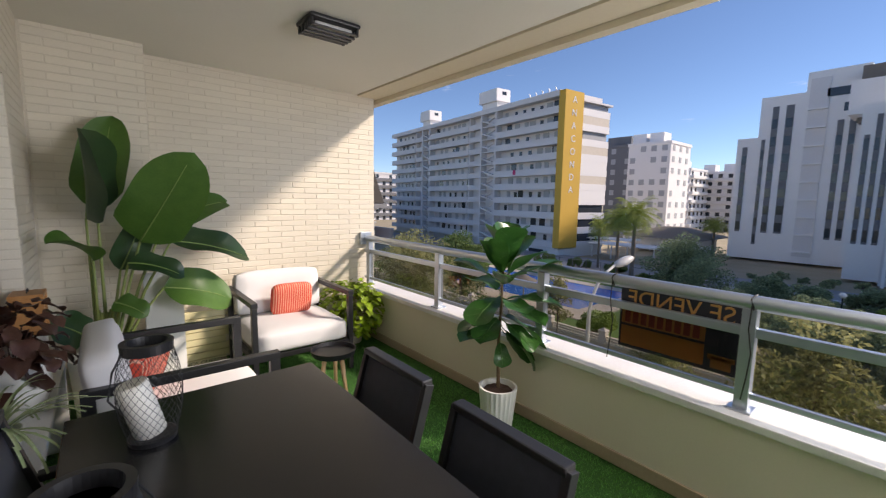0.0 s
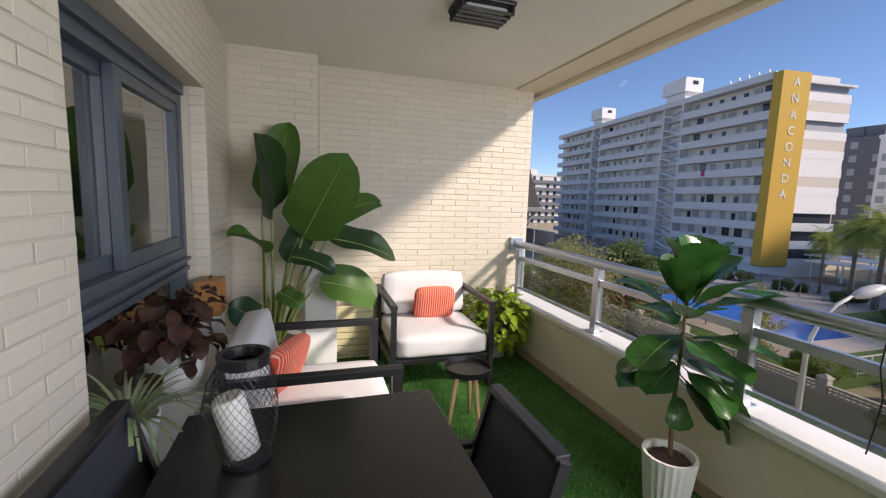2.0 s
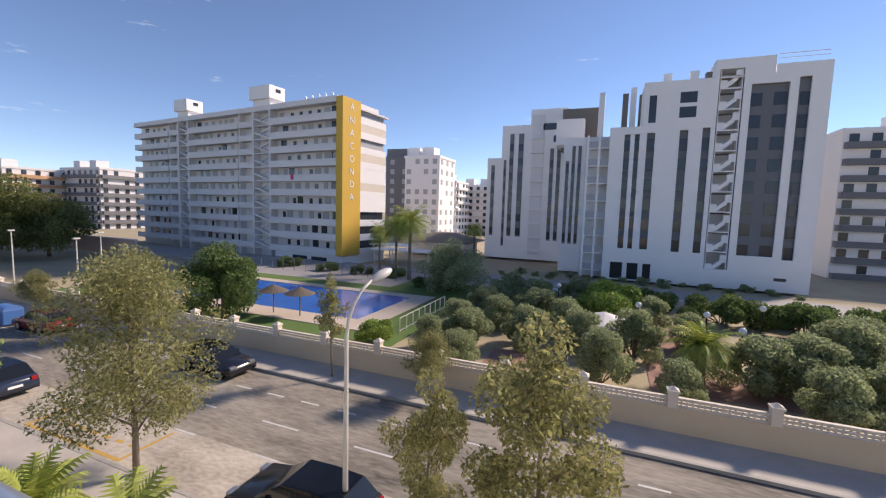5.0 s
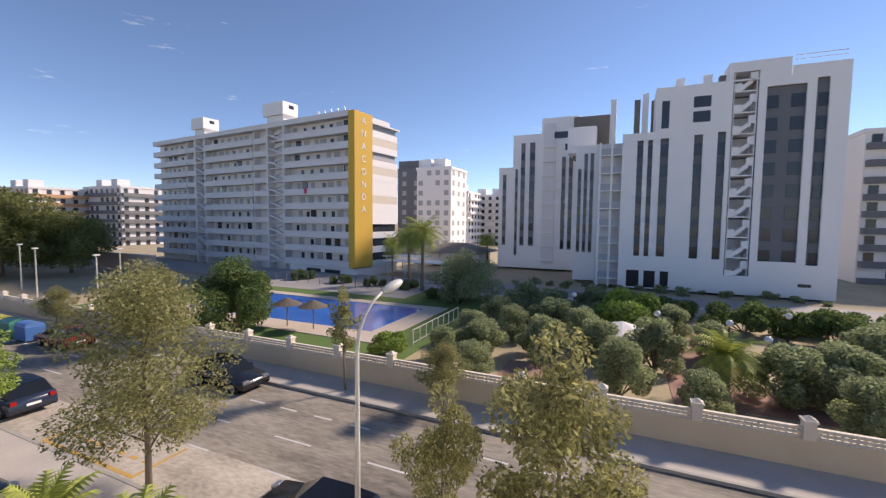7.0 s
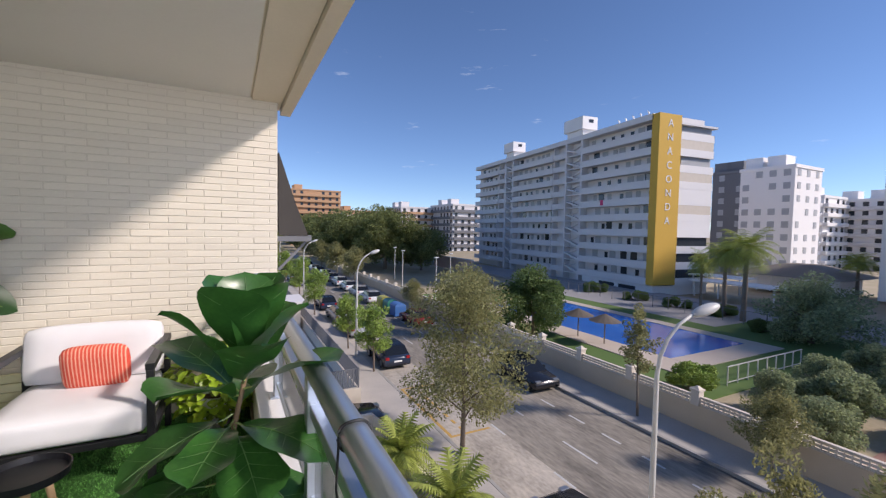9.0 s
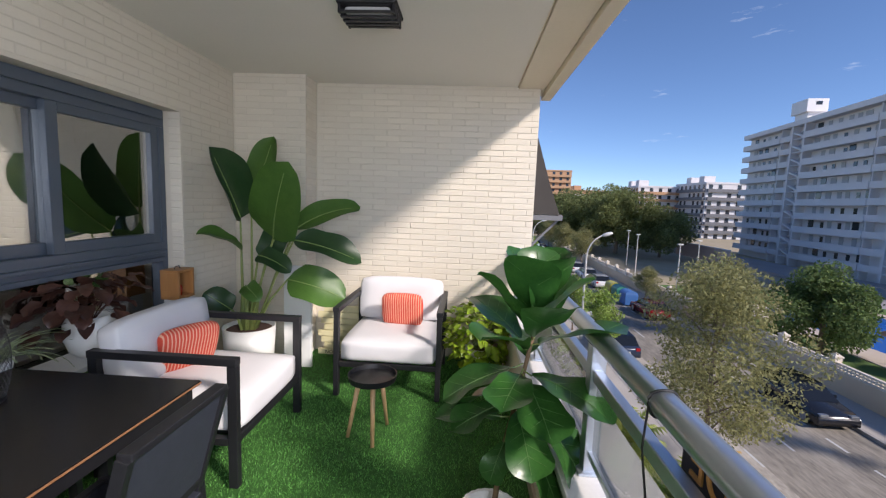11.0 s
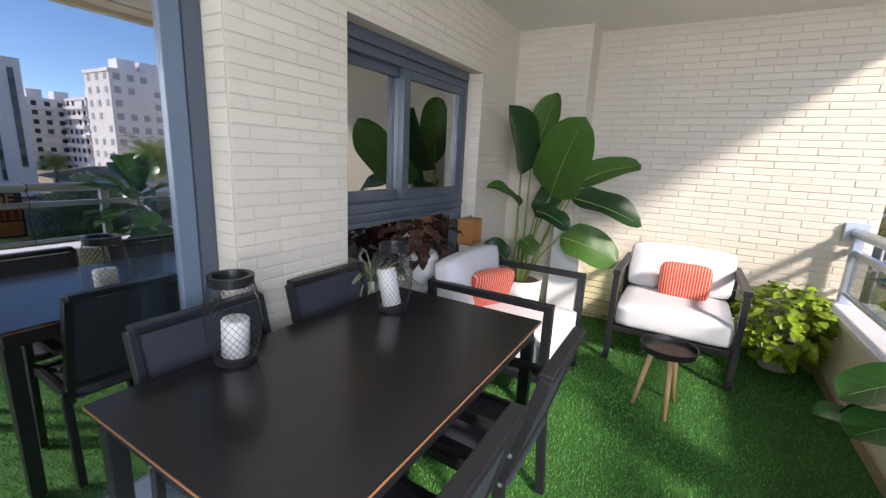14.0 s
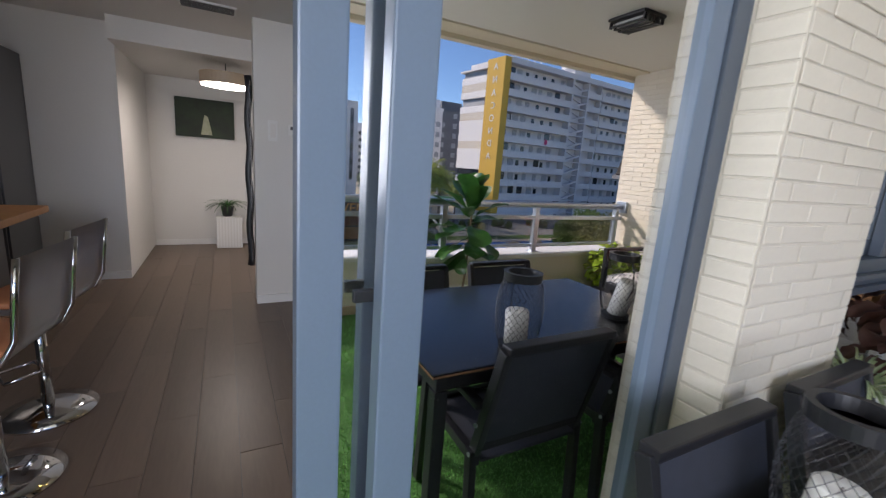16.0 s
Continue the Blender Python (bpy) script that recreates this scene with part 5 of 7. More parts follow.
for x, y, s, rz in ((27, 98, 0.95, 80), (40, 84, 0.75, 140), (30, 122, 1.05, 200), (27, 145, 1.0, 20), (36, 104, 1.1, 250), (29, 168, 1.0, 120), (28, 190, 1.1, 10), (24, 215, 1.1, 50)):
    copy_thing(pine, pose(x, y, G, 0, 0, rz)).scale = (s, s, s)

olive = shrub("olive_bush", "round grey-green olive bush in the garden", pose(27.5, -6.6, G + 0.1), 2.0, 2.2, 3.0, M_TREE2, 11000, 0.088, 21, "garden bushes")
for x, y, s, z in ((29.0, -9.2, 1.1, 1.0), (26.0, -11.5, 1.1, 0.95), (33.5, 3.5, 0.9, 0.95), (30.0, 5.6, 0.95, 0.9), (33.5, 8.6, 0.9, 0.85), (28.0, 9.3, 0.9, 0.85), (26.3, 11.3, 0.65, 0.75), (31.0, -1.0, 0.9, 1.0), (25.7, 0.9, 0.85, 0.95), (40, 6.5, 1.05, 1.0), (43, 9.5, 1.0, 1.0), (38, -2.5, 0.95, 0.9), (33, -12.5, 1.2, 1.1), (30, -15, 1.2, 1.1), (45, 3.5, 0.9, 0.9), (36.5, 10.5, 0.8, 0.85), (30.5, 2.2, 0.9, 0.9), (36.0, 6.0, 1.0, 0.95), (39.5, 10.0, 0.9, 0.9), (31.0, 11.0, 0.8, 0.8), (34.0, -4.5, 0.8, 0.85), (24.6, 8.8, 0.7, 0.7), (24.3, -2.6, 0.7, 0.75), (24.5, -8.6, 0.9, 0.9), (36.0, -14.0, 1.1, 1.0)):
    copy_thing(olive, pose(x, y, G + 0.1, 0, 0, x * 40)).scale = (s, s, z)
oak = tree("round_tree", "dense round grey-green tree by the pool lawn", pose(45.5, 17.2, G), 5.6, 3.6, 0.25, M_TREE2, 16000, 0.125, 22, 0.1, 0.06)
lime = shrub("green_bush", "bright green rounded bush in the garden", pose(39.5, 1.0, G + 0.1), 3.2, 3.4, 4.0, M_LIME, 9000, 0.15, 23, "bright bushes")
hedge = shrub("hedge", "dark green clipped hedge bush along the lane", pose(44, -8.5, G + 0.1), 3.0, 3.6, 2.5, M_DGREEN, 12000, 0.115, 24, "hedge")
for x, y, s in ((43, -14, 1.0), (42, -19, 1.0), (41, -24.5, 1.05), (45.5, -3.5, 0.85), (40, -30, 1.1), (37, -18, 0.9), (46.5, 21.0, 0.45), (50.5, 27, 0.5), (50.5, 32, 0.5), (50.5, 38, 0.5), (51, 45, 0.6), (36, -24, 1.0)):
    copy_thing(hedge, pose(x, y, G + 0.1, 0, 0, y * 30)).scale = (s, s, s)
tuft = shrub("pale_shrub", "small pale green shrub on the bank", pose(62.5, -6, G), 1.0, 1.2, 1.2, M_TREE2, 900, 0.12, 25, "bank shrubs")
for i in range(16):
    y = -20 + i * 2.35
    s = 0.6 + 0.5 * ((i * 7) % 5) / 5
    copy_thing(tuft, pose(61.5 + (i % 3) * 1.2, y, G, 0, 0, i * 50)).scale = (s, s, s)
copy_thing(lime, pose(25.8, 15.2, G + 0.1, 0, 0, 60)).scale = (0.35, 0.55, 0.45)
copy_thing(lime, pose(54.5, -29, G + 0.1, 0, 0, 60)).scale = (0.45, 0.45, 0.45)


def palm(name, label, m, height, frond, count, trunk, seed, group="", droop=1.6, material=None, fat=1.0):
    """A ringed trunk with a head of drooping, feathered fronds."""
    t = thing(name, label, "palm", group, m)
    rng = random.Random(seed)
    bm = bmesh.new()
    n = 10
    pts = [Vector((0.12 * math.sin(i / n * 2.0), 0, height * i / n)) for i in range(n + 1)]
    tube(bm, pts, [trunk * (1.15 - 0.35 * i / n) * (1.06 if i % 2 else 0.96) for i in range(n + 1)], 9)
    part("trunk", bm, M_BARK, t, "", True)
    vs, fs = [], []
    top = pts[-1]
    for k in range(count):
        a = k * 2.399
        el = 1.25 - 1.75 * (k / count) + rng.uniform(-0.15, 0.15)
        l = frond * rng.uniform(0.8, 1.1)
        d = Vector((math.cos(a) * math.cos(el), math.sin(a) * math.cos(el), math.sin(el)))
        side = d.cross(Vector((0, 0, 1)))
        side = side.normalized() if side.length > 0.05 else Vector((1, 0, 0))
        pos, vel = top.copy(), d
        steps = 14
        for i in range(steps):
            nxt = pos + vel * (l / steps)
            w = l * 0.30 * math.sin(math.pi * (0.12 + 0.85 * i / steps)) ** 0.8
            for sd in (-1, 1):
                tip = nxt + side * sd * w + vel * w * 0.55 - Vector((0, 0, w * 0.45))
                j = len(vs)
                hw = vel * (l / steps) * 0.30 * fat
                vs += [pos - hw * 0.3, pos + hw * 1.4, tip]
                fs.append((j, j + 1, j + 2))
            pos = nxt
            vel = (vel + Vector((0, 0, -droop / steps * (0.4 + i / steps)))).normalized()
    raw("fronds", vs, fs, material if material else M_PALM, t)
    return t


fan = palm("fan_palm", "short bright green fan palm in the red garden path", pose(27.3, -4.0, G + 0.1), 2.3, 1.9, 44, 0.24, 31, "", 1.5, None, 1.7)
dp = palm("date_palm", "tall date palm with shaggy crown near the buildings", pose(49.5, 24.4, G), 7.6, 3.2, 60, 0.24, 32, "tall palms", 2.2)
copy_thing(dp, pose(50.5, 26.8, G, 0, 0, 70)).scale = (0.8, 0.8, 0.9)
copy_thing(dp, pose(52.5, 30.5, G, 0, 0, 140)).scale = (0.6, 0.6, 0.75)
copy_thing(dp, pose(85, 27, G, 0, 0, 30)).scale = (0.9, 0.9, 0.7)
copy_thing(dp, pose(57, 205, G, 0, 0, 30)).scale = (1.2, 1.2, 1.3)
copy_thing(dp, pose(40, 190, G, 0, 0, 90)).scale = (1.1, 1.1, 1.1)
np1 = palm("fan_palm", "green fan palm beside the entrance fence", pose(6.9, 12.5, G), 2.3, 1.3, 34, 0.12, 33, "entrance palms", 1.2, None, 2.2)
copy_thing(np1, pose(7.4, 9.8, G, 0, 0, 77)).scale = (1.0, 1.0, 0.95)


# ---- street lamps ----
def street_lamp(m):
    t = thing("street_lamp", "white street lamp with curved arm and oval head", "street lamp", "street lamps", m)
    pts = [(0, 0, 0), (0, 0, 3.4), (0, 0, 5.7)] + [(0.95 * (1 - math.cos(a)) * 1.5, 0, 5.7 + 1.55 * math.sin(a)) for a in (0.3, 0.6, 0.9, 1.2)]
    bm = tube(bmesh.new(), pts, [0.085, 0.07, 0.055, 0.05, 0.045, 0.04, 0.035], 10)
    part("pole", bm, M_POLE, t, "", True)
    bm = bmesh.new()
    bmesh.ops.create_uvsphere(bm, u_segments=16, v_segments=10, radius=0.5, matrix=Matrix.LocRotScale((1.25, 0, 7.24), Euler((0, radians(-18), 0)), (0.78, 0.32, 0.26)))
    part("head", bm, M_POLE, t, "white oval lamp head", True)
    part("base", rod(bmesh.new(), (0, 0, 0), (0, 0, 0.3), 0.12, 0.10, 12), M_POLE, t)
    return t


sl = street_lamp(pose(11.35, 7.2, G + 0.0, 0, 0, -16))
for y in (29.0, 52.0, 78.0, 104.0):
    copy_thing(sl, pose(10.25, y, G + 0.13))
gl = thing("garden_lamp", "globe lamp on a thin garden pole", "street lamp", "globe lamps", pose(28.5, -6.0, G))
part("pole", rod(bmesh.new(), (0, 0, 0), (0, 0, 3.0), 0.04, n=8), M_BLACK, gl)
bm = bmesh.new()
bmesh.ops.create_uvsphere(bm, u_segments=14, v_segments=8, radius=0.2, matrix=pose(0, 0, 3.15))
part("globe", bm, mat("milky_globe", (0.7, 0.7, 0.72), 0.2), gl, "milky glass globe", True)
for x, y in ((33.0, -1.2), (32, -5.0), (38, 4.6), (36, -9)):
    copy_thing(gl, pose(x, y, G))
ml = thing("mast_lamp", "tall thin lamp mast with flat white head", "street lamp", "mast lamps", pose(24.3, 45.0, G))
part("pole", rod(bmesh.new(), (0, 0, 0), (0, 0, 5.6), 0.07, 0.05, 10), M_POLE, ml)
part("head", boxes((-0.25, -0.15, 5.6, 0.25, 0.15, 5.75), bevel=0.03), M_POLE, ml)
for x, y in ((28.5, 70), (26, 60), (30, 52)):
    copy_thing(ml, pose(x, y, G))


# ---- parked cars ----
def car(name, label, m, paint, group="", long=4.2, high=1.45):
    """A hatchback facing local +y: body with wheel arches, glass house, lamps, bumpers and four wheels."""
    t = thing(name, label, "car", group, m)
    L, W, H = long, 1.76, high
    side = [(-0.50, 0.25), (-0.50, 0.62), (-0.475, 0.90), (-0.20, 0.96), (0.16, 0.93), (0.44, 0.74), (0.497, 0.60), (0.50, 0.25)]
    bm = bmesh.new()
    rows = []
    for x, k in ((-0.5, 0.93), (-0.47, 1.0), (0.47, 1.0), (0.5, 0.93)):
        rows.append([bm.verts.new((x * W, y * L, 0.25 + (z - 0.25) * (k if abs(x) > 0.48 else 1.0))) for y, z in side])
    for r, s in zip(rows, rows[1:]):
        for i in range(len(side)):
            j = (i + 1) % len(side)
            bm.faces.new((r[i], r[j], s[j], s[i]))
    bm.faces.new(rows[0])
    bm.faces.new(rows[-1][::-1])
    bmesh.ops.recalc_face_normals(bm, faces=bm.faces[:])
    bmesh.ops.bevel(bm, geom=bm.edges[:], offset=0.035, segments=2, affect="EDGES")
    body = part("body", bm, paint, t, "", True)
    gh = [(-0.46, 0.88), (-0.37, H - 0.06), (-0.15, H), (0.06, H - 0.05), (0.25, 0.88)]
    bm = bmesh.new()
    rows = []
    for x in (-1, 1):
        rows.append([bm.verts.new((x * (W / 2 - 0.07 - 0.17 * (z - 0.88) / (H - 0.88)), y * L, z)) for y, z in gh])
    for i in range(len(gh) - 1):
        bm.faces.new((rows[0][i], rows[0][i + 1], rows[1][i + 1], rows[1][i]))
    bm.faces.new(rows[0])
    bm.faces.new(rows[1][::-1])
    bmesh.ops.recalc_face_normals(bm, faces=bm.faces[:])
    part("glazing", bm, M_CGLASS, t, "dark car windows")
    bm = bmesh.new()
    rr = [(-0.36, H - 0.045), (-0.15, H + 0.012), (0.05, H - 0.035)]
    vv = [[bm.verts.new((x * 0.62, y * L, z)) for y, z in rr] for x in (-1, 1)]
    for i in range(2):
        bm.faces.new((vv[0][i], vv[0][i + 1], vv[1][i + 1], vv[1][i]))
    bmesh.ops.solidify(bm, geom=bm.faces[:], thickness=0.02)
    part("roof", bm, paint, t)
    for x in (-1, 1):
        for y in (-0.31, 0.31):
            w = part("wheel", rod(bmesh.new(), (x * (W / 2 - 0.19), y * L, 0.31), (x * (W / 2 + 0.015), y * L, 0.31), 0.31, n=20), M_TYRE, t, "black tyre")
            part("rim", rod(bmesh.new(), (x * (W / 2 + 0.01), y * L, 0.31), (x * (W / 2 + 0.024), y * L, 0.31), 0.2, n=14), M_RIM, w)
        part("headlight", boxes((x * 0.62 - 0.17, 0.452 * L, 0.60, x * 0.62 + 0.17, 0.494 * L, 0.72), bevel=0.02), M_RIM, t, "clear headlight")
        part("tail_light", boxes((x * 0.70 - 0.12, -0.502 * L, 0.66, x * 0.70 + 0.12, -0.47 * L, 0.84), bevel=0.02), mat("red_tail_light", (0.35, 0.01, 0.01), 0.2), t, "red tail light")
        part("mirror", boxes((x * 0.90 - 0.08, 0.14 * L, 0.92, x * 0.90 + 0.08, 0.17 * L, 1.04), bevel=0.02), paint, t)
    part("number_plate", boxes((-0.26, -0.505 * L, 0.50, 0.26, -0.497 * L, 0.61)), M_WHITE, t, "white number plate")
    return t


def paint(name, col):
    return mat(name, col, 0.18, tuple(c * 0.9 for c in col), 1, 30, 0.0, spec=0.7)


P_BLACK, P_RED, P_WHITE, P_GREY, P_BLUE = paint("black_car_paint", (0.012, 0.013, 0.018)), paint("red_car_paint", (0.25, 0.012, 0.015)), paint("white_car_paint", (0.7, 0.7, 0.7)), paint("silver_car_paint", (0.36, 0.37, 0.39)), paint("navy_car_paint", (0.02, 0.03, 0.06))
car("car", "small black hatchback parked at the far kerb", pose(18.25, 20.6, G, 0, 0, 180), P_BLACK, "parked cars")
car("car", "red hatchback parked at the far kerb", pose(18.3, 37.2, G, 0, 0, 0), P_RED, "parked cars")
cw = car("car", "white compact car parked at the kerb", pose(17.8, 50.0, G), P_WHITE, "parked cars")
for y in (55, 60.5, 66):
    copy_thing(cw, pose(17.8, y, G))
cg = car("car", "silver estate car parked in the near bay", pose(12.0, 36.0, G), P_GREY, "parked cars", 4.5)
for x, y in ((12.0, 41.5), (12.0, 68), (17.8, 72), (17.8, 77.5), (12.0, 74), (12, 80), (17.8, 88), (12.0, 92)):
    copy_thing(cg, pose(x, y, G))
cb = car("car", "dark car parked in the near bay", pose(12.0, 27.6, G), P_BLUE, "parked cars")
for x, y in ((12.0, 48), (17.8, 83), (12, 86), (17.8, 96), (17.8, 102)):
    copy_thing(cb, pose(x, y, G))
car("car", "black saloon parked below the terrace in the near bay", pose(11.45, 8.7, G, 0, 0, 0), P_BLACK, "parked cars", 4.4)
car("car", "long black estate car in the entrance drive", pose(6.35, 18.75, G + 0.04, 0, 0, -88), P_BLACK, "parked cars", 4.7, 1.6)

# recycling containers at the far kerb
for x, y, col, nm in ((17.9, 43.2, (0.03, 0.22, 0.16), "green"), (17.9, 40.9, (0.05, 0.16, 0.42), "blue"), (17.9, 45.2, (0.45, 0.40, 0.06), "yellow")):
    t = thing("recycling_bin", nm + " recycling container standing at the kerb", "bin", "recycling bins", pose(x, y, G))
    bm = boxes((-0.6, -0.8, 0.10, 0.6, 0.8, 1.15), bevel=0.06)
    part("body", bm, mat(nm + "_bin_plastic", col, 0.5), t)
    bm = bmesh.new()
    bmesh.ops.create_cone(bm, cap_ends=True, segments=20, radius1=0.58, radius2=0.58, depth=1.56, matrix=Matrix.LocRotScale((0, 0, 1.13), Euler((radians(90), 0, 0)), (1, 0.5, 1)))
    part("lid", bm, mat(nm + "_bin_lid", tuple(min(1, c * 1.1 + 0.03) for c in col), 0.4), t)

# ---- near plot: patio, walls, fence, hut ----
structure("patio", boxes((2.9, 20.65, G - 0.3, 7.9, 60, G + 0.5)), mat("pale_patio_concrete", (0.46, 0.42, 0.37), 0.9, (0.38, 0.345, 0.30), 0.5, 10, 0.1), "pale concrete patio of the neighbouring plot")
structure("drive", boxes((2.9, 8, G - 0.3, 7.6, 20.4, G + 0.04)), M_CONC, "concrete drive below the terrace")
structure("plot_wall", boxes((7.9, 20.4, G - 0.3, 8.1, 60, G + 1.25), (2.9, 20.4, G - 0.3, 7.9, 20.65, G + 1.25)), M_SANDL, "cream plot wall")
bm = boxes((5.9, 16.65, G, 7.5, 16.85, G + 1.6), (5.7, 14.6, G, 5.9, 16.85, G + 1.25))
slope = [bm.verts.new(c) for c in ((7.5, 16.65, G), (7.5, 16.85, G), (7.5, 16.85, G + 1.6), (7.5, 16.65, G + 1.6), (8.6, 14.8, G), (8.75, 14.95, G), (8.75, 14.95, G + 0.75), (8.6, 14.8, G + 0.75))]
for q in ((3, 2, 6, 7), (0, 3, 7, 4), (1, 5, 6, 2), (4, 7, 6, 5), (0, 4, 5, 1)):
    bm.faces.new([slope[i] for i in q])
structure("entrance_wall", bm, M_SANDL, "cream entrance wall with sloping top")
structure("planter_wall", boxes((8.15, 8.0, G, 8.35, 14.8, G + 0.75)), M_SANDL, "low cream wall along the sidewalk")
structure("planting_bed", boxes((5.9, 8.0, G + 0.04, 8.15, 14.6, G + 0.25)), M_SOILG, "dry earth of the entrance bed")
fence = tagged(new("fence"), "dark metal mesh fence on the plot wall", "fence", kind="structure")
for i in range(18):
    y = 20.5 + i * 2.2
    part("post", boxes((7.97, y - 0.03, G + 1.25, 8.03, y + 0.03, G + 2.25)), M_BLDG, fence)
    bm = boxes((7.985, y + 0.03, G + 2.16, 8.015, y + 2.17, G + 2.2), (7.985, y + 0.03, G + 1.3, 8.015, y + 2.17, G + 1.34))
    for k in range(17):
        box(bm, 7.99, y + 0.12 + k * 0.12, G + 1.34, 8.01, y + 0.185 + k * 0.12, G + 2.16)
    part("panel", bm, M_BLDG, fence)
for i in range(3):
    x = 2.95 + i * 1.67
    part("post", boxes((x - 0.03, 20.52, G + 1.25, x + 0.03, 20.58, G + 2.25)), M_BLDG, fence)
    bm = boxes((x + 0.03, 20.535, G + 2.16, x + 1.64, 20.565, G + 2.2), (x + 0.03, 20.535, G + 1.3, x + 1.64, 20.565, G + 1.34))
    for k in range(12):
        box(bm, x + 0.12 + k * 0.12, 20.54, G + 1.34, x + 0.185 + k * 0.12, 20.56, G + 2.16)
    part("panel", bm, M_BLDG, fence)
low = tagged(new("fence"), "low black railing along the entrance bed", "fence", kind="structure")
for i in range(30):
    y = 8.4 + i * 0.2
    part("post", boxes((8.24, y - 0.01, G + 0.75, 8.26, y + 0.01, G + 1.55)), M_BLACK, low)
part("rail", boxes((8.235, 8.3, G + 1.55, 8.265, 14.4, G + 1.59), (8.235, 8.3, G + 0.9, 8.265, 14.4, G + 0.93)), M_BLACK, low)
shrub("round_bush", "dark round clipped bush in the entrance bed", pose(6.7, 15.2, G + 0.1), 0.75, 0.75, 1.3, M_DGREEN, 2500, 0.07, 61, "entrance bushes")
shrub("round_bush", "rust brown dry bush in the entrance bed", pose(6.4, 13.6, G + 0.1), 0.6, 0.7, 1.0, M_DGREEN, 2000, 0.07, 62, "entrance bushes")
hut = thing("gatehouse", "small cream utility hut with flat concrete roof", "hut", m=pose(6.6, 38.5, G + 0.5))
part("wall", boxes((-1.1, -1.6, 0, 1.1, 1.6, 2.1)), M_SANDL, hut)
part("roof", boxes((-1.6, -2.1, 2.1, 1.5, 2.1, 2.35), bevel=0.03), M_BLDS, hut)
part("door", boxes((-0.4, -1.63, 0.0, 0.4, -1.6, 1.9)), M_SAND, hut)
bench = thing("exercise_bar", "short metal exercise bar on the patio", "bar", "patio bars", pose(6.7, 24.5, G + 0.5))
part("post", boxes((-0.04, -0.04, 0, 0.04, 0.04, 0.55)), M_BLDG, bench)
part("crossbar", boxes((-0.4, -0.05, 0.5, 0.4, 0.05, 0.58)), M_BLDG, bench)
for i in range(1, 6):
    copy_thing(bench, pose(6.7, 24.5 + i * 2.0, G + 0.5))


# ---- buildings ----
def shared(name, me, parent, loc, rz=0.0):
    o = new(name, me)
    o.parent, o.matrix_basis = parent, pose(*loc, 0, 0, rz)
    return o


def mesh_of(bm, material, name="piece"):
    me = bpy.data.meshes.new(name)
    bm.to_mesh(me)
    bm.free()
    me.materials.append(material)
    return me


def parts(name, rows, material, parent, label=""):
    """One part for each box."""
    for r in rows:
        part(name, boxes(r), material, parent, label)


def sign(parent, text, size, m, material, label, spacing=1.0):
    c = bpy.data.curves.new("lettering", "FONT")
    c.body, c.size, c.extrude, c.align_x, c.space_character = text, size, 0.02 * size, "CENTER", spacing
    c.materials.append(material)
    o = new("lettering", c)
    o.parent, o.matrix_basis = parent, m
    return tagged(o, label)


# the long white gallery block with the ochre end panel; local +y runs away along its front
ana = thing("apartment_building", "long white ten-storey gallery block with ochre end panel", "building", m=pose(58.3, 42.1, -8.7, 0, 0, -6.46))
FL, ST, LEN, DEP = 2.5, 2.46, 61.0, 11.7
TOP = FL + 10 * ST
part("wall", boxes((1.5, 0.1, 0, DEP - 1.4, LEN, TOP)), M_BLDS, ana)
parts("roof", ((-0.1, -0.1, TOP, DEP - 1.2, LEN, TOP + 0.9), (4.3, -1.2, TOP - 0.5, DEP + 0.4, 3.0, TOP - 0.2)), M_BLDS, ana)
TOWERS = ((15.6, 20.4, 24.6), (40.2, 44.0, 47.6))
BAYS = ((0.0, 15.6), (24.6, 40.2), (47.6, LEN))
wl, wm, wd = (mesh_of(boxes((1.44, 0, 0, 1.5, w, h), (1.40, 0, h, 1.5, w, h + 0.08)), q, "window") for w, h, q in ((1.3, 1.2, M_WIN), (0.7, 0.9, M_WIN), (0.9, 2.0, M_SHUT)))
ws = mesh_of(boxes((1.43, 0, 0, 1.5, 1.3, 1.2)), M_SHUT, "window")
rb = random.Random(77)
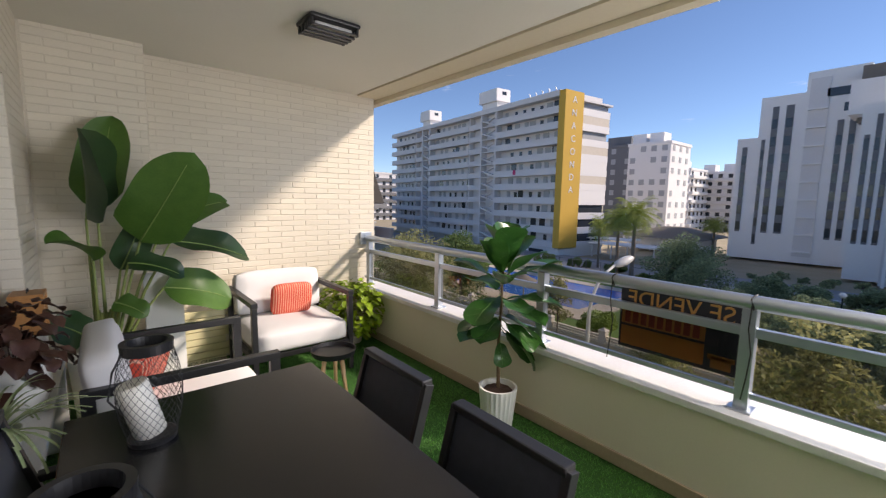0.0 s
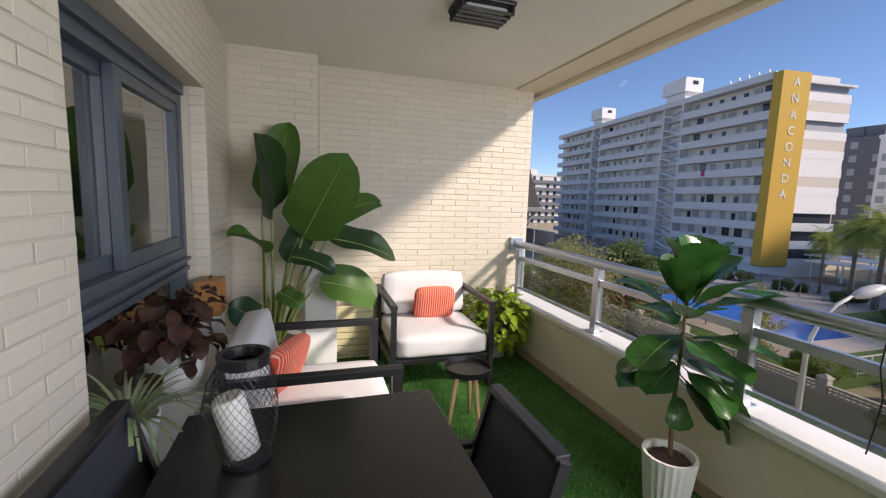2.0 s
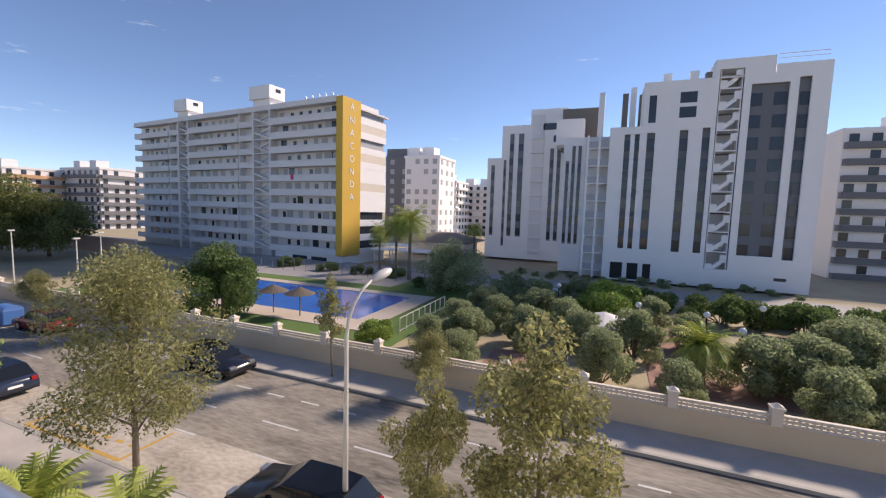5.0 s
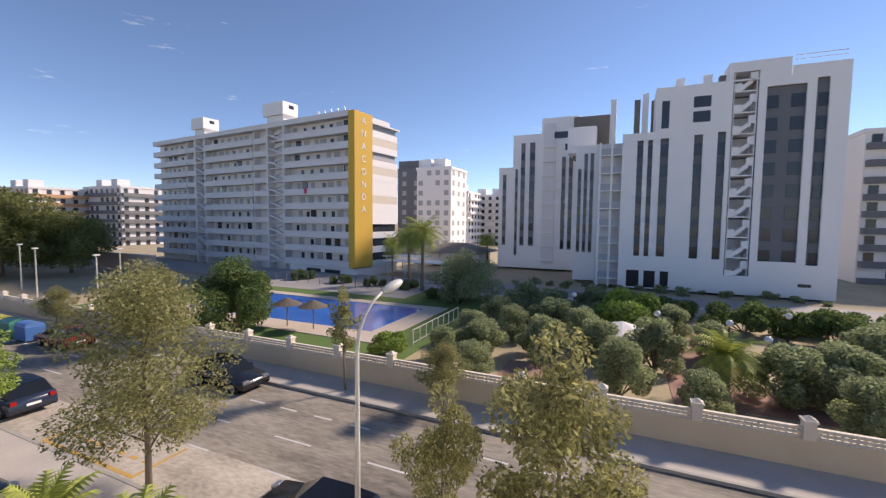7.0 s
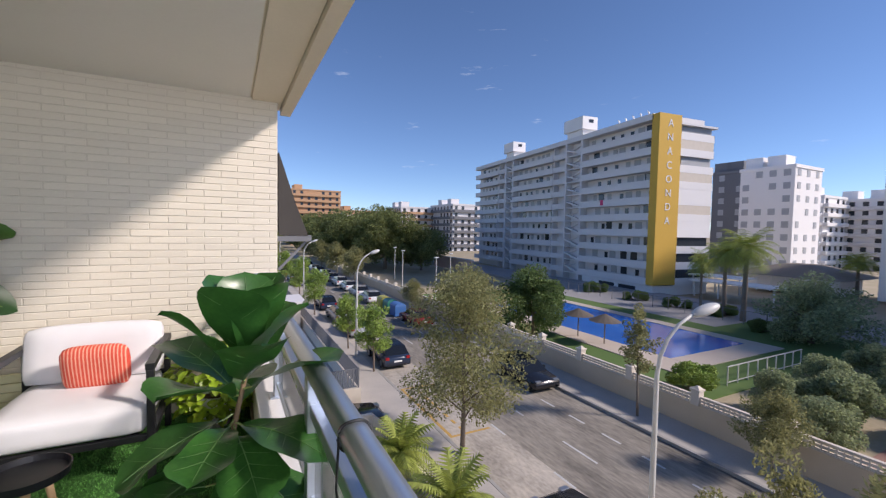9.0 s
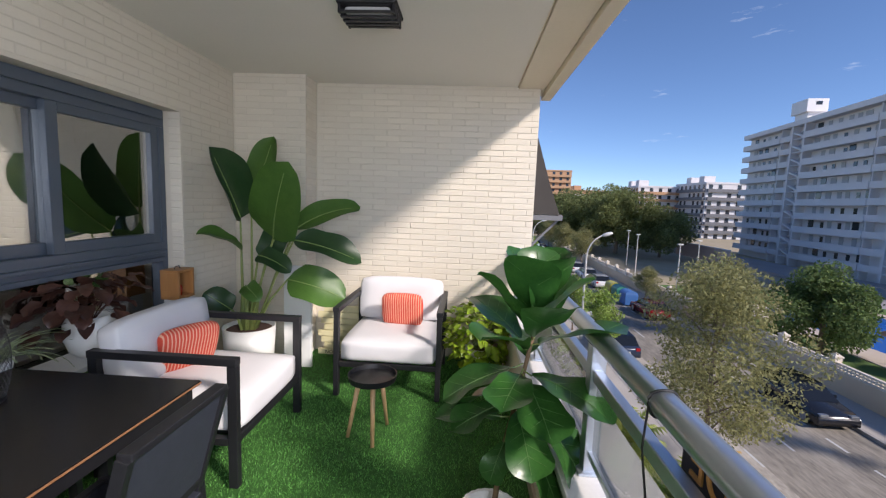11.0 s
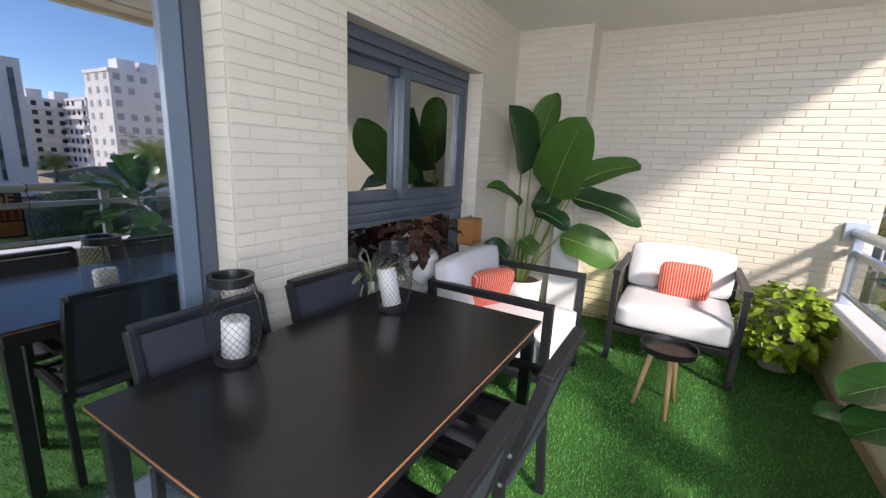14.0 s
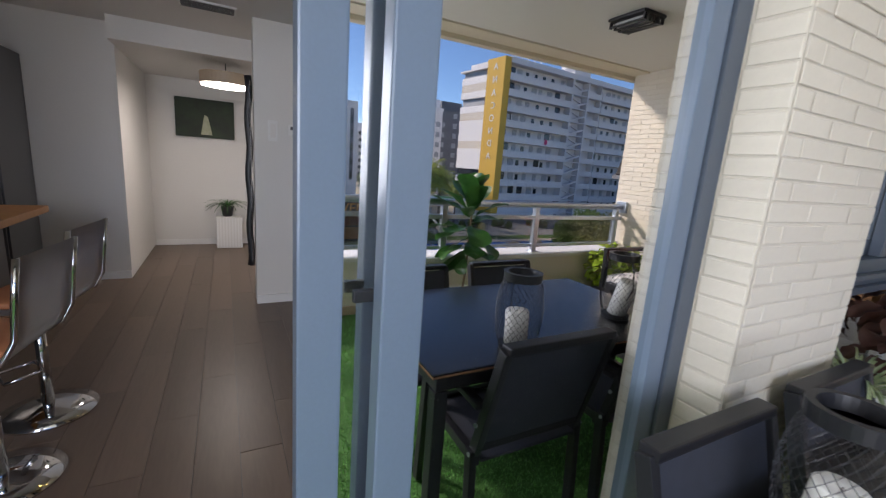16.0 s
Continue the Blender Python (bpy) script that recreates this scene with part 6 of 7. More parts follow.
for fl in range(10):
    z = FL + fl * ST
    for ya, yb in BAYS:
        part("balcony", boxes((0, ya, z - 0.16, 1.5, yb, z + 0.02), (0, ya, z + 0.02, 0.12, yb, z + 0.92), (0, ya, z + 0.92, 0.16, yb, z + 0.98)), M_BLDS, ana)
        y = ya + 0.9
        while y < yb - 1.6:
            r = rb.random()
            shared("window", wl if r < 0.12 else wm if r < 0.52 else ws if r < 0.75 else wd, ana, (0, y, z + (0.95 if r < 0.75 else 0.05)))
            y += rb.uniform(1.7, 2.7)
    if fl in (9, 8, 6, 4):
        shared("window", wl, ana, (-0.0, 1.2, z + 0.95))
    # end facade: glazed terraces and parapets
    part("terrace", boxes((4.3, -1.0, z - 0.18, DEP, 0.1, z + 0.0), (4.4, -1.0, z, DEP, -0.88, z + 0.95), (DEP - 0.12, -1.0, z, DEP, 2.5, z + 0.95)), M_BLDW, ana)
    if fl in (8, 5, 4, 3, 6):
        part("blind", boxes((4.5, -0.98, z + 0.95, DEP - 0.1, -0.93, z + ST - 0.18)), M_BLDW if fl % 2 else M_SANDL, ana)
    else:
        part("glazing", boxes((5.2, -0.60, z + 0.95, DEP - 0.2, -0.55, z + ST - 0.18)), M_SHUT if fl in (7, 9) else M_WIN, ana)
    for (a, b, c) in TOWERS:
        part("landing", boxes((0.2, a + 0.3, z - 0.1, 2.4, c, z + 0.08), (0.15, b, z + 0.08, 0.27, c, z + 0.95)), M_BLDS, ana)
        bm = bmesh.new()
        bar(bm, (0.5, a + 0.4, z + 0.1), (0.5, b - 0.3, z + ST * 0.5), 0.7, 0.28)
        bar(bm, (1.5, b - 0.3, z + ST * 0.5), (1.5, a + 0.4, z + ST), 0.7, 0.28)
        part("stairs", bm, M_BLDS, ana)
for a, b, c in TOWERS:
    # dark sheet at the back: the open stair's shade put into the colour
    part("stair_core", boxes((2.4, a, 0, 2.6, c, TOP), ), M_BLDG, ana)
    for y in (a, b - 0.3, c - 0.2):
        part("fin", boxes((0.0 if y != c - 0.2 else 0.3, y, 0, 2.4, y + (0.45 if y != c - 0.2 else 0.25), TOP + (0.9 if y != c - 0.2 else 0))), M_BLDS, ana)
    part("lift_house", boxes((0.1, a + 0.2, TOP + 0.9, 2.6, b - 0.2, TOP + 2.0), (-0.4, a - 0.3, TOP + 2.0, 3.0, b + 0.3, TOP + 4.3), bevel=0.05), M_BLDW, ana)
    part("louvre", boxes((1.0, a - 0.35, TOP + 3.2, 2.0, a - 0.3, TOP + 3.8)), M_WIN, ana)
part("end_panel", boxes((-0.1, -1.25, FL, 4.3, 0.1, TOP + 0.75)), M_YEL, ana, "tall ochre end panel")
for i, ch in enumerate("ANACONDA"):
    sign(ana, ch, 1.55, pose(2.1, -1.27, TOP - 1.1 - i * 2.05, 90, 0, 0), M_BLDW, "white letter")
part("ground_floor", boxes((0.4, -0.8, 0, DEP, 15.0, FL - 0.2)), M_BLDW, ana)
part("shop_window", boxes((0.34, 2.5, 1.0, 0.40, 6.0, 1.9)), M_WIN, ana)
part("shop_window", boxes((0.34, 7.0, 1.0, 0.40, 10.5, 1.9)), M_WIN, ana)
part("towel", boxes((-0.04, 9.8, FL + 5 * ST + 0.1, -0.02, 10.5, FL + 5 * ST + 1.0)), mat("pink_towel", (0.6, 0.05, 0.16), 0.9), ana, "pink towel on a balcony")
for i in range(5):
    dish = part("dish", rod(bmesh.new(), (0.6, 1.5 + i * 1.5, TOP + 1.4), (0.72, 1.4 + i * 1.5, TOP + 1.45), 0.40, 0.1, 12), M_BLDW, ana)
    part("mast", rod(bmesh.new(), (0.7, 1.5 + i * 1.5, TOP + 0.9), (0.7, 1.5 + i * 1.5, TOP + 1.4), 0.04, n=6), M_BLDG, dish)

# the white modern block with slit windows, facing the garden; x runs into the block
wht = thing("apartment_building", "modern white apartment block with tall dark window slits", "building", m=pose(66, 0, -7.4))
Z0, RF = 7.4, 19.6


def pierced(spans, y_lo, y_hi, z_hi, x0=0.0, x1=0.3):
    """Facade panels, a part each, round upright window strips (y, y, z, z)."""
    y = y_lo
    for a, b, c, d in sorted((min(a, b), max(a, b), c, d) for a, b, c, d in spans):
        rows = [(x0, y, 0, x1, a, z_hi)] if a > y else []
        rows.append((x0, a, 0, x1, b, c + Z0))
        if d + Z0 < z_hi:
            rows.append((x0, a, d + Z0, x1, b, z_hi))
        parts("facade", rows, M_BLDW, wht)
        y = b
    part("facade", boxes((x0, y, 0, x1, y_hi, z_hi)), M_BLDW, wht)


main_cuts = [(-3.0, -4.0, -2.9, 13.0), (-6.9, -7.9, -3.0, 13.2), (-9.5, -10.4, -3.0, 13.4), (-10.9, -13.6, -5.0, 19.5), (-14.4, -18.3, -3.0, 18.5), (-19.2, -20.4, -3.3, 19.0)]
pierced(main_cuts, -22.0, -2.3, Z0 + RF)
pierced([(-0.2, -0.95, -2.9, 12.9), (-1.5, -2.1, -2.9, 12.9)], -2.3, 1.7, Z0 + 13.9)
parts("wall", ((2.6, -22.0, 0, 14, -2.5, Z0 + RF), (0.45, -22.0, 0, 2.6, -13.7, Z0 + RF), (0.45, -10.8, 0, 2.6, -2.5, Z0 + RF), (0.45, -2.5, 0, 14, 1.7, Z0 + 13.7),), M_BLDG, wht, "slate grey rendered core")
parts("side_wall", ((0.0, -22.3, 0, 14, -22.0, Z0 + 20.7), (0.3, -2.5, Z0 + 13.9, 14, -2.3, Z0 + RF), (0.3, -22.0, Z0 + RF, 14, -2.3, Z0 + RF + 0.15), (0.0, -22.0, Z0 + RF, 0.3, -16.8, Z0 + 20.7)), M_BLDW, wht)
parts("parapet", ((0, -16.7, Z0 + RF, 5.0, -13.6, Z0 + 21.8), (0, -10.9, Z0 + RF, 5.0, -10.4, Z0 + 21.8), (0, -13.6, Z0 + 20.6, 5.0, -10.9, Z0 + 21.8), (2.6, -13.6, Z0 + RF, 5.0, -10.9, Z0 + 20.6)), M_BLDW, wht)
win = mesh_of(boxes((0.36, 0, 0, 0.46, 0.9, 1.5), (0.34, -0.02, -0.06, 0.46, 0.92, 0)), M_WIN, "window")
winw = mesh_of(boxes((0.36, 0, 0, 0.46, 1.25, 1.5), (0.34, -0.02, -0.06, 0.46, 1.27, 0)), M_WIN, "window")
for a, b, c, d in main_cuts[:3] + [main_cuts[5], (-0.2, -0.95, -2.9, 12.9), (-1.5, -2.1, -2.9, 12.9)]:
    z = c
    while z < d - 1.2:
        shared("window", win, wht, (0, b - 0.02 + 0.0, z + Z0 + 0.05))
        z += 2.72
for fl in range(8):
    for y in (-18.2, -15.7):
        shared("window", winw, wht, (0, y, Z0 - 3.1 + fl * 2.72))
for y, z in ((-6.75, 16.7), (-7.7, 16.7), (-6.75, 14.8), (-7.7, 14.8)):
    part("window", boxes((-0.02, y - 0.9, Z0 + z, 0.02, y + 0.1, Z0 + z + 1.4)), M_WIN, wht)
part("window", boxes((-0.02, -3.9, Z0 + 14.3, 0.02, -3.0, Z0 + 17.9)), M_WIN, wht)
part("window", boxes((-0.02, -19.9, 1.4, 0.02, -18.6, 1.8)), M_WIN, wht)
for fl in range(10):
    z = 2.0 + fl * 2.62
    part("landing", boxes((0.25, -13.40, z, 2.5, -11.15, z + 0.15)), M_BLDW, wht)
    parts("parapet", ((0.3, -11.90, z + 0.15, 0.4, -11.15, z + 1.1), (0.3, -13.40, z + 1.3, 0.4, -12.70, z + 2.3)), M_BLDW, wht)
    parts("recess_lining", ((0.3, -13.50, z, 2.5, -13.40, z + 2.62), (0.3, -11.15, z, 2.5, -11.05, z + 2.62)), M_BLDW, wht)
    part("stair_back", boxes((2.5, -13.50, z, 2.58, -11.05, z + 2.4)), M_BLDS, wht)
    bm = bar(bmesh.new(), (0.8, -11.70, z + 0.35), (0.8, -12.90, z + 1.35), 0.9, 0.5)
    part("stairs", bm, M_BLDW, wht)
# garage openings are not cut; black sheets on the facade paint their shade
for y0, y1 in ((0.6, -1.0), (-1.6, -3.0), (-3.6, -4.6)):
    part("garage_shade", boxes((-0.03, y1, 0.2, 0.01, y0, 2.5)), M_DARK, wht, "black panel painted as the shade inside a garage opening")
for y, h in ((-5.2, 1.6), (-8.4, 1.7), (-10.2, 1.4)):
    part("chimney", boxes((2, y - 0.5, Z0 + RF, 3, y + 0.5, Z0 + RF + h)), M_BLDT if y < -9 else M_BLDW, wht)
for y, h, mm in ((-2.4, 6.5, M_BLDT), (-1.2, 7.6, M_BLDW), (-0.1, 6.8, M_BLDT), (3.2, 7.2, M_BLDW)):
    part("flue", boxes((6, y - 0.4, Z0 + 13.7, 7.2, y + 0.4, Z0 + 13.7 + h - 0.5)), mm, wht)
part("roof_rail", boxes((0.3, -22, Z0 + 21.9, 0.36, -17.0, Z0 + 21.98), (0.3, -22, Z0 + 21.4, 0.36, -17.0, Z0 + 21.46)), M_BLDS, wht)
# open stair tower and rear wings
part("stair_tower", boxes((1.8, 1.2, 0, 9, 5.0, Z0 + 13.0)), M_BLDS, wht)
for fl in range(8):
    z = 1.0 + fl * 2.5
    part("landing", boxes((0.4, 1.5, z, 1.8, 4.6, z + 0.14)), M_BLDW, wht)
    part("rail", boxes((0.42, 1.5, z + 0.14, 0.48, 4.6, z + 1.05)), M_SHUT, wht)
for y in (1.4, 3.0, 4.55):
    part("column", boxes((0.35, y - 0.14, 0, 0.6, y + 0.14, Z0 + 13.0)), M_BLDW, wht)
parts("wing", ((5, 5.0, 0, 20, 8.4, Z0 + 13.6),), M_BLDW, wht)
parts("wing", ((18, 9.4, 0, 32, 16.2, Z0 + 21.4), (18, 16.2, 0, 32, 21.7, Z0 + 18.6), (18, 21.7, 0, 30, 24.5, Z0 + 12.4), (12, 6.0, Z0 + 13.6, 24, 10.6, Z0 + 18.0),), M_BLDW, wht)
part("penthouse", boxes((15, 4.0, Z0 + 13.0, 24, 10.0, Z0 + 20.4)), M_BLDT, wht, "taupe roof storey")
for y, xw, z0, z1, ww in ((5.7, 5, -3, 12.3, 0.5), (6.6, 5, -3, 12.3, 0.5), (7.5, 5, -3, 10, 0.5), (10.3, 18, -3.5, 14, 0.7), (11.6, 18, -3.5, 14, 0.7), (17.4, 18, -3, 17, 1.0), (19.3, 18, -3, 17, 0.8), (20.7, 18, -5, 12, 0.5), (23.0, 18, -3, 11, 0.7)):
    s = part("slit", boxes((xw - 0.06, y, Z0 + z0, xw - 0.01, y + ww, Z0 + z1)), M_BLDG, wht, "dark slit of windows")
    z = z0 + 0.3
    while z < z1 - 1.4:
        part("window", boxes((xw - 0.10, y + 0.05, Z0 + z, xw - 0.062, y + ww - 0.05, Z0 + z + 1.4)), M_WIN, s)
        z += 2.72
part("recess", boxes((17.9, 13.5, 1.0, 17.98, 15.8, Z0 + 20.4)), M_BLDS, wht)
for fl in range(9):
    part("landing", boxes((17.4, 13.5, 1.6 + fl * 2.7, 17.9, 15.8, 1.8 + fl * 2.7)), M_BLDW, wht)
for y, z in ((11.0, 17.5), (12.4, 17.5), (10.4, 15.2)):
    part("window", boxes((17.9, y, Z0 + z, 17.97, y + 1.4, Z0 + z + 1.2)), M_WIN, wht)


def block(name, label, m, w, d, h, floors, wall, bands, seed, wins=M_WIN, cols=None, group="far buildings", roof_boxes=2):
    """A far block: floors with window pieces on its two visible faces, balcony bands and roof houses."""
    t = thing(name, label, "building", group, m)
    rng = random.Random(seed)
    part("wall", boxes((0, 0, 0, d, w, h)), wall, t)
    part("roof", boxes((-0.2, -0.2, h, d + 0.2, w + 0.2, h + 0.7)), wall, t)
    for k in range(roof_boxes):
        y = w * (k + 0.6) / (roof_boxes + 0.4)
        part("lift_house", boxes((2, y, h + 0.7, 6, y + 3.5, h + 3.2)), wall, t)
    st = h / floors
    ww = mesh_of(boxes((-0.08, 0, 0, 0.0, 1.3, st * 0.5)), wins, "window")
    wy = mesh_of(boxes((0, -0.08, 0, 1.3, 0.0, st * 0.5)), wins, "window")
    for f in range(floors):
        z = f * st
        if bands:
            part("balcony", boxes((-1.0, 0.2, z + st * 0.02, 0, w - 0.2, z + st * 0.40)), bands, t)
            part("balcony", boxes((0.2, -1.0, z + st * 0.02, d - 0.2, 0, z + st * 0.40)), bands, t)
        n = cols if cols else int(w / 2.8)
        for k in range(n):
            if rng.random() < 0.9:
                shared("window", ww, t, (0, (k + 0.28) * w / n, z + st * 0.42))
        for k in range(max(2, int(d / 3.2))):
            if rng.random() < 0.9:
                shared("window", wy, t, ((k + 0.28) * d / max(2, int(d / 3.2)), 0, z + st * 0.42))
    return t


block("apartment_building", "dark grey apartment block with white trim", pose(112, 56, -9), 8, 10, 25.5, 9, M_BLDG, None, 1, M_SHUT)
block("apartment_building", "white apartment block with grey window strips", pose(108, 45, -9), 10.5, 12, 25.0, 9, M_BLDW, None, 2, M_SHUT, cols=4)
block("apartment_building", "white terraced block with horizontal balconies", pose(150, 55.5, -9), 9, 14, 21.5, 8, M_BLDW, M_BLDW, 3)
block("apartment_building", "long white block with horizontal balconies", pose(165, 44, -9), 15, 16, 21.0, 8, M_BLDW, M_BLDS, 4)
block("apartment_building", "grey and white block with sunlit balconies", pose(92, -66, -8), 32, 14, 24.5, 9, M_BLDW, M_BLDG, 5)
block("apartment_building", "orange brick apartment block above the pines", pose(30, 222, -9), 14, 25, 29, 10, M_BRKO, M_BRKO, 6)
block("apartment_building", "brick and white terraced block beyond the pines", pose(60, 240, -9), 14, 24, 20, 7, M_BRKO, M_BLDW, 7)
block("apartment_building", "grey apartment block with brick bays", pose(72, 178, -9), 20, 18, 20, 7, M_BLDS, M_BRKO, 8)
block("apartment_building", "grey stepped block with concrete bays", pose(88, 158, -9), 22, 20, 21, 7, M_BLDS, M_BLDG, 9)
block("apartment_building", "ochre and grey block far down the street", pose(20, 300, -9), 30, 20, 20, 7, M_BRKO, M_BLDW, 10)

# clubhouse canopy, sports wall and lane canopy
club = thing("clubhouse", "low white clubhouse with tan pitched roof", "house", m=pose(82, 28, -7.4))
part("wall", boxes((0, 0, 0, 8, 12, 2.6)), M_BLDW, club)
bm = bmesh.new()
bmesh.ops.create_cone(bm, cap_ends=True, segments=4, radius1=10.5, radius2=3.0, depth=1.8, matrix=pose(4, 6, 3.5, 0, 0, 45))
part("roof", bm, M_BLDT, club, "tan hipped roof")
for k in range(7):
    part("post", boxes((-2.0, 0.2 + k * 1.9, 0, -1.85, 0.35 + k * 1.9, 2.5)), M_BLDW, club)
part("awning", boxes((-2.2, 0, 2.5, 0, 12, 2.65)), M_BLDW, club)
can = thing("carport", "long low white carport roof over parked cars", "carport", m=pose(62, 27, -7.4))
part("roof", boxes((0, 0, 2.2, 4, 11, 2.4), bevel=0.03), M_BLDW, can)
for k in range(4):
    part("post", boxes((0.4, 0.4 + k * 3.3, 0, 0.55, 0.55 + k * 3.3, 2.2)), M_BLDS, can)
can2 = copy_thing(can, pose(66, 33, -7.0))
court = thing("court_wall", "pink and white sports court wall behind the pines", "wall", m=pose(47, 83, -7.4))
part("panel", boxes((0, -9, 0, 0.3, 9, 2.6)), mat("pink_court_paint", (0.56, 0.36, 0.30), 0.8, (0.60, 0.50, 0.46), 0.4, 6), court)
part("coping", boxes((-0.05, -9, 2.6, 0.35, 9, 2.75)), M_BLDW, court)
tent = thing("garden_tent", "white cloth sun shade in the garden", "tent", m=pose(33.2, 0.9, G + 0.1))
bm = bmesh.new()
bmesh.ops.create_cone(bm, cap_ends=True, segments=8, radius1=2.3, radius2=0.1, depth=0.7, matrix=pose(0, 0, 1.9))
part("canopy", bm, M_BLDS, tent)
part("pole", rod(bmesh.new(), (0, 0, 0), (0, 0, 1.7), 0.04, n=8), M_POLE, tent)
par = thing("parasol", "closed thatched parasol by the pool", "parasol", "pool parasols", pose(28.9, 24.0, G + 0.22))
bm = bmesh.new()
bmesh.ops.create_cone(bm, cap_ends=True, segments=14, radius1=1.25, radius2=0.05, depth=0.55, matrix=pose(0, 0, 2.1))
part("canopy", bm, mat("thatch", (0.15, 0.125, 0.10), 0.95, (0.10, 0.085, 0.07), 8, 40, 0.5), par)
part("pole", rod(bmesh.new(), (0, 0, 0), (0, 0, 1.9), 0.05, n=8), M_BARK, par)
copy_thing(par, pose(28.7, 26.6, G + 0.22))
pf = tagged(new("pool_fence"), "low white metal fence at the pool corner", "fence", kind="structure")
for k in range(9):
    part("post", boxes((28.5 + k * 1.1, 14.6, G + 0.1, 28.56 + k * 1.1, 14.66, G + 1.3)), M_POLE, pf)
part("rail", boxes((28.5, 14.61, G + 1.24, 37.4, 14.65, G + 1.3), (28.5, 14.61, G + 0.3, 37.4, 14.65, G + 0.34)), M_POLE, pf)
for k in range(22):
    part("post", boxes((47.9, 17.5 + k * 2, G, 47.96, 17.56 + k * 2, G + 1.6)), M_BLDG, pf)
part("rail", boxes((47.9, 17.5, G + 1.5, 47.94, 59.5, G + 1.55)), M_BLDG, pf)

# ---- for-sale banner, straps, and the neighbour's awning ----
ban2 = thing("sale_banner", "orange and black for-sale banner tied outside the railing", "banner", m=pose(2.743, 1.62, 0.56))
part("sheet", boxes((0, -0.315, 0.10, 0.004, 0.315, 0.475)), leaf_mat("charcoal_banner", (0.06, 0.062, 0.075), (0.075, 0.077, 0.09), 0.6, 0.0, 5, 0.5), ban2)
part("orange_field", boxes((-0.003, -0.145, 0.12, -0.0005, 0.30, 0.335)), leaf_mat("orange_banner", (0.88, 0.42, 0.14), (0.82, 0.38, 0.12), 0.6, 0.0, 5, 0.6), ban2, "orange lower field")
sign(ban2, "SE VENDE", 0.125, pose(-0.004, 0.0, 0.365, 90, 0, 90), mat("banner_orange_ink", (0.80, 0.42, 0.13), 0.6), "orange reversed letters")
for k in range(9):
    part("digit_bar", boxes((-0.006, -0.12 + k * 0.046, 0.255, -0.0035, -0.088 + k * 0.046, 0.325)), mat("banner_brown_ink", (0.42, 0.07, 0.04), 0.6), ban2, "red-brown printed figures")
part("divider", boxes((-0.0034, -0.145, 0.232, -0.0006, 0.30, 0.246)), mat("banner_dark_ink", (0.05, 0.05, 0.06), 0.6), ban2, "dark dividing line")
part("square", boxes((-0.004, -0.27, 0.12, -0.0005, -0.18, 0.18), (-0.004, -0.285, 0.165, -0.0005, -0.165, 0.19)), mat("banner_square_ink", (0.46, 0.19, 0.05), 0.6), ban2)
for y in (1.95, 1.27):
    cab = thing("cable_tie", "black cable looped round the handrail", "cable", "cable ties", pose(2.695, y, 1.062))
    part("loop", tube(bmesh.new(), [(0.039 * math.cos(a), 0.006 * math.sin(3 * a), 0.039 * math.sin(a)) for a in [i * math.tau / 18 for i in range(19)]], 0.004, 6), M_DARK, cab, "", True)
    part("tail", tube(bmesh.new(), [(-0.038, 0, -0.01), (-0.042, 0.004, -0.12), (-0.03, -0.012, -0.24), (-0.035, -0.004, -0.36), (-0.03, 0.01, -0.47)], 0.003, 6), M_DARK, cab, "", True)
awn = thing("awning", "neighbour's dark brown folding awning", "awning", m=pose(2.86, 5.28, 0))
bm = bmesh.new()
va = [bm.verts.new(p) for p in ((0, 0, 2.25), (0.16, 0, 1.75), (0.27, 0, 1.46), (0, 0, 1.46), (0, 2.6, 2.25), (0.16, 2.6, 1.75), (0.27, 2.6, 1.46), (0, 2.6, 1.46))]
for f in ((0, 1, 2, 3), (7, 6, 5, 4), (0, 4, 5, 1), (1, 5, 6, 2)):
    bm.faces.new([va[i] for i in f])
part("cloth", bm, mat("dark_brown_awning_cloth", (0.055, 0.050, 0.046), 0.85, (0.045, 0.04, 0.037), 5, 120, 0.2), awn)
part("front_bar", boxes((-0.02, -0.02, 1.40, 0.30, 0.02, 1.45), (0.26, 0, 1.41, 0.30, 2.6, 1.46)), M_BLDG, awn)
part("arm", bar(bmesh.new(), (0.28, 0.05, 1.42), (0.0, 0.05, 1.12), 0.025, 0.025), M_BLDG, awn)
structure("wall_neighbour", boxes((-0.25, 5.25, -7.5, 2.6, 7.9, 0.5), (-6, 5.25, 0.5, 2.3, 12, 2.8)), M_PLASTER)
structure("wall_below", boxes((2.30, -12, -7.6, 2.55, 5.25, -0.5)), M_PLASTER, "cream facade below the terrace")


# ---- turf blades ----
rt = np.random.default_rng(4)
N = 150000
bx, by = rt.uniform(0.0, 2.58, N), rt.uniform(-0.8, 5.0, N)
keep = ~((bx < 0.68) & (by > 4.73))
bx, by = bx[keep], by[keep]
N = len(bx)
ba, bh, bw = rt.uniform(0, math.tau, N), rt.uniform(0.008, 0.020, N), 0.0022
tx, ty = rt.normal(0, 0.007, N), rt.normal(0, 0.007, N)
bv = np.empty((N, 3, 3))
bv[:, 0] = np.stack([bx - bw * np.cos(ba), by - bw * np.sin(ba), np.full(N, -0.0125)], 1)
bv[:, 1] = np.stack([bx + bw * np.cos(ba), by + bw * np.sin(ba), np.full(N, -0.0125)], 1)
bv[:, 2] = np.stack([bx + tx, by + ty, -0.012 + bh], 1)
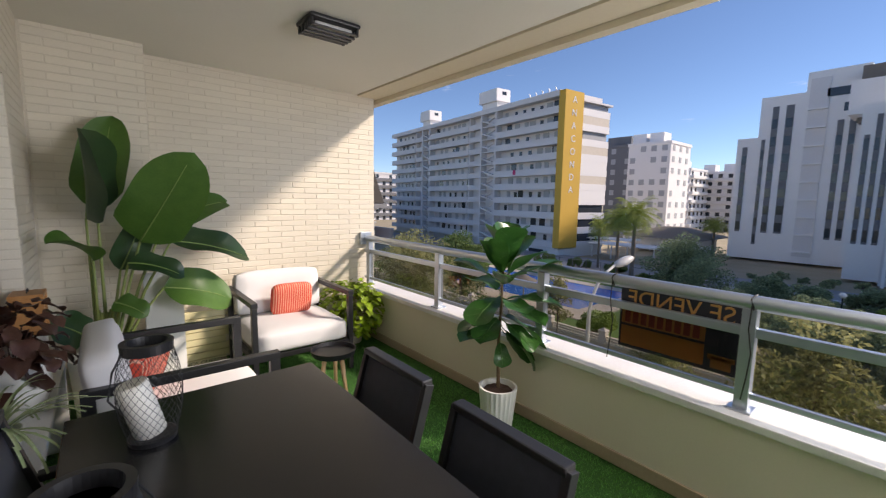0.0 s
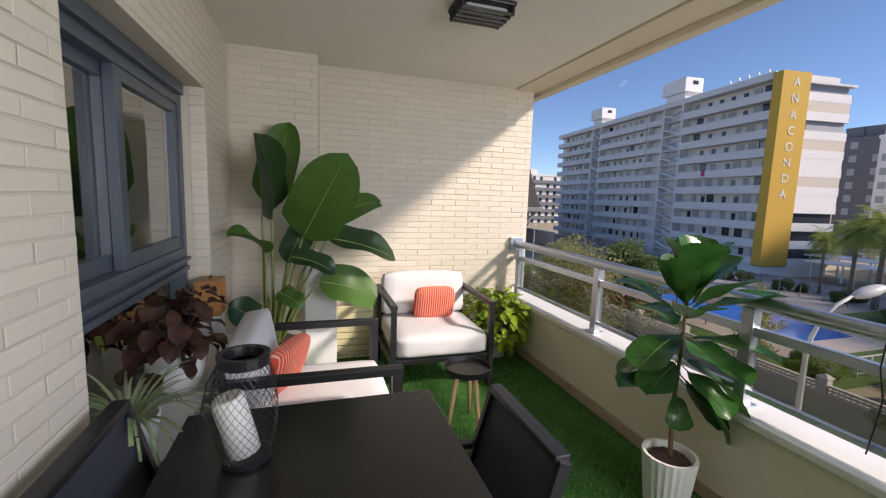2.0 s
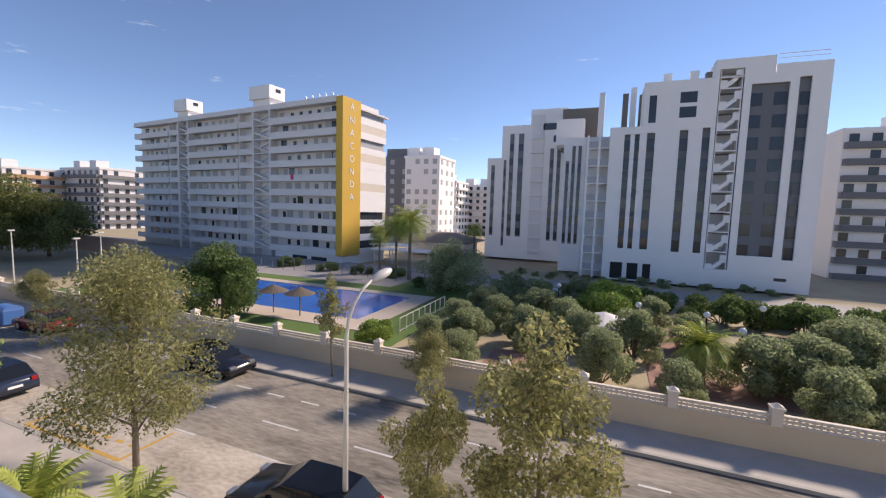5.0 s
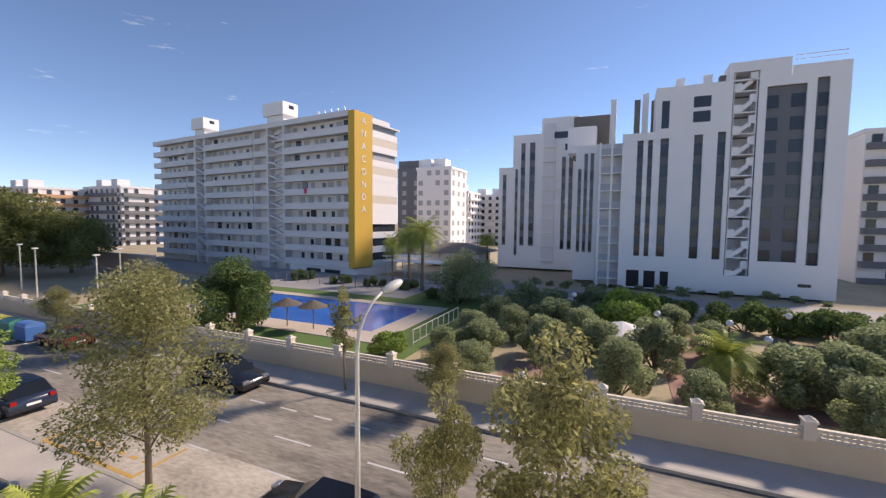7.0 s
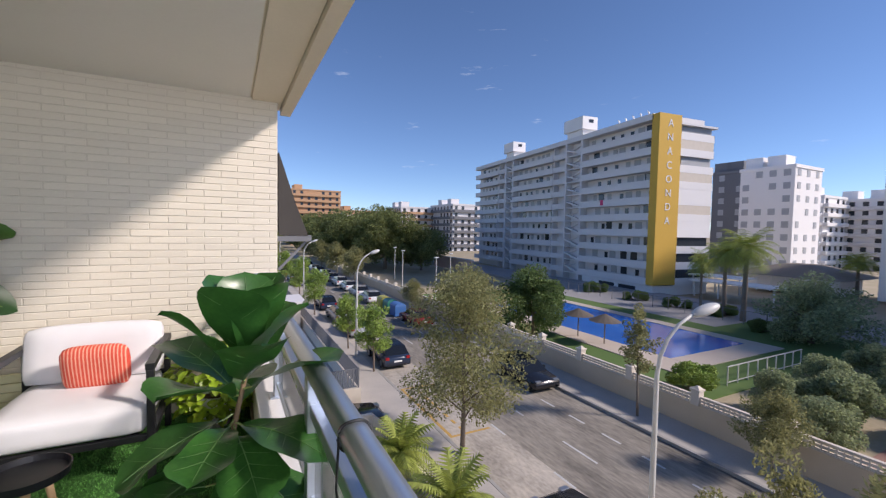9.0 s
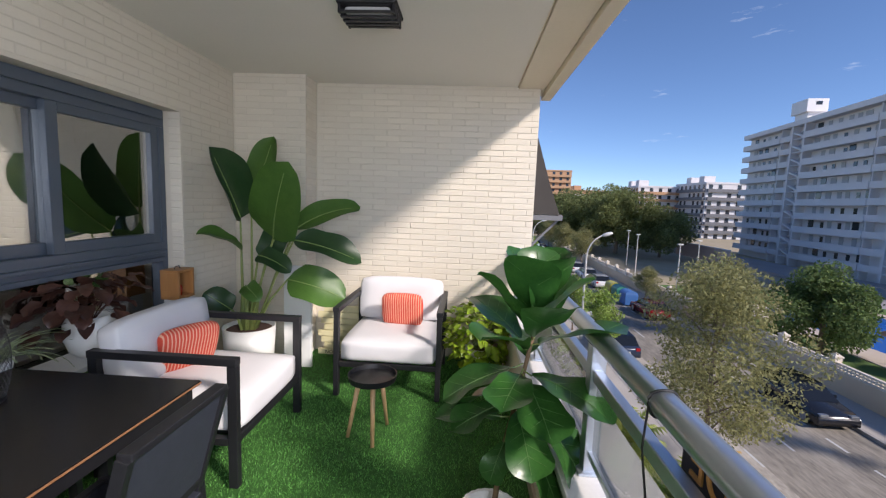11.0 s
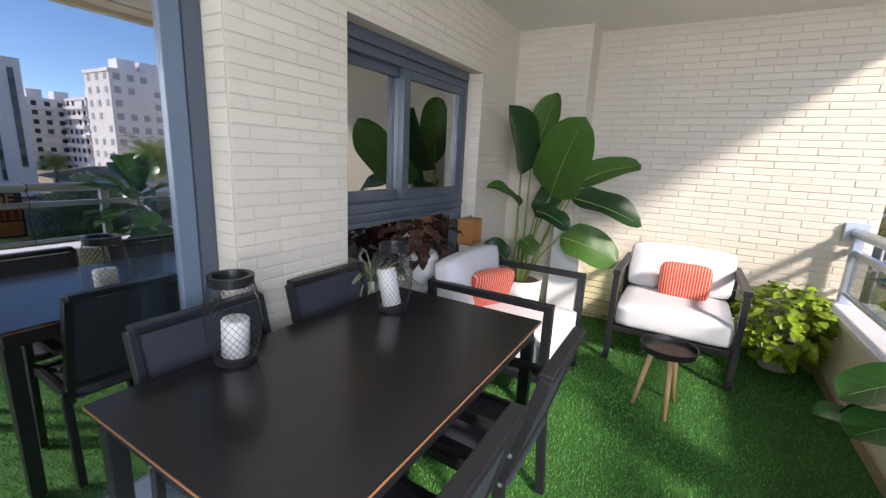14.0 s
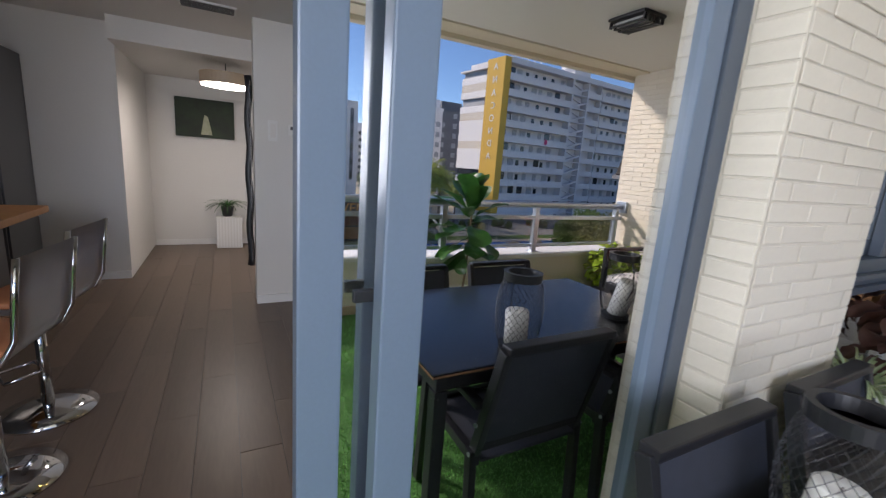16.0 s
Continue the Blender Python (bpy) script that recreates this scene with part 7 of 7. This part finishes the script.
M_BLADE = leaf_mat("turf_blade", (0.075, 0.25, 0.038), (0.125, 0.34, 0.07), 0.6, 0.45, 3.0, 0.15)
tagged(raw("turf", bv.reshape(-1, 3).tolist(), np.arange(N * 3).reshape(-1, 3).tolist(), M_BLADE, floor), "short green artificial grass blades", kind="stuff")

# ---- laminate planks ----
pk = {}
for i in range(46):
    for k in range(6):
        ya, xa = -3.95 + i * 0.19, -6.4 + k * 1.25 - (i % 3) * 0.4
        x0, x1 = max(-6.4, xa), min(-0.28, xa + 1.245)
        if x1 - x0 < 0.05 or ya > 1.69:
            continue
        w = round(x1 - x0, 2)
        if w not in pk:
            me = bpy.data.meshes.new("plank")
            b = boxes((-w / 2 + 0.001, -0.094, -0.009, w / 2 - 0.001, 0.094, 0.0))
            b.to_mesh(me)
            b.free()
            me.materials.append(M_FLOORW)
            pk[w] = me
        o = new("plank", pk[w])
        o.parent, o.location = room_floor, ((x0 + x1) / 2, ya + 0.095, 0.0)

# ---- bricks ----
brick_run(wall_end, lambda u, z: pose(u, WALL_Y, z), lambda z: [(0.69, EDGE_X - 0.003)], 0.0, CEIL, 300, lambda u, z: u > 1.0 and 0.5 < z < 2.5)
brick_run(wall_pier, lambda u, z: pose(u, 4.73, z), lambda z: [(0.012, 0.68)], 0.0, CEIL)
brick_run(wall_pier, lambda u, z: pose(0.68, u, z, 0, 0, 90), lambda z: [(4.735, 4.985)], 0.0, CEIL)
brick_run(wall_facade, lambda u, z: pose(0.0, u, z, 0, 0, 90),
          lambda z: [(DOOR1 + 0.002, WIN0 - 0.003), (WIN1 + 0.003, 4.715)] if z < WINT else ([(DOOR1 + 0.002, 4.715)] if z < DOORT else [(-1.9, 4.715)]), 0.0, CEIL, 300, lambda u, z: u < 3.0)
brick_run(wall_facade, lambda u, z: pose(-u, DOOR1, z), lambda z: [(0.0, 0.128)], 0.0, DOORT, 60)
brick_run(wall_facade, lambda u, z: pose(-u, WIN1, z), lambda z: [(0.0, 0.095)], 0.2, WINT, 60)
